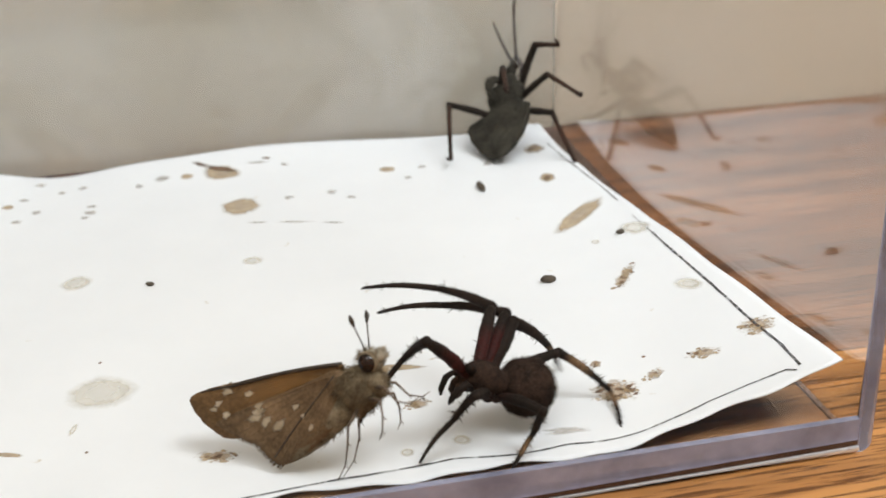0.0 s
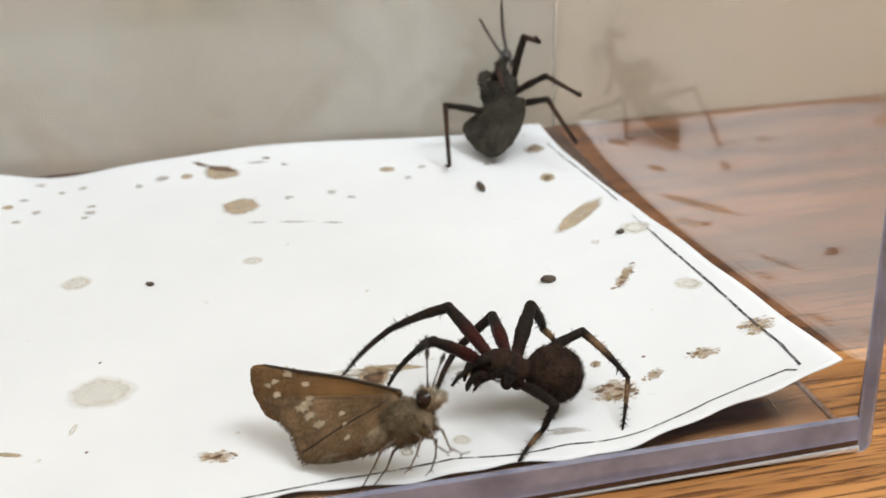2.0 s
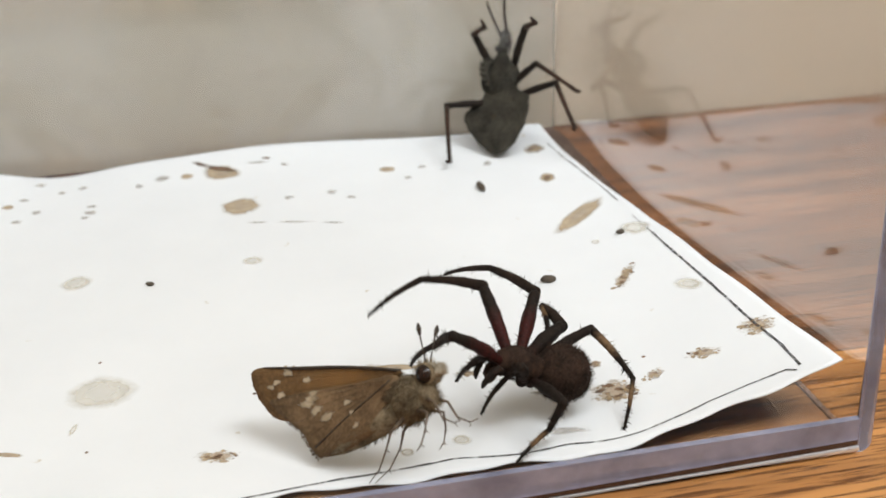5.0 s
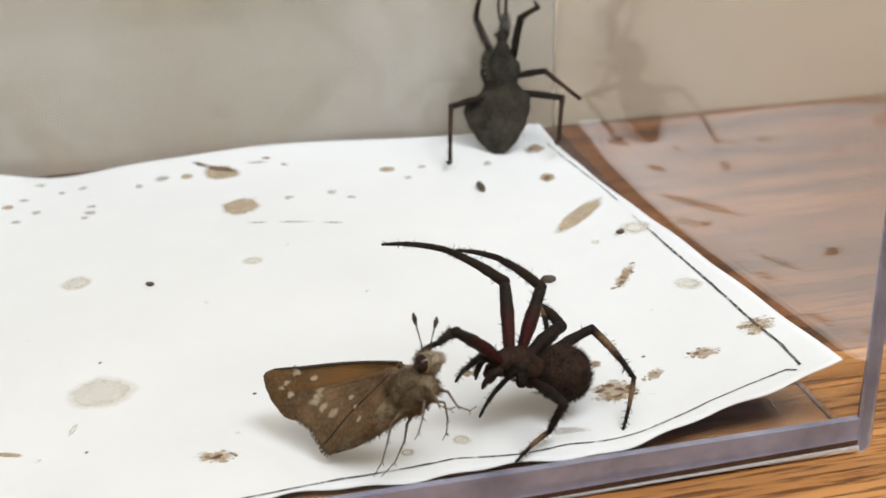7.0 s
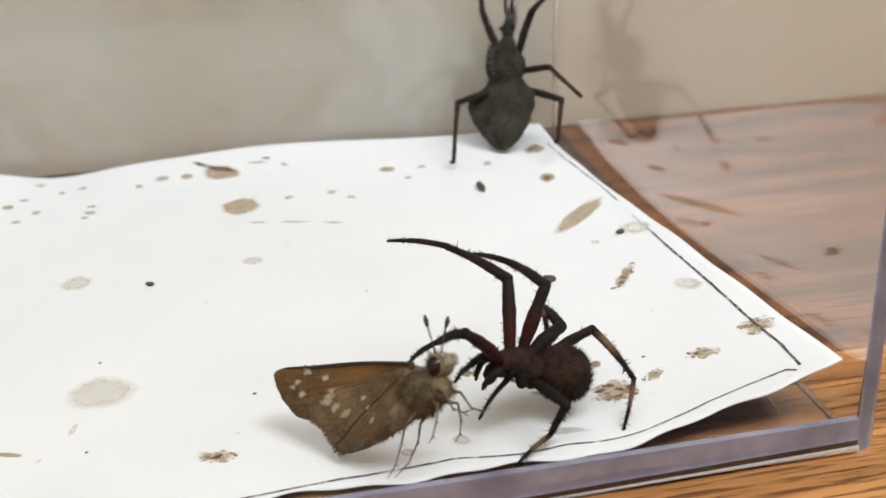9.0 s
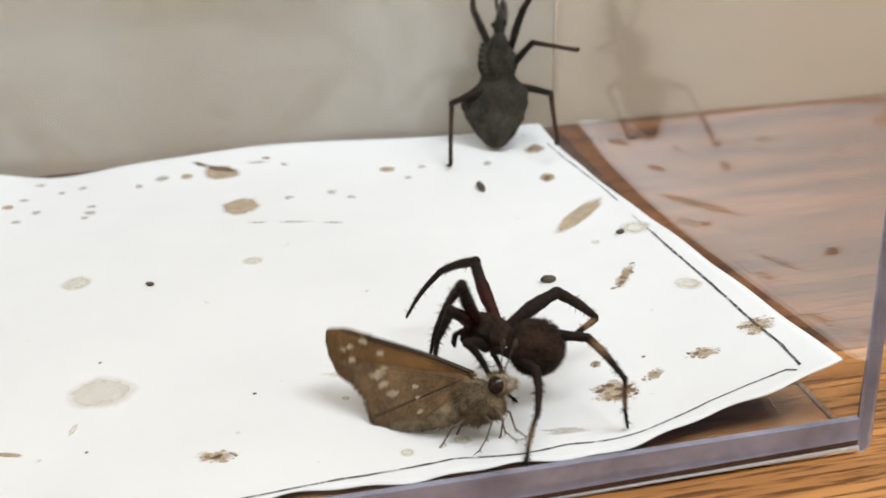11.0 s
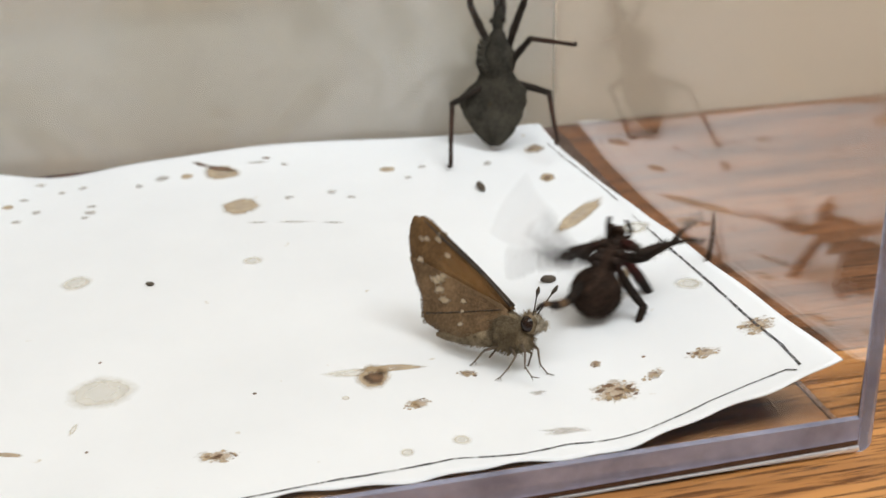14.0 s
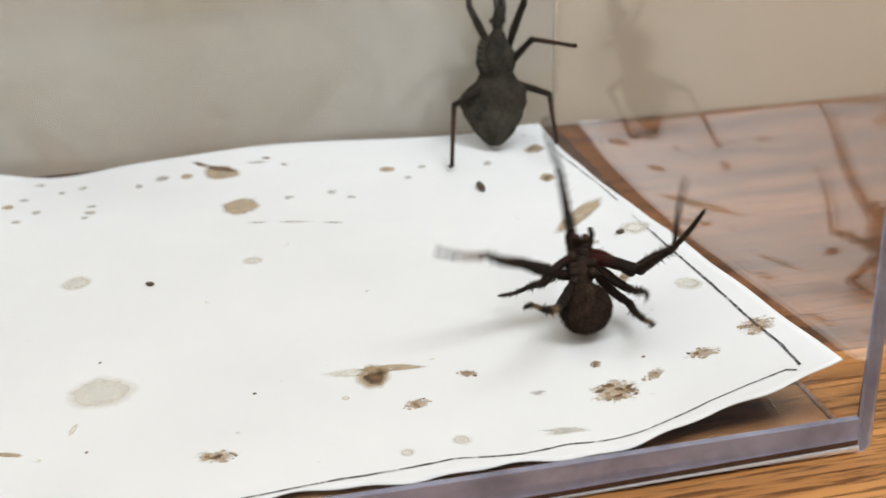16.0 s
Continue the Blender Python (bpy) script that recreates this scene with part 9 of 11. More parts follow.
    walk(SPIDER_PARTS["R4"][1], [(0, at(-6.51, -2.36, 3.80, 0.0, 17.6, 159.2)), (0.167, at(-6.35, -3.38, 3.63, -3.3, 14.1, 148.4)), (0.333, at(-6.07, -4.35, 3.40, -5.8, 10.2, 137.9)), (0.5, at(-5.69, -5.27, 3.10, -7.5, 5.9, 127.7)), (1, at(-5.55, -5.30, 3.30, -6.6, 13.5, 136.3)), (1.5, at(-5.66, -4.86, 3.63, -8.3, 9.7, 128.5)), (2, at(-5.88, -4.97, 3.10, -8.5, 14.9, 127.9)), (2.5, at(-5.97, -3.69, 4.07, -9.9, 14.8, 122.1)), (3.5, at(-5.93, -3.40, 4.29, -10.8, 19.3, 118.7)), (6.3, at(-5.94, -3.30, 4.33, -12.0, 16.6, 115.1)), (9.2, at(-5.95, -3.15, 4.38, -12.2, 17.4, 114.2)), (9.725, at(-6.22, -2.87, 4.11, -10.5, 15.4, 119.8)), (10.25, at(-6.72, -2.23, 3.45, -7.2, 10.7, 131.6)), (10.775, at(-7.10, -1.57, 2.74, -5.0, 5.6, 143.0)), (11.3, at(-7.22, -1.27, 2.39, -4.5, 3.2, 148.1)), (11.4, at(-7.00, 0.09, 2.70, -3.9, 14.7, 158.4)), (11.5, at(-6.55, 1.40, 2.92, -1.0, 25.7, 169.9)), (11.6, at(-6.31, 3.05, 0.55, 0.1, 26.2, 172.3)), (11.7, at(-5.18, 4.12, -1.88, 1.2, 26.6, 174.8)), (11.8, at(-5.00, 4.47, -1.28, 0.8, 32.5, 174.0)), (11.9, at(-4.77, 4.78, -0.66, 0.3, 38.3, 173.1)), (12, at(-4.50, 5.03, -0.04, -0.4, 44.1, 171.9)), (12.071, at(-5.32, 4.25, -0.80, 4.5, 42.3, 178.9)), (12.143, at(-5.97, 3.31, -1.55, 8.9, 40.0, -174.5)), (12.214, at(-6.44, 2.23, -2.24, 12.8, 37.4, -168.4)), (12.286, at(-6.70, 1.05, -2.86, 16.2, 34.5, -162.7)), (12.357, at(-6.75, -0.21, -3.40, 19.1, 31.4, -157.4)), (12.429, at(-6.59, -1.49, -3.83, 21.7, 28.0, -152.5)), (12.5, at(-6.22, -2.76, -4.15, 23.8, 24.5, -147.9)), (12.625, at(-4.88, -3.36, -5.51, 25.3, 29.7, -144.6)), (12.75, at(-3.22, -3.81, -6.50, 27.2, 34.7, -140.9)), (12.875, at(-1.33, -4.10, -7.08, 29.6, 39.7, -136.8)), (13, at(0.66, -4.19, -7.19, 32.8, 44.4, -132.1)), (13.083, at(-0.60, -2.59, -7.63, 22.0, 51.5, -146.8)), (13.167, at(-1.81, -0.90, -7.53, 6.8, 56.2, -165.8)), (13.25, at(-2.87, 0.78, -6.89, -11.6, 57.3, 172.2)), (13.333, at(-3.71, 2.31, -5.77, -29.0, 54.6, 151.0)), (13.4, at(-4.15, 3.14, -4.99, -37.2, 51.5, 140.7)), (13.467, at(-4.54, 4.24, -2.97, -58.5, 44.8, 119.1)), (13.5, at(-4.52, 4.54, -2.39, -51.6, 41.1, 120.6)), (13.533, at(-4.42, 4.82, -1.81, -45.2, 37.3, 121.5)), (13.6, at(-5.18, 3.76, -2.76, -47.9, 45.3, 126.0)), (13.667, at(-5.65, 2.87, -3.17, -42.7, 49.7, 132.9)), (13.833, at(-6.34, 0.88, -3.71, -29.1, 56.5, 149.8)), (14, at(-6.52, -1.26, -3.96, -10.0, 60.3, 172.1)), (14.167, at(-5.58, -0.60, -5.20, -22.9, 67.8, 157.5)), (14.333, at(-4.36, 0.03, -6.21, -46.4, 72.9, 132.2)), (14.5, at(-2.93, 0.61, -6.91, -79.0, 73.3, 97.9)), (14.667, at(-3.85, -0.62, -6.64, -26.9, 77.0, 150.8)), (14.833, at(-4.61, -1.88, -6.10, 13.4, 69.6, -168.2)), (15, at(-5.18, -3.11, -5.32, 28.7, 58.0, -152.1)), (15.25, at(-4.99, -2.50, -5.68, 21.7, 67.0, -160.5)), (15.4, at(-4.85, -2.03, -5.91, 11.1, 73.2, -172.1)), (15.467, at(-4.49, -2.21, -6.15, 0.5, 76.8, -177.3)), (15.5, at(-4.76, -1.88, -5.98, 5.7, 75.0, -177.8)), (15.533, at(-4.99, -1.52, -5.82, 10.4, 73.2, -178.8)), (15.6, at(-4.69, -2.09, -5.98, 14.3, 74.3, -168.8)), (15.75, at(-4.60, -2.69, -5.96, 33.7, 70.9, -148.6)), (16, at(-4.39, -3.49, -5.88, 49.3, 64.1, -131.8))])
    walk(SPIDER_PARTS["R4"][2], [(0, at(-12.57, -0.07, 1.75, 0.0, 15.9, 73.4)), (0.167, at(-11.97, 0.08, 1.97, 2.0, 23.1, 80.7)), (0.333, at(-11.04, 0.14, 2.19, 5.2, 29.9, 88.7)), (0.5, at(-9.82, 0.08, 2.40, 9.8, 36.2, 98.0)), (1, at(-10.33, -0.73, 1.72, 2.9, 26.5, 86.4)), (1.5, at(-9.84, 0.39, 2.48, 0.5, 37.8, 81.0)), (2, at(-9.92, 0.21, 1.35, 0.2, 36.1, 80.4)), (2.5, at(-9.46, 1.88, 2.33, -2.9, 47.0, 75.3)), (3.5, at(-9.01, 2.23, 2.05, -5.1, 46.1, 72.3)), (6.3, at(-8.70, 2.60, 2.39, -5.6, 53.4, 71.7)), (9.2, at(-8.62, 2.77, 2.35, -5.6, 55.6, 71.6)), (9.725, at(-9.47, 2.82, 2.30, -3.6, 63.0, 74.1)), (10.25, at(-11.15, 2.77, 2.19, 11.0, 78.9, 90.1)), (10.775, at(-12.50, 2.50, 2.07, 128.2, 81.8, -151.4)), (11.3, at(-12.99, 2.31, 2.02, 145.3, 75.1, -133.9)), (11.4, at(-13.12, 2.50, 0.97, 18.9, 64.2, 97.1)), (11.5, at(-12.58, 2.48, -0.04, 8.7, 28.3, 83.9)), (11.6, at(-12.36, 3.87, -2.45, -1.4, 24.4, 63.2)), (11.7, at(-11.24, 4.67, -4.93, -9.2, 17.9, 44.0)), (11.8, at(-10.70, 5.07, -4.93, -13.3, 22.3, 29.9)), (11.9, at(-10.07, 5.42, -4.88, -18.6, 25.4, 15.0)), (12, at(-9.33, 5.71, -4.77, -24.8, 27.0, -0.4)), (12.071, at(-10.35, 4.35, -5.38, -31.2, 40.0, -12.7)), (12.143, at(-11.16, 2.81, -5.92, -43.3, 51.1, -30.1)), (12.214, at(-11.73, 1.15, -6.37, -64.1, 58.2, -56.1)), (12.286, at(-12.05, -0.62, -6.72, -90.8, 58.5, -87.7)), (12.357, at(-12.11, -2.43, -6.94, -112.2, 51.7, -114.2)), (12.429, at(-11.91, -4.26, -7.03, -124.8, 40.8, -132.2)), (12.5, at(-11.46, -6.05, -6.97, -131.3, 27.8, -144.6)), (12.625, at(-9.70, -6.78, -8.87, -128.6, 35.7, -139.9)), (12.75, at(-7.56, -7.34, -10.38, -124.7, 43.3, -134.1)), (12.875, at(-5.15, -7.68, -11.42, -119.0, 50.5, -126.8)), (13, at(-2.60, -7.79, -11.95, -110.8, 57.1, -116.9)), (13.083, at(-4.15, -4.91, -12.95, -109.0, 66.5, -115.2)), (13.167, at(-5.48, -1.83, -13.18, -105.1, 75.8, -111.4)), (13.25, at(-6.51, 1.28, -12.62, -88.2, 84.9, -94.6)), (13.333, at(-7.15, 4.22, -11.31, 41.0, 84.7, 34.5)), (13.4, at(-7.36, 5.86, -10.37, 53.8, 79.6, 47.3)), (13.467, at(-6.89, 8.46, -7.75, 48.9, 63.0, 46.6)), (13.5, at(-7.13, 8.95, -6.85, 61.2, 66.4, 54.5)), (13.533, at(-7.25, 9.44, -5.92, 76.3, 68.9, 65.3)), (13.6, at(-7.87, 7.61, -7.57, 76.1, 71.2, 70.1)), (13.667, at(-8.65, 6.09, -8.36, 101.2, 74.1, 96.0)), (13.833, at(-9.58, 2.77, -9.38, 149.2, 69.5, 145.5)), (14, at(-9.86, -0.80, -9.86, 170.5, 57.5, 168.3)), (14.167, at(-7.95, 0.38, -11.50, 156.3, 64.9, 151.7)), (14.333, at(-5.70, 1.51, -12.71, 132.9, 69.4, 125.8)), (14.5, at(-3.20, 2.54, -13.43, 104.5, 68.8, 95.1)), (14.667, at(-5.18, 0.12, -13.27, 152.5, 76.0, 144.2)), (14.833, at(-6.93, -2.36, -12.48, -158.3, 69.2, -165.6)), (15, at(-8.36, -4.79, -11.09, -140.1, 55.9, -146.3)), (15.25, at(-7.49, -3.39, -11.94, -144.6, 63.2, -151.7)), (15.4, at(-6.76, -2.31, -12.42, 29.3, 111.9, 21.5)), (15.467, at(-6.04, -2.28, -12.77, 25.4, 107.7, 23.1)), (15.5, at(-6.51, -1.95, -12.55, 27.4, 109.8, 19.4)), (15.533, at(-6.94, -1.57, -12.33, 29.5, 111.9, 15.8)), (15.6, at(-6.51, -2.45, -12.52, 33.0, 109.6, 25.4)), (15.75, at(-6.50, -3.85, -12.39, -135.1, 68.4, -141.8)), (16, at(-6.38, -5.71, -11.99, -121.5, 64.8, -126.9))])
    walk(SPIDER_PARTS["R2"][0], [(0, at(1.20, -1.20, 0.60, -0.0, -42.1, -129.2)), (0.071, at(1.20, -1.20, 0.60, -1.0, -40.8, -127.8)), (0.143, at(1.20, -1.20, 0.60, -1.9, -39.6, -126.3)), (0.214, at(1.20, -1.20, 0.60, -2.8, -38.3, -124.9)), (0.286, at(1.20, -1.20, 0.60, -3.6, -37.1, -123.6)), (0.357, at(1.20, -1.20, 0.60, -4.4, -35.8, -122.3)), (0.429, at(1.20, -1.20, 0.60, -5.2, -34.5, -121.1)), (0.5, at(1.20, -1.20, 0.60, -5.8, -33.2, -119.8)), (1, at(1.20, -1.20, 0.60, -5.7, -34.1, -120.1)), (1.5, at(1.20, -1.20, 0.60, -7.5, -33.3, -116.9)), (1.75, at(1.20, -1.20, 0.60, -10.2, -33.6, -111.9)), (2, at(1.20, -1.20, 0.60, -13.0, -33.7, -106.8)), (3, at(1.20, -1.20, 0.60, 0.0, -25.0, -143.5)), (4, at(1.20, -1.20, 0.60, 0.0, -25.5, -143.3)), (7, at(1.20, -1.20, 0.60, 0.0, -24.3, -141.1)), (9.2, at(1.20, -1.20, 0.60, 0.0, -24.8, -141.4)), (10.35, at(1.20, -1.20, 0.60, -6.4, -31.5, -118.9)), (11.5, at(1.20, -1.20, 0.60, -7.8, -18.1, -116.5)), (11.571, at(1.20, -1.20, 0.60, -7.3, -19.6, -118.2)), (11.643, at(1.20, -1.20, 0.60, -6.7, -21.0, -119.9)), (11.714, at(1.20, -1.20, 0.60, -6.1, -22.5, -121.6)), (11.786, at(1.20, -1.20, 0.60, -5.4, -23.9, -123.3)), (11.857, at(1.20, -1.20, 0.60, -4.7, -25.3, -125.1)), (11.929, at(1.20, -1.20, 0.60, -3.9, -26.6, -126.9)), (12, at(1.20, -1.20, 0.60, -3.1, -28.0, -128.8)), (12.083, at(1.20, -1.20, 0.60, -3.2, -12.8, -128.8)), (12.167, at(1.20, -1.20, 0.60, -3.3, 2.5, -128.8)), (12.25, at(1.20, -1.20, 0.60, -3.4, 17.7, -128.8)), (12.333, at(1.20, -1.20, 0.60, -3.6, 32.9, -128.8)), (12.417, at(1.20, -1.20, 0.60, -3.7, 48.1, -128.9)), (12.5, at(1.20, -1.20, 0.60, -3.9, 63.4, -128.9)), (12.625, at(1.20, -1.20, 0.60, 29.3, 65.8, -91.6)), (12.75, at(1.20, -1.20, 0.60, 57.3, 59.2, -59.4)), (12.875, at(1.20, -1.20, 0.60, 72.0, 47.8, -40.4)), (13, at(1.20, -1.20, 0.60, 79.0, 34.3, -28.8)), (13.1, at(1.20, -1.20, 0.60, 91.7, 50.2, -12.8)), (13.2, at(1.20, -1.20, 0.60, 117.7, 61.9, 16.3)), (13.3, at(1.20, -1.20, 0.60, 147.6, 62.5, 48.7)), (13.4, at(1.20, -1.20, 0.60, -8.1, 123.8, -104.4)), (13.467, at(1.20, -1.20, 0.60, -4.9, 133.1, -91.2)), (13.5, at(1.20, -1.20, 0.60, 6.6, 134.1, -86.9)), (13.533, at(1.20, -1.20, 0.60, 17.7, 135.7, -83.1)), (13.6, at(1.20, -1.20, 0.60, 12.7, 125.4, -78.3)), (13.625, at(1.20, -1.20, 0.60, -162.7, 59.0, 107.4)), (13.75, at(1.20, -1.20, 0.60, -137.8, 68.9, 135.8)), (13.875, at(1.20, -1.20, 0.60, -95.8, 69.9, -178.8)), (13.9, at(1.20, -1.20, 0.60, 94.3, 112.7, 12.4)), (13.967, at(1.20, -1.20, 0.60, 111.5, 110.7, 44.7)), (14, at(1.20, -1.20, 0.60, 112.8, 118.9, 33.3)), (14.033, at(1.20, -1.20, 0.60, 116.5, 126.9, 23.9)), (14.1, at(1.20, -1.20, 0.60, -48.2, 64.1, -126.0)), (14.125, at(1.20, -1.20, 0.60, -40.6, 64.6, -117.7)), (14.25, at(1.20, -1.20, 0.60, -13.2, 61.7, -88.1)), (14.375, at(1.20, -1.20, 0.60, 5.6, 54.1, -67.0)), (14.4, at(1.20, -1.20, 0.60, 10.2, 50.7, -61.4)), (14.467, at(1.20, -1.20, 0.60, 19.2, 42.2, -47.8)), (14.5, at(1.20, -1.20, 0.60, 16.8, 43.9, -53.2)), (14.533, at(1.20, -1.20, 0.60, 14.1, 45.4, -58.9)), (14.6, at(1.20, -1.20, 0.60, 13.8, 43.1, -57.5)), (14.75, at(1.20, -1.20, 0.60, 4.6, 40.9, -70.4)), (15, at(1.20, -1.20, 0.60, -5.4, 35.6, -85.6)), (15.25, at(1.20, -1.20, 0.60, 1.2, 49.0, -74.4)), (15.5, at(1.20, -1.20, 0.60, 15.6, 60.6, -55.7)), (15.667, at(1.20, -1.20, 0.60, 4.1, 51.6, -68.8)), (15.833, at(1.20, -1.20, 0.60, -2.6, 41.6, -77.4)), (16, at(1.20, -1.20, 0.60, -6.8, 31.2, -83.6))])
    walk(SPIDER_PARTS["R2"][1], [(0, at(-1.90, -4.99, 5.02, 0.0, 17.1, -170.3)), (0.071, at(-1.86, -5.15, 4.92, 0.6, 19.2, -168.2)), (0.143, at(-1.81, -5.30, 4.81, 1.3, 21.3, -166.1)), (0.214, at(-1.76, -5.44, 4.69, 2.1, 23.3, -163.9)), (0.286, at(-1.71, -5.59, 4.58, 3.0, 25.3, -161.6)), (0.357, at(-1.66, -5.73, 4.46, 4.1, 27.3, -159.2)), (0.429, at(-1.61, -5.86, 4.34, 5.2, 29.3, -156.7)), (0.5, at(-1.55, -5.99, 4.21, 6.4, 31.2, -154.2)), (1, at(-1.54, -5.93, 4.30, 6.9, 34.2, -153.3)), (1.5, at(-1.30, -6.12, 4.22, 8.8, 29.5, -150.0)), (1.75, at(-0.85, -6.30, 4.25, 12.8, 35.5, -141.8)), (2, at(-0.39, -6.46, 4.26, 18.4, 40.8, -132.3)), (3, at(-3.61, -4.76, 3.39, 0.0, 4.8, -91.8)), (4, at(-3.58, -4.76, 3.44, 0.0, 3.0, -96.0)), (7, at(-3.49, -4.97, 3.31, 0.0, 3.5, -95.0)), (9.2, at(-3.48, -4.94, 3.37, 0.0, 3.4, -95.3)), (10.35, at(-1.52, -6.13, 4.05, 15.2, 36.3, -137.0)), (11.5, at(-1.60, -6.81, 2.65, 18.0, 31.1, -132.2)), (11.571, at(-1.74, -6.68, 2.81, 14.1, 27.7, -139.7)), (11.643, at(-1.87, -6.54, 2.97, 10.8, 24.0, -146.8)), (11.714, at(-1.99, -6.40, 3.12, 8.1, 19.9, -153.4)), (11.786, at(-2.11, -6.24, 3.27, 5.9, 15.6, -159.7)), (11.857, at(-2.23, -6.08, 3.42, 4.3, 11.2, -165.7)), (11.929, at(-2.34, -5.92, 3.56, 3.1, 6.6, -171.5)), (12, at(-2.45, -5.74, 3.70, 2.5, 2.0, -177.3)), (12.083, at(-2.83, -6.22, 2.06, 2.8, 15.2, -170.8)), (12.167, at(-2.93, -6.34, 0.32, 4.8, 28.3, -163.4)), (12.25, at(-2.74, -6.10, -1.41, 9.5, 40.8, -153.9)), (12.333, at(-2.28, -5.51, -2.99, 18.7, 52.2, -140.3)), (12.417, at(-1.56, -4.63, -4.32, 36.1, 61.1, -118.7)), (12.5, at(-0.66, -3.50, -5.30, 63.7, 64.5, -86.9)), (12.625, at(1.13, -3.91, -5.42, 79.1, 60.7, -69.2)), (12.75, at(2.92, -4.10, -5.07, 90.0, 55.1, -56.0)), (12.875, at(4.58, -4.08, -4.29, 97.3, 48.4, -46.3)), (13, at(5.97, -3.83, -3.12, 102.1, 41.1, -38.9)), (13.1, at(5.32, -2.13, -4.47, 102.5, 66.9, -37.3)), (13.2, at(4.18, -0.33, -5.22, -104.1, 87.0, 117.4)), (13.3, at(3.22, 1.09, -5.25, -119.7, 77.4, 101.3)), (13.4, at(2.11, 2.36, -4.88, 58.6, 112.4, -80.9)), (13.467, at(1.29, 3.30, -4.22, 43.1, 120.8, -90.7)), (13.5, at(0.95, 3.38, -4.14, 58.2, 122.2, -81.8)), (13.533, at(0.63, 3.48, -4.01, -108.0, 55.2, 105.7)), (13.6, at(0.36, 2.55, -4.76, 61.7, 113.9, -78.4)), (13.625, at(0.18, 2.04, -5.06, -115.1, 70.8, 104.7)), (13.75, at(-0.51, 0.46, -5.56, -86.6, 82.8, 133.1)), (13.875, at(-1.07, -1.25, -5.60, 19.4, 80.7, -121.2)), (13.9, at(-1.21, -1.70, -5.53, 29.3, 76.9, -111.5)), (13.967, at(-0.46, -2.84, -5.58, 58.3, 73.6, -70.9)), (14, at(-1.47, -2.95, -5.18, 38.6, 68.3, -102.1)), (14.033, at(-2.43, -2.80, -4.68, 30.4, 60.8, -122.1)), (14.1, at(-0.57, -3.57, -5.33, 45.6, 69.5, -94.4)), (14.125, at(-0.12, -3.71, -5.36, 49.2, 70.1, -90.7)), (14.25, at(1.30, -4.32, -5.21, 61.5, 71.1, -77.6)), (14.375, at(2.72, -4.77, -4.74, 74.5, 71.2, -63.8)), (14.4, at(3.21, -4.85, -4.53, 79.2, 71.0, -58.9)), (14.467, at(4.49, -4.82, -3.84, 91.6, 68.4, -42.6)), (14.5, at(4.05, -5.01, -3.98, 86.9, 70.2, -50.7)), (14.533, at(3.60, -5.17, -4.11, 81.0, 71.8, -60.0)), (14.6, at(3.77, -5.32, -3.80, 80.3, 70.0, -57.5)), (14.75, at(2.87, -5.90, -3.72, 62.0, 68.4, -77.1)), (15, at(1.61, -6.55, -3.24, 44.0, 63.3, -96.8)), (15.25, at(2.36, -5.37, -4.38, 58.9, 63.5, -79.8)), (15.5, at(3.02, -3.87, -5.15, 72.9, 61.7, -63.8)), (15.667, at(2.68, -5.02, -4.57, 60.9, 58.6, -77.6)), (15.833, at(2.28, -6.01, -3.79, 51.6, 54.3, -88.8)), (16, at(1.83, -6.81, -2.82, 44.6, 49.2, -97.7))])
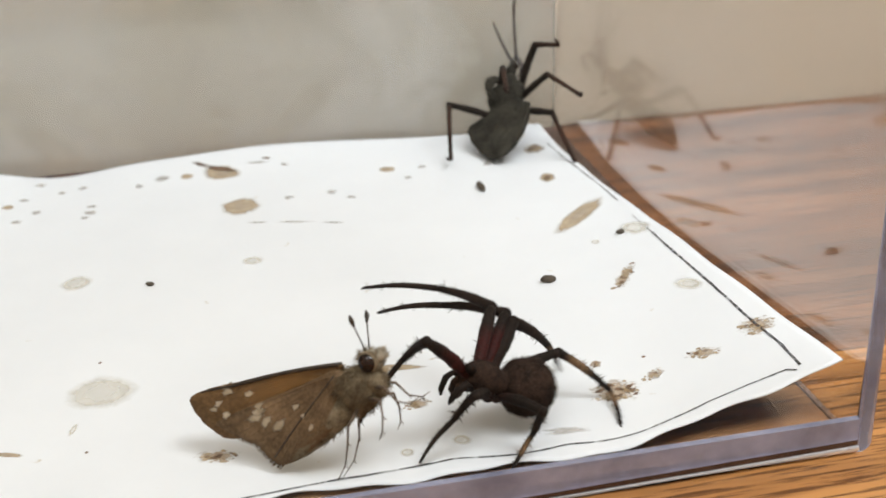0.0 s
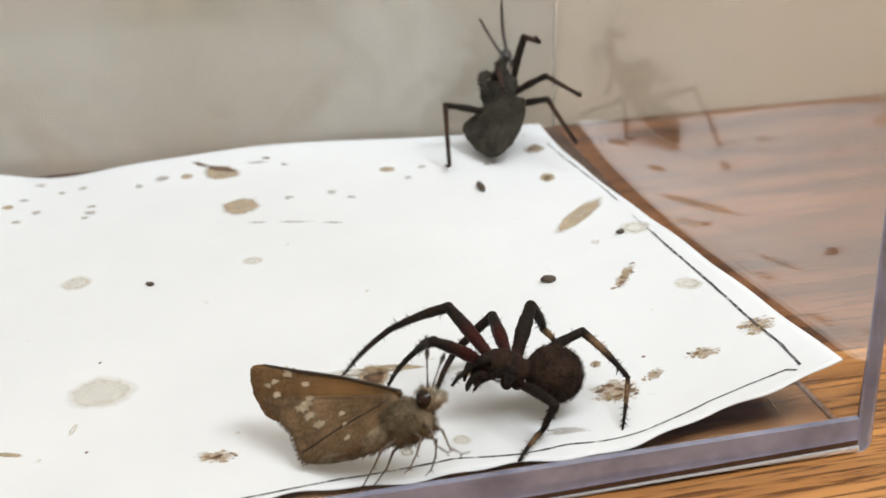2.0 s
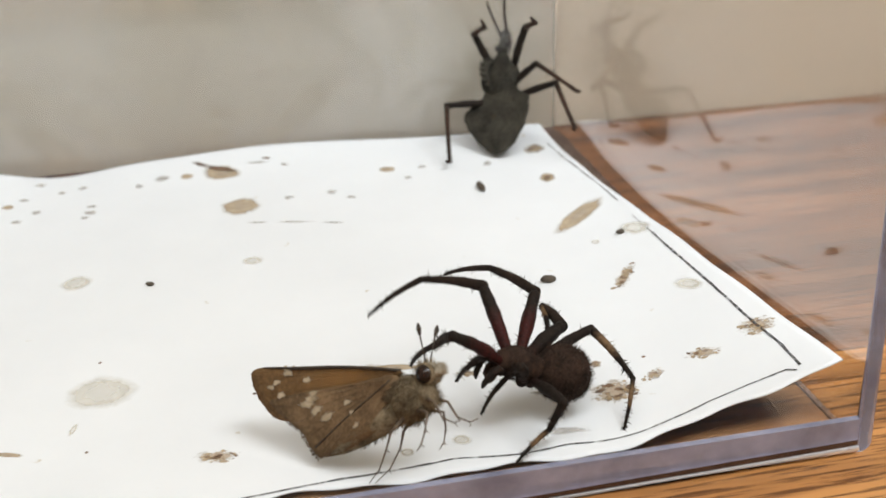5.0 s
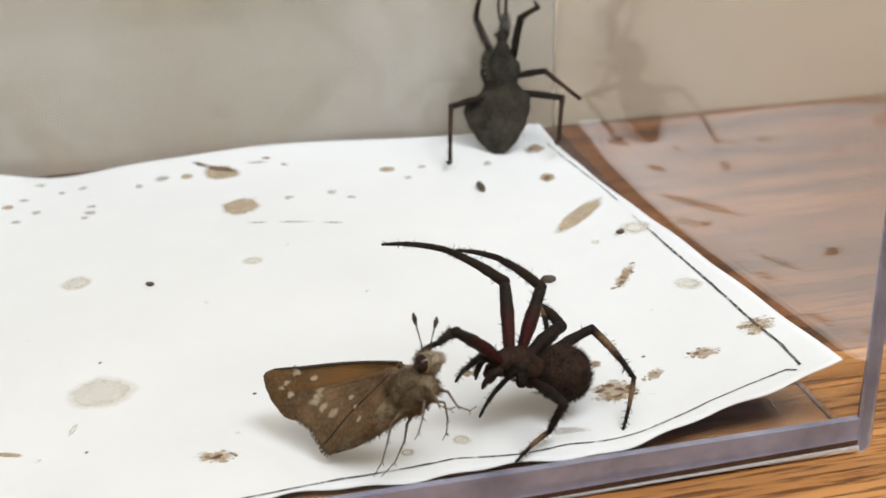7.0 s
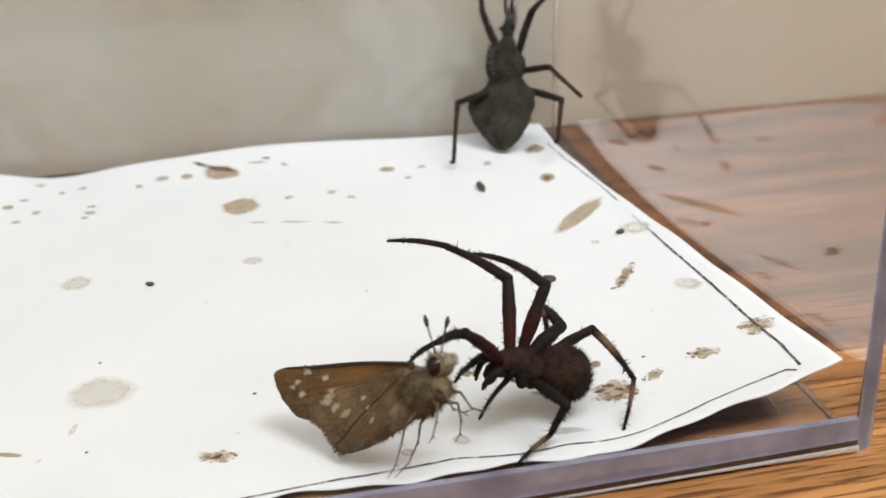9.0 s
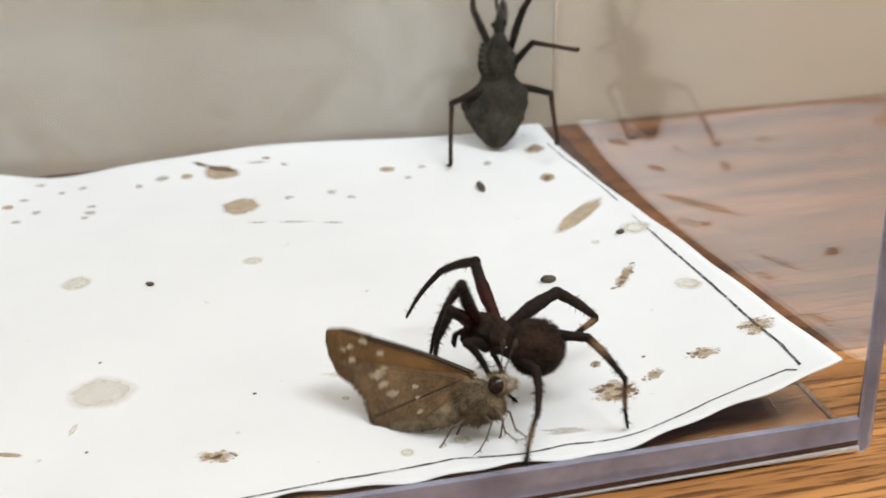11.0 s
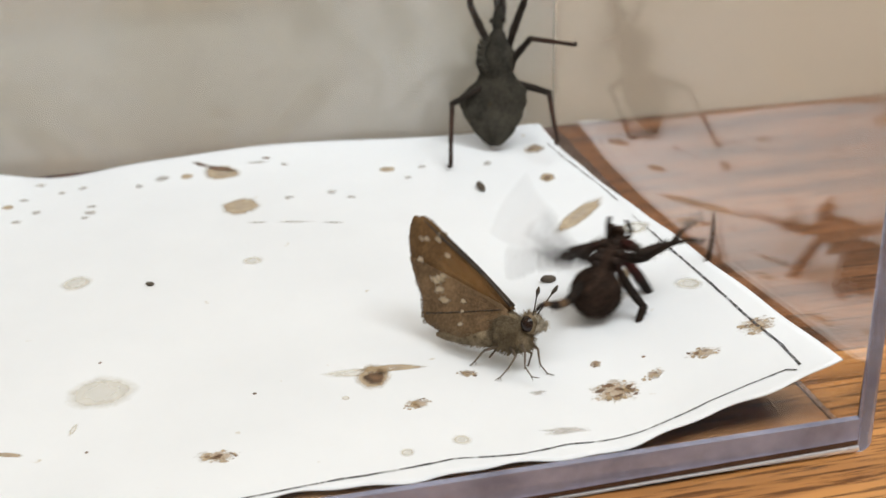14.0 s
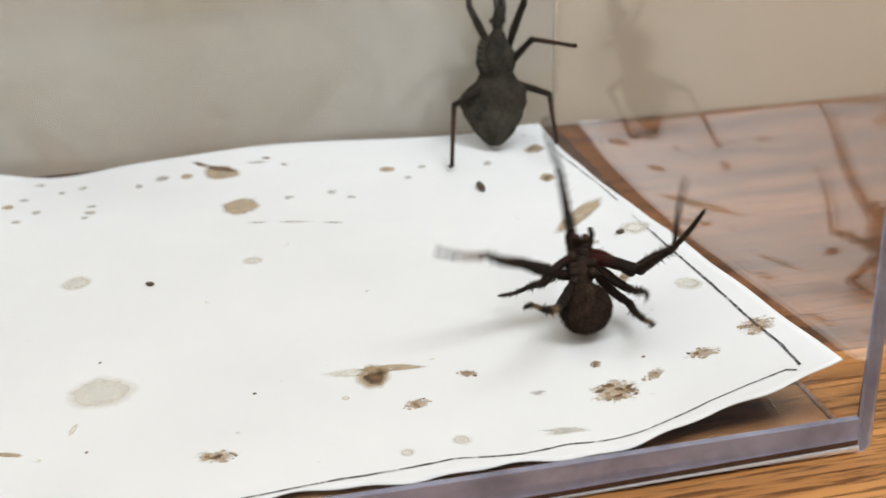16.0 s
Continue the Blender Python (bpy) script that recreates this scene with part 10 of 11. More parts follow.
    walk(SPIDER_PARTS["R2"][2], [(0, at(-7.37, -5.92, 3.32, 0.0, 33.6, -157.5)), (0.071, at(-7.22, -6.26, 3.01, -10.9, 37.1, -177.5)), (0.143, at(-7.06, -6.60, 2.70, -22.9, 37.0, 161.7)), (0.214, at(-6.88, -6.93, 2.40, -33.8, 33.4, 141.8)), (0.286, at(-6.69, -7.25, 2.10, -42.2, 27.0, 124.0)), (0.357, at(-6.48, -7.56, 1.80, -47.7, 18.6, 108.5)), (0.429, at(-6.25, -7.86, 1.50, -50.5, 9.0, 94.4)), (0.5, at(-6.02, -8.15, 1.21, -50.9, -1.0, 81.2)), (1, at(-5.82, -8.08, 1.04, -50.9, -1.0, 81.1)), (1.5, at(-5.67, -8.64, 1.37, -50.8, 2.1, 85.3)), (1.75, at(-4.56, -9.23, 0.89, -50.7, -0.6, 89.7)), (2, at(-3.34, -9.71, 0.47, -50.8, -3.4, 94.1)), (3, at(-3.79, -10.54, 2.90, 0.0, 4.6, 76.3)), (4, at(-4.18, -10.52, 3.13, 0.0, 6.9, 72.5)), (7, at(-3.99, -10.74, 2.96, 0.0, 6.3, 73.3)), (9.2, at(-4.02, -10.70, 3.03, 0.0, 6.3, 73.0)), (10.35, at(-4.94, -9.31, 0.62, -50.3, 1.6, 80.9)), (11.5, at(-4.94, -10.49, -0.34, -50.2, -0.1, 84.1)), (11.571, at(-5.66, -10.00, 0.12, -48.7, 8.2, 97.0)), (11.643, at(-6.30, -9.45, 0.61, -45.3, 16.0, 110.4)), (11.714, at(-6.87, -8.84, 1.15, -39.9, 22.9, 124.8)), (11.786, at(-7.35, -8.18, 1.71, -32.5, 28.4, 140.7)), (11.857, at(-7.75, -7.49, 2.29, -23.3, 31.9, 157.9)), (11.929, at(-8.04, -6.76, 2.89, -13.0, 33.0, 176.0)), (12, at(-8.24, -6.02, 3.50, -2.9, 31.4, -166.1)), (12.083, at(-8.36, -7.11, 0.54, -1.3, 33.1, -162.9)), (12.167, at(-7.83, -7.80, -2.43, 0.5, 34.8, -159.6)), (12.25, at(-6.69, -8.03, -5.19, 2.5, 36.3, -156.2)), (12.333, at(-5.01, -7.78, -7.57, 4.6, 37.8, -152.6)), (12.417, at(-2.91, -7.09, -9.39, 6.9, 39.1, -148.9)), (12.5, at(-0.53, -5.99, -10.54, 9.3, 40.4, -145.0)), (12.625, at(2.13, -6.56, -10.48, 14.5, 52.2, -137.5)), (12.75, at(4.78, -6.86, -9.83, 25.0, 63.2, -124.8)), (12.875, at(7.24, -6.86, -8.62, 48.4, 71.8, -99.2)), (13, at(9.37, -6.57, -6.94, 90.2, 73.7, -55.3)), (13.1, at(7.13, -3.51, -9.81, -4.2, 80.5, -149.6)), (13.2, at(4.04, -0.06, -11.02, -44.3, 64.2, 170.3)), (13.3, at(2.97, 2.33, -10.91, -64.4, 72.6, 149.0)), (13.4, at(1.76, 4.54, -10.25, 75.7, 103.9, -72.1)), (13.467, at(1.33, 6.26, -9.21, 16.3, 111.5, -127.3)), (13.5, at(0.51, 6.44, -9.05, 38.1, 108.4, -110.8)), (13.533, at(-0.26, 6.67, -8.78, 64.0, 107.8, -90.2)), (13.6, at(-0.11, 4.84, -10.05, 32.3, 101.2, -117.3)), (13.625, at(-0.30, 3.88, -10.54, -156.1, 82.7, 54.0)), (13.75, at(-1.01, 0.99, -11.31, 81.7, 84.4, -69.0)), (13.875, at(-1.56, -2.06, -11.32, 60.3, 73.5, -91.3)), (13.9, at(-1.68, -2.89, -11.20, 58.6, 69.8, -93.3)), (13.967, at(0.08, -4.39, -11.13, 72.4, 67.0, -69.0)), (14, at(-1.92, -5.05, -10.56, 56.6, 62.2, -95.8)), (14.033, at(-3.93, -5.20, -9.73, 48.3, 55.2, -115.5)), (14.1, at(-0.73, -5.64, -10.78, 59.6, 63.1, -92.4)), (14.125, at(-0.14, -5.68, -10.82, 61.2, 63.5, -90.7)), (14.25, at(1.70, -6.15, -10.70, 66.2, 64.5, -85.2)), (14.375, at(3.54, -6.44, -10.23, 71.5, 65.3, -79.3)), (14.4, at(4.18, -6.47, -10.02, 73.5, 65.5, -77.1)), (14.467, at(6.06, -6.27, -9.23, 82.5, 64.8, -64.4)), (14.5, at(5.29, -6.53, -9.44, 77.2, 65.9, -73.0)), (14.533, at(4.50, -6.74, -9.62, 71.3, 66.6, -82.1)), (14.6, at(4.82, -6.98, -9.22, 71.4, 64.0, -79.5)), (14.75, at(3.35, -7.98, -9.11, 58.7, 56.9, -94.6)), (15, at(1.31, -9.14, -8.42, 49.4, 45.8, -107.0)), (15.25, at(2.82, -7.92, -9.57, 58.3, 57.2, -96.5)), (15.4, at(3.90, -6.75, -10.12, 70.3, 64.9, -83.3)), (15.467, at(4.24, -6.34, -10.26, 83.2, 68.0, -63.1)), (15.5, at(4.24, -6.34, -10.26, 75.9, 67.1, -77.3)), (15.533, at(4.24, -6.34, -10.26, 69.7, 65.6, -90.4)), (15.6, at(3.82, -7.11, -9.94, 72.8, 60.1, -81.3)), (15.667, at(3.33, -7.97, -9.53, 70.8, 51.9, -84.2)), (15.833, at(2.35, -9.39, -8.50, 69.4, 36.5, -87.5)), (16, at(1.32, -10.56, -7.21, 69.2, 21.1, -89.7))])
    walk(BUG, [(0, at(-14.62, 80.00, 1.47, -29.4, -24.2, 67.8)), (1.5, at(-14.97, 80.00, 1.78, -29.9, -26.8, 71.6)), (2.5, at(-14.97, 80.00, 1.96, -29.2, -27.2, 70.9)), (3.5, at(-14.61, 80.00, 2.29, -28.7, -25.8, 70.9)), (4, at(-14.48, 80.50, 2.11, -28.3, -28.6, 70.8)), (6.3, at(-12.86, 85.00, 0.25, -22.3, -46.9, 73.4)), (7, at(-13.13, 85.00, 0.28, -21.0, -49.9, 72.0)), (8, at(-12.67, 85.00, 0.42, -20.8, -51.3, 73.6)), (9, at(-12.57, 85.00, 0.88, -18.4, -51.9, 70.0)), (11.3, at(-13.41, 86.00, 1.01, -18.9, -55.4, 72.1)), (12.5, at(-13.69, 86.00, 1.23, -17.5, -57.8, 69.8)), (14.5, at(-13.50, 86.00, 1.30, -18.6, -57.0, 71.9)), (16, at(-13.50, 86.00, 1.30, -18.6, -57.0, 71.9))])
    walk(BUG_PARTS["AL"][0], [(0, at(23.00, 0.50, 0.50, -75.3, -78.7, -104.9)), (1.5, at(23.00, 0.50, 0.50, -59.7, -79.5, -120.8)), (3.5, at(23.00, 0.50, 0.50, 112.9, -87.9, 65.9)), (4, at(23.00, 0.50, 0.50, -79.1, -86.7, -102.1)), (5.15, at(23.00, 0.50, 0.50, -92.6, -78.1, -88.4)), (6.3, at(23.00, 0.50, 0.50, -94.7, -69.3, -86.2)), (16, at(23.00, 0.50, 0.50, -130.6, -66.7, -48.0))])
    walk(BUG_PARTS["AR"][0], [(0, at(23.00, -0.50, 0.50, 0.0, -58.3, -74.3)), (1.5, at(23.00, -0.50, 0.50, 17.8, -60.3, -95.2)), (3.5, at(23.00, -0.50, 0.50, 19.3, -63.3, -97.0)), (4, at(23.00, -0.50, 0.50, 22.4, -62.2, -100.4)), (6.3, at(23.00, -0.50, 0.50, 1.6, -62.0, -77.3)), (16, at(23.00, -0.50, 0.50, -18.9, -61.5, -53.9))])
    walk(BUG_PARTS["HL"][0], [(0, at(10.50, 1.80, -0.80, 0.0, -55.6, 105.8)), (1.5, at(10.50, 1.80, -0.80, -12.7, -57.6, 121.2)), (4, at(10.50, 1.80, -0.80, -9.7, -48.9, 117.5)), (5.15, at(10.50, 1.80, -0.80, -13.7, -47.8, 122.9)), (6.3, at(10.50, 1.80, -0.80, -17.4, -46.4, 128.0)), (8, at(10.50, 1.80, -0.80, -24.1, -50.9, 137.1)), (9, at(10.50, 1.80, -0.80, -24.3, -49.0, 137.3)), (16, at(10.50, 1.80, -0.80, -32.4, -46.8, 148.4))])
    walk(BUG_PARTS["HL"][1], [(0, at(9.18, 6.48, 6.29, 0.0, 11.4, -176.2)), (1.5, at(8.11, 5.74, 6.46, -0.8, 14.2, 179.9)), (4, at(7.89, 6.81, 5.68, 0.2, 9.5, -176.1)), (5.15, at(7.36, 6.65, 5.57, 0.7, -1.7, -173.2)), (6.3, at(6.85, 6.48, 5.43, 0.6, -13.0, -170.3)), (8, at(6.53, 5.49, 5.87, 1.7, -13.2, -175.0)), (9, at(6.35, 5.62, 5.69, 1.5, -12.1, -174.3)), (16, at(5.48, 4.89, 5.46, 1.2, -15.8, -172.9))])
    walk(BUG_PARTS["HR"][0], [(0, at(10.50, -1.80, -0.80, 0.0, -1.0, -120.2)), (0.75, at(10.50, -1.80, -0.80, -0.0, 4.1, -120.1)), (1.5, at(10.50, -1.80, -0.80, 0.0, 9.2, -119.9)), (1.75, at(10.50, -1.80, -0.80, 0.6, 0.7, -116.4)), (2, at(10.50, -1.80, -0.80, 0.6, -7.8, -112.8)), (2.25, at(10.50, -1.80, -0.80, -1.3, -14.2, -98.8)), (2.5, at(10.50, -1.80, -0.80, -4.9, -19.8, -84.0)), (2.75, at(10.50, -1.80, -0.80, -7.5, -23.8, -76.2)), (3, at(10.50, -1.80, -0.80, -10.9, -27.4, -67.8)), (3.333, at(10.50, -1.80, -0.80, -7.7, -27.1, -74.5)), (3.667, at(10.50, -1.80, -0.80, -4.6, -26.4, -81.2)), (4, at(10.50, -1.80, -0.80, -1.7, -25.5, -87.8)), (4.575, at(10.50, -1.80, -0.80, -1.2, -17.9, -89.0)), (5.15, at(10.50, -1.80, -0.80, -0.5, -1.2, -91.3)), (5.725, at(10.50, -1.80, -0.80, -0.4, 15.5, -93.6)), (6.3, at(10.50, -1.80, -0.80, -0.8, 23.1, -94.7)), (7.65, at(10.50, -1.80, -0.80, -4.1, 12.8, -103.0)), (9, at(10.50, -1.80, -0.80, -5.8, 2.3, -110.7)), (11.5, at(10.50, -1.80, -0.80, -6.0, -10.6, -110.6)), (16, at(10.50, -1.80, -0.80, -5.5, -8.1, -113.0))])
    walk(BUG_PARTS["HR"][1], [(0, at(6.58, -8.54, -0.66, 0.0, 52.7, -172.7)), (0.75, at(6.60, -8.53, -1.35, 2.4, 44.2, -169.7)), (1.5, at(6.66, -8.47, -2.05, 4.0, 35.7, -167.5)), (1.75, at(7.04, -8.79, -0.89, 7.4, 26.3, -161.7)), (2, at(7.50, -8.92, 0.26, 9.7, 16.7, -156.8)), (2.25, at(9.34, -9.27, 1.12, 9.2, 25.1, -158.8)), (2.5, at(11.26, -9.10, 1.84, 8.3, 33.4, -161.1)), (2.75, at(12.21, -8.73, 2.35, 9.3, 43.2, -159.5)), (3, at(13.12, -8.21, 2.79, 10.9, 52.9, -157.3)), (3.333, at(12.35, -8.49, 2.75, 13.1, 41.4, -155.0)), (3.667, at(11.56, -8.70, 2.67, 14.4, 29.8, -153.3)), (4, at(10.76, -8.84, 2.55, 15.3, 18.3, -152.0)), (4.575, at(10.63, -9.22, 1.59, 14.2, 12.9, -155.9)), (5.15, at(10.32, -9.60, -0.64, 12.6, 0.8, -163.9)), (5.725, at(10.03, -9.30, -2.89, 12.7, -11.3, -171.9)), (6.3, at(9.91, -8.95, -3.86, 13.5, -16.7, -175.7)), (7.65, at(8.78, -9.21, -2.53, 13.0, -21.1, -173.9)), (9, at(7.74, -9.09, -1.11, 12.4, -25.5, -172.0)), (11.5, at(7.80, -8.98, 0.64, 9.5, -14.4, -165.0)), (16, at(7.49, -8.91, 0.30, 9.2, -19.1, -163.7))])
    walk(BUG_PARTS["MR"][0], [(0, at(13.20, -1.80, -0.80, 0.0, -22.4, -95.8)), (2.5, at(13.20, -1.80, -0.80, 2.3, -15.0, -101.7)), (2.667, at(13.20, -1.80, -0.80, 1.4, -22.9, -98.5)), (2.833, at(13.20, -1.80, -0.80, 0.0, -30.7, -94.8)), (3, at(13.20, -1.80, -0.80, -2.2, -38.4, -90.4)), (4, at(13.20, -1.80, -0.80, 1.8, -41.1, -96.8)), (4.767, at(13.20, -1.80, -0.80, 3.0, -37.3, -98.7)), (5.533, at(13.20, -1.80, -0.80, 4.9, -30.0, -101.7)), (6.3, at(13.20, -1.80, -0.80, 5.6, -26.1, -103.2)), (9, at(13.20, -1.80, -0.80, 5.3, -28.4, -102.4)), (10.25, at(13.20, -1.80, -0.80, -2.6, -36.6, -86.1)), (11.5, at(13.20, -1.80, -0.80, -14.1, -42.1, -66.6)), (16, at(13.20, -1.80, -0.80, -12.8, -39.1, -68.7))])
    walk(BUG_PARTS["MR"][1], [(0, at(12.49, -8.79, 2.10, 0.0, 17.3, -136.7)), (2.5, at(11.71, -8.99, 1.16, 0.4, 11.9, -135.5)), (2.667, at(12.17, -8.73, 2.15, 0.8, 24.7, -133.3)), (2.833, at(12.66, -8.31, 3.08, 2.0, 37.4, -130.7)), (3, at(13.16, -7.75, 3.92, 4.4, 50.1, -127.0)), (4, at(12.52, -7.48, 4.20, 4.1, 48.6, -127.3)), (4.767, at(12.28, -7.78, 3.80, 2.8, 38.1, -129.1)), (5.533, at(11.86, -8.24, 3.00, 1.4, 18.5, -131.5)), (6.3, at(11.64, -8.45, 2.54, 1.1, 7.9, -132.5)), (9, at(11.76, -8.33, 2.82, 0.7, -1.5, -135.5)), (10.25, at(13.62, -7.89, 3.73, 0.2, -2.1, -119.6)), (11.5, at(15.44, -6.97, 4.30, -0.3, -2.6, -103.7)), (16, at(15.35, -7.30, 3.99, -0.2, -7.6, -107.0))])
    walk(BUG_PARTS["ML"][0], [(0, at(13.20, 1.80, -0.80, -0.0, 39.6, 44.1)), (16, at(13.20, 1.80, -0.80, -0.0, 39.6, 44.1))])
    walk(BUG_PARTS["ML"][1], [(0, at(16.50, 5.00, -4.60, 0.0, 57.7, 8.5)), (16, at(16.50, 5.00, -4.60, 0.0, 57.7, 8.5))])
    walk(BUG_PARTS["FR"][0], [(0, at(16.50, -1.60, -0.80, 0.0, -39.2, -67.1)), (1.5, at(16.50, -1.60, -0.80, -2.9, -41.7, -62.5)), (2.5, at(16.50, -1.60, -0.80, -5.5, -41.4, -58.7)), (3.5, at(16.50, -1.60, -0.80, -7.9, -41.0, -54.9)), (3.667, at(16.50, -1.60, -0.80, -5.9, -45.4, -58.0)), (3.833, at(16.50, -1.60, -0.80, -3.3, -49.8, -61.6)), (4, at(16.50, -1.60, -0.80, -0.0, -54.0, -66.0)), (5.15, at(16.50, -1.60, -0.80, -6.4, -41.4, -58.2)), (6.3, at(16.50, -1.60, -0.80, -10.1, -28.4, -53.0)), (6.533, at(16.50, -1.60, -0.80, -11.7, -34.3, -49.7)), (6.767, at(16.50, -1.60, -0.80, -13.9, -40.2, -45.9)), (7, at(16.50, -1.60, -0.80, -17.0, -45.9, -41.3)), (7.333, at(16.50, -1.60, -0.80, -22.3, -37.0, -34.0)), (7.667, at(16.50, -1.60, -0.80, -25.8, -27.7, -28.3)), (8, at(16.50, -1.60, -0.80, -28.2, -18.2, -23.5)), (8.333, at(16.50, -1.60, -0.80, -26.7, -24.4, -28.1)), (8.667, at(16.50, -1.60, -0.80, -24.6, -30.4, -33.1)), (9, at(16.50, -1.60, -0.80, -21.7, -36.2, -38.8)), (12.5, at(16.50, -1.60, -0.80, -22.4, -33.7, -37.6)), (16, at(16.50, -1.60, -0.80, -23.0, -31.1, -36.5))])
    walk(BUG_PARTS["FR"][1], [(0, at(18.76, -6.96, 3.94, 0.0, -9.6, -129.9)), (1.5, at(19.09, -6.57, 4.19, 1.6, -18.9, -139.3)), (2.5, at(19.43, -6.41, 4.16, 3.8, -11.8, -146.2)), (3.5, at(19.76, -6.23, 4.12, 5.2, -4.6, -152.7)), (3.667, at(19.29, -6.06, 4.54, 4.4, -16.8, -143.0)), (3.833, at(18.80, -5.86, 4.93, 1.1, -28.4, -131.9)), (4, at(18.29, -5.62, 5.27, -5.4, -38.9, -118.2)), (5.15, at(19.47, -6.38, 4.16, 5.9, -37.5, -136.2)), (6.3, at(20.47, -6.87, 2.76, 15.9, -33.5, -152.9)), (6.533, at(20.50, -6.32, 3.43, 8.0, -38.8, -139.2)), (6.767, at(20.49, -5.71, 4.04, -1.8, -42.3, -123.8)), (7, at(20.42, -5.04, 4.59, -12.9, -43.5, -107.1)), (7.333, at(21.47, -4.95, 3.71, -25.7, -50.9, -88.4)), (7.667, at(22.35, -4.75, 2.68, -43.6, -54.4, -64.9)), (8, at(23.04, -4.44, 1.54, -62.6, -52.9, -40.2)), (8.333, at(22.53, -4.82, 2.29, -46.5, -54.3, -59.4)), (8.667, at(21.92, -5.14, 2.99, -30.6, -52.7, -78.5)), (9, at(21.21, -5.39, 3.63, -17.1, -48.3, -95.2)), (12.5, at(21.44, -5.41, 3.36, -32.7, -55.7, -74.4)), (16, at(21.66, -5.42, 3.08, -54.3, -58.3, -47.6))])
    walk(BUG_PARTS["FL"][0], [(0, at(16.50, 1.60, -0.80, -0.0, -53.2, -120.4)), (2, at(16.50, 1.60, -0.80, 4.9, -48.0, -126.4)), (2.5, at(16.50, 1.60, -0.80, 14.1, -56.2, -138.8)), (3, at(16.50, 1.60, -0.80, 29.3, -62.5, -156.9)), (3.25, at(16.50, 1.60, -0.80, 27.5, -75.8, -154.3)), (3.5, at(16.50, 1.60, -0.80, -21.2, -88.4, -104.7)), (4, at(16.50, 1.60, -0.80, -115.4, -82.5, -10.1)), (4.46, at(16.50, 1.60, -0.80, -125.7, -77.9, 0.4)), (4.92, at(16.50, 1.60, -0.80, -133.0, -66.5, 8.6)), (5.38, at(16.50, 1.60, -0.80, -135.1, -52.8, 12.0)), (5.84, at(16.50, 1.60, -0.80, -135.6, -41.2, 13.5)), (6.3, at(16.50, 1.60, -0.80, -135.8, -36.4, 13.9)), (8, at(16.50, 1.60, -0.80, -140.8, -33.2, 22.3)), (8.5, at(16.50, 1.60, -0.80, -139.4, -33.0, 19.8)), (9, at(16.50, 1.60, -0.80, -138.1, -32.7, 17.3)), (16, at(16.50, 1.60, -0.80, -140.6, -28.6, 22.3))])
    walk(BUG_PARTS["FL"][1], [(0, at(14.23, -2.28, 5.21, 0.0, -4.7, -163.8)), (2, at(13.52, -2.44, 4.77, -0.0, -7.8, -163.4)), (2.5, at(13.36, -1.15, 5.43, -1.0, -11.7, -156.4)), (3, at(13.32, 0.24, 5.86, -2.4, -15.6, -149.2)), (3.25, at(14.84, 0.80, 6.47, -2.4, -14.4, -149.4)), (3.5, at(16.45, 1.40, 6.70, -2.3, -13.3, -149.7)), (4, at(17.47, 1.43, 6.64, -2.6, -18.2, -148.5)), (4.46, at(18.07, 1.61, 6.53, -4.1, -23.7, -143.7)), (4.92, at(19.45, 2.05, 6.08, -9.6, -36.3, -130.4)), (5.38, at(20.94, 2.54, 5.17, -23.0, -48.5, -108.2)), (5.84, at(21.99, 2.91, 4.14, -42.1, -54.1, -82.3)), (6.3, at(22.36, 3.06, 3.65, -51.8, -54.5, -70.1)), (8, at(22.30, 3.98, 3.31, -51.1, -57.8, -71.0)), (8.5, at(22.42, 3.73, 3.28, -67.0, -57.8, -51.9)), (9, at(22.53, 3.48, 3.25, -81.5, -55.2, -34.0)), (16, at(22.59, 4.10, 2.79, -71.5, -57.9, -45.7))])
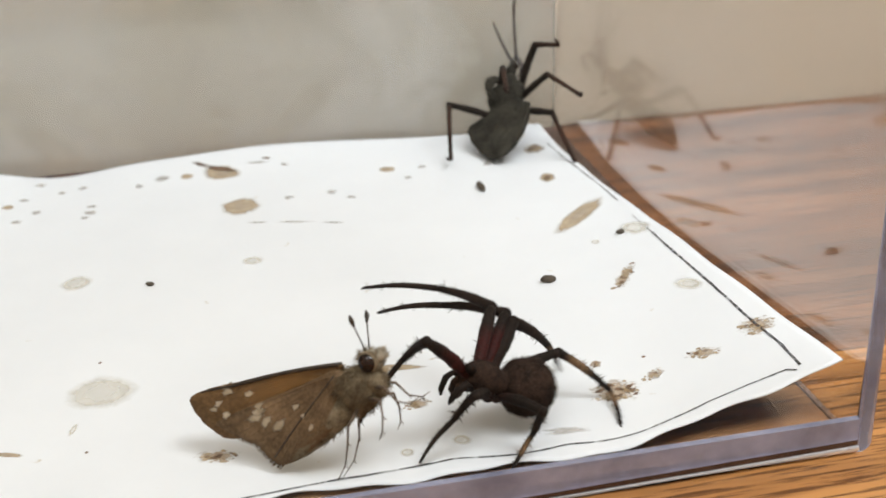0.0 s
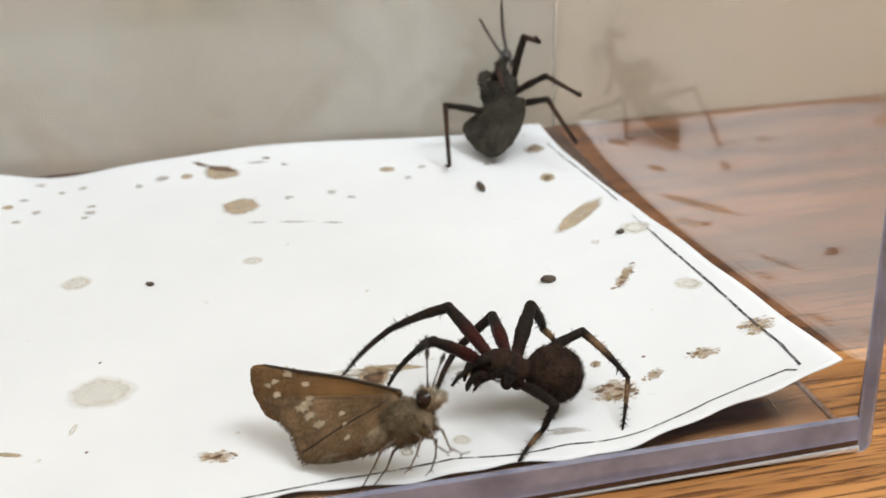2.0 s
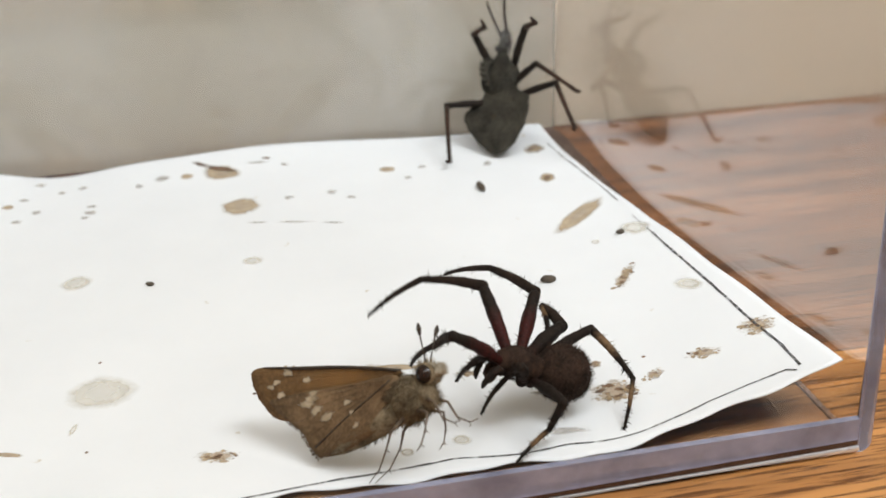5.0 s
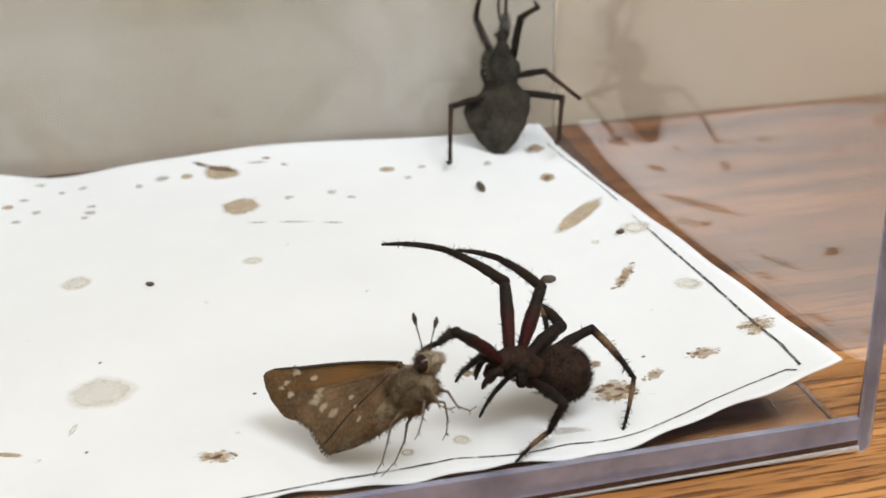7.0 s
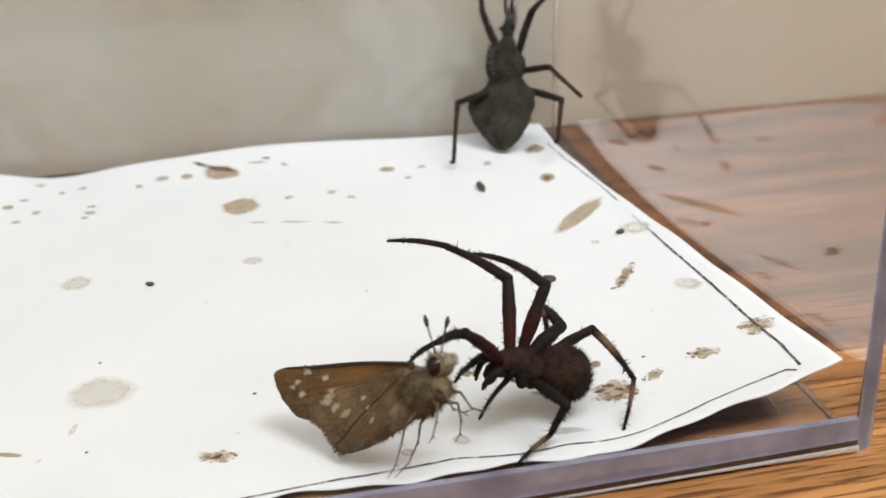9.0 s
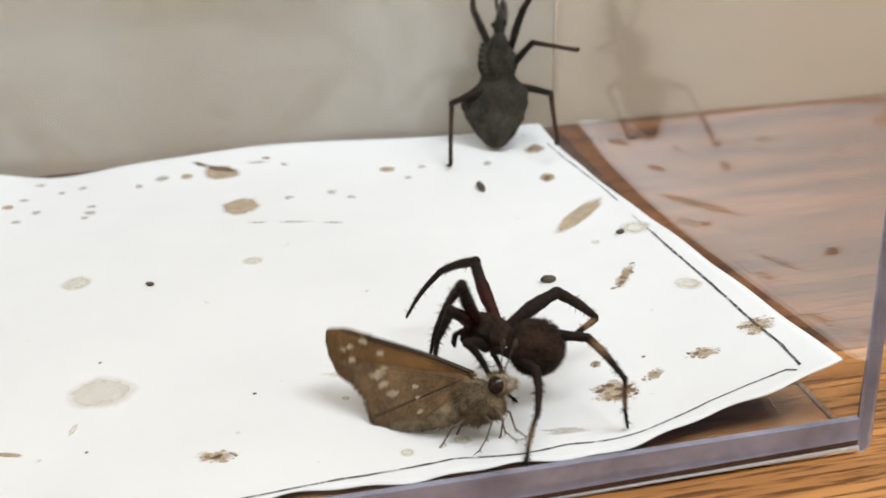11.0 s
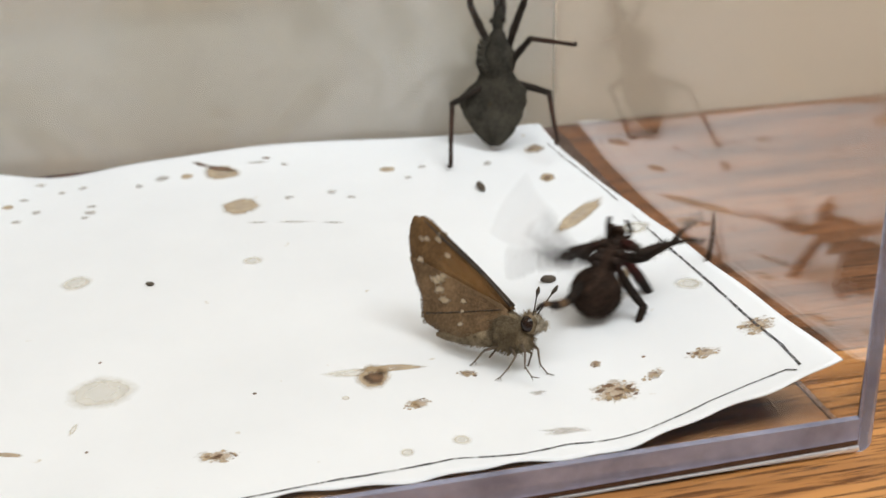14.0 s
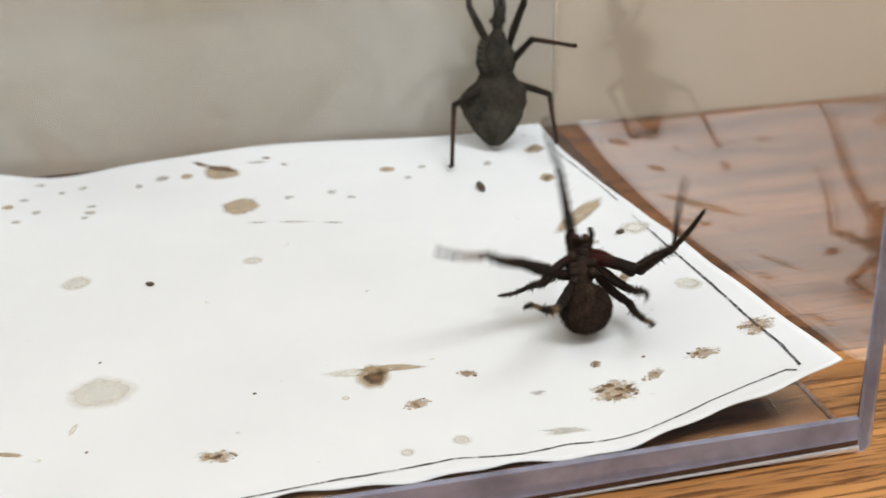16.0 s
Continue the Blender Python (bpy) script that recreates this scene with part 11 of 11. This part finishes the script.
    walk(MOTH, [(0, at(-48.40, 5.07, 10.47, -25.8, -42.5, -14.2)), (0.5, at(-46.55, 6.04, 9.00, -35.8, -34.8, -9.4)), (1, at(-43.18, 5.82, 5.60, -48.3, -15.5, -21.7)), (1.5, at(-43.20, 4.61, 6.06, -46.4, -18.1, -20.8)), (2, at(-43.65, 3.45, 7.74, -37.5, -24.5, -22.7)), (2.5, at(-43.66, 3.60, 8.64, -35.7, -27.5, -19.9)), (3, at(-43.81, 3.20, 9.00, -33.2, -29.5, -21.2)), (3.5, at(-43.99, 3.48, 9.08, -35.0, -31.1, -19.4)), (4, at(-43.59, 4.01, 8.98, -35.6, -30.3, -18.5)), (6.3, at(-43.32, 4.28, 10.21, -31.9, -38.9, -25.6)), (7, at(-43.21, 4.77, 9.94, -37.8, -39.0, -23.7)), (8, at(-42.96, 4.27, 10.16, -35.9, -40.2, -26.9)), (9.2, at(-41.83, 3.97, 10.11, -33.1, -38.8, -25.3)), (11.3, at(-35.60, 8.50, 5.60, -25.0, -6.0, -30.0)), (11.5, at(-36.00, 9.00, 7.00, -20.0, 2.0, -34.0)), (11.7, at(-36.00, 13.00, 6.00, -5.0, -40.0, -60.0)), (11.8, at(-33.98, 15.00, 6.22, 4.6, -33.4, -29.5)), (11.9, at(-31.38, 16.00, 6.79, 10.0, -22.0, 10.0)), (12, at(-29.60, 15.50, 8.60, 5.0, -24.0, 36.0)), (12.1, at(-29.40, 16.00, 8.80, -5.0, -18.0, 32.0)), (12.3, at(-26.91, 17.00, 8.60, 10.0, 5.0, 15.0)), (12.5, at(-21.30, 14.00, 3.20, 38.0, 40.0, 5.0)), (12.7, at(-20.54, 16.00, 7.59, 0.0, 10.0, 45.0)), (12.9, at(-19.61, 16.00, 13.22, 0.0, -30.0, 72.0)), (13, at(-19.60, 16.00, 12.90, 0.0, -30.0, 70.0)), (13.1, at(-22.25, 20.00, 4.55, -10.0, -10.0, 40.0)), (13.2, at(-22.28, 25.00, 5.58, -15.0, -8.0, 0.0)), (13.5, at(-27.41, 21.97, 6.21, -24.2, -6.2, -52.2)), (14, at(-28.77, 20.32, 6.03, -19.4, -9.2, -46.3)), (14.6, at(-29.00, 20.52, 5.93, -23.0, -14.9, -43.1)), (14.7, at(-29.30, 24.00, 4.92, -15.0, -25.0, -50.0)), (14.8, at(-29.02, 34.00, 6.27, -10.0, -55.0, -70.0)), (14.9, at(-39.00, 26.00, 18.20, 0.0, -70.0, -88.0)), (15, at(-43.90, 18.40, 26.90, 0.0, -72.0, -95.0)), (15.1, at(-44.00, 36.00, 28.00, 10.0, -62.0, -92.0)), (15.2, at(-53.73, 58.00, 27.35, 0.0, -60.0, -95.0)), (15.3, at(-54.80, 62.00, 31.80, 0.0, -60.0, -105.0)), (15.4, at(-54.90, 64.00, 36.65, 0.0, -50.0, -130.0)), (15.6, at(-57.06, 66.00, 44.63, 0.0, -35.0, -160.0)), (16, at(-61.30, 66.00, 53.93, 0.0, -10.0, 175.0))])
    beat = [(0, 3), (9.2, 3), (11.0, 5), (11.2, 20)]
    for start, low, high in ((11.3, 14, 62), (11.8, 4, 80), (12.3, 10, 80), (12.8, 6, 84)):
        beat += flutter(start, start + 14 / FPS, low, high)
    beat += [(13.3, 14), (13.5, 4), (14.0, 3), (14.4, 3), (14.6, 3), (14.7, 25)] + flutter(14.8, 15.6, 20, 88) + [(15.8, 20), (16.0, 60)]
    for side, sign in (("L", 1), ("R", -1)):
        fore, hind = MOTH_WINGS[side]
        walk(fore, [(t, pose(0, 0, 0, -sign * a, raised(t), 0)) for t, a in beat])
        walk(hind, [(t, pose(0, 0, 0, -sign * a, 0.5 * raised(t), 0)) for t, a in beat])


motions()
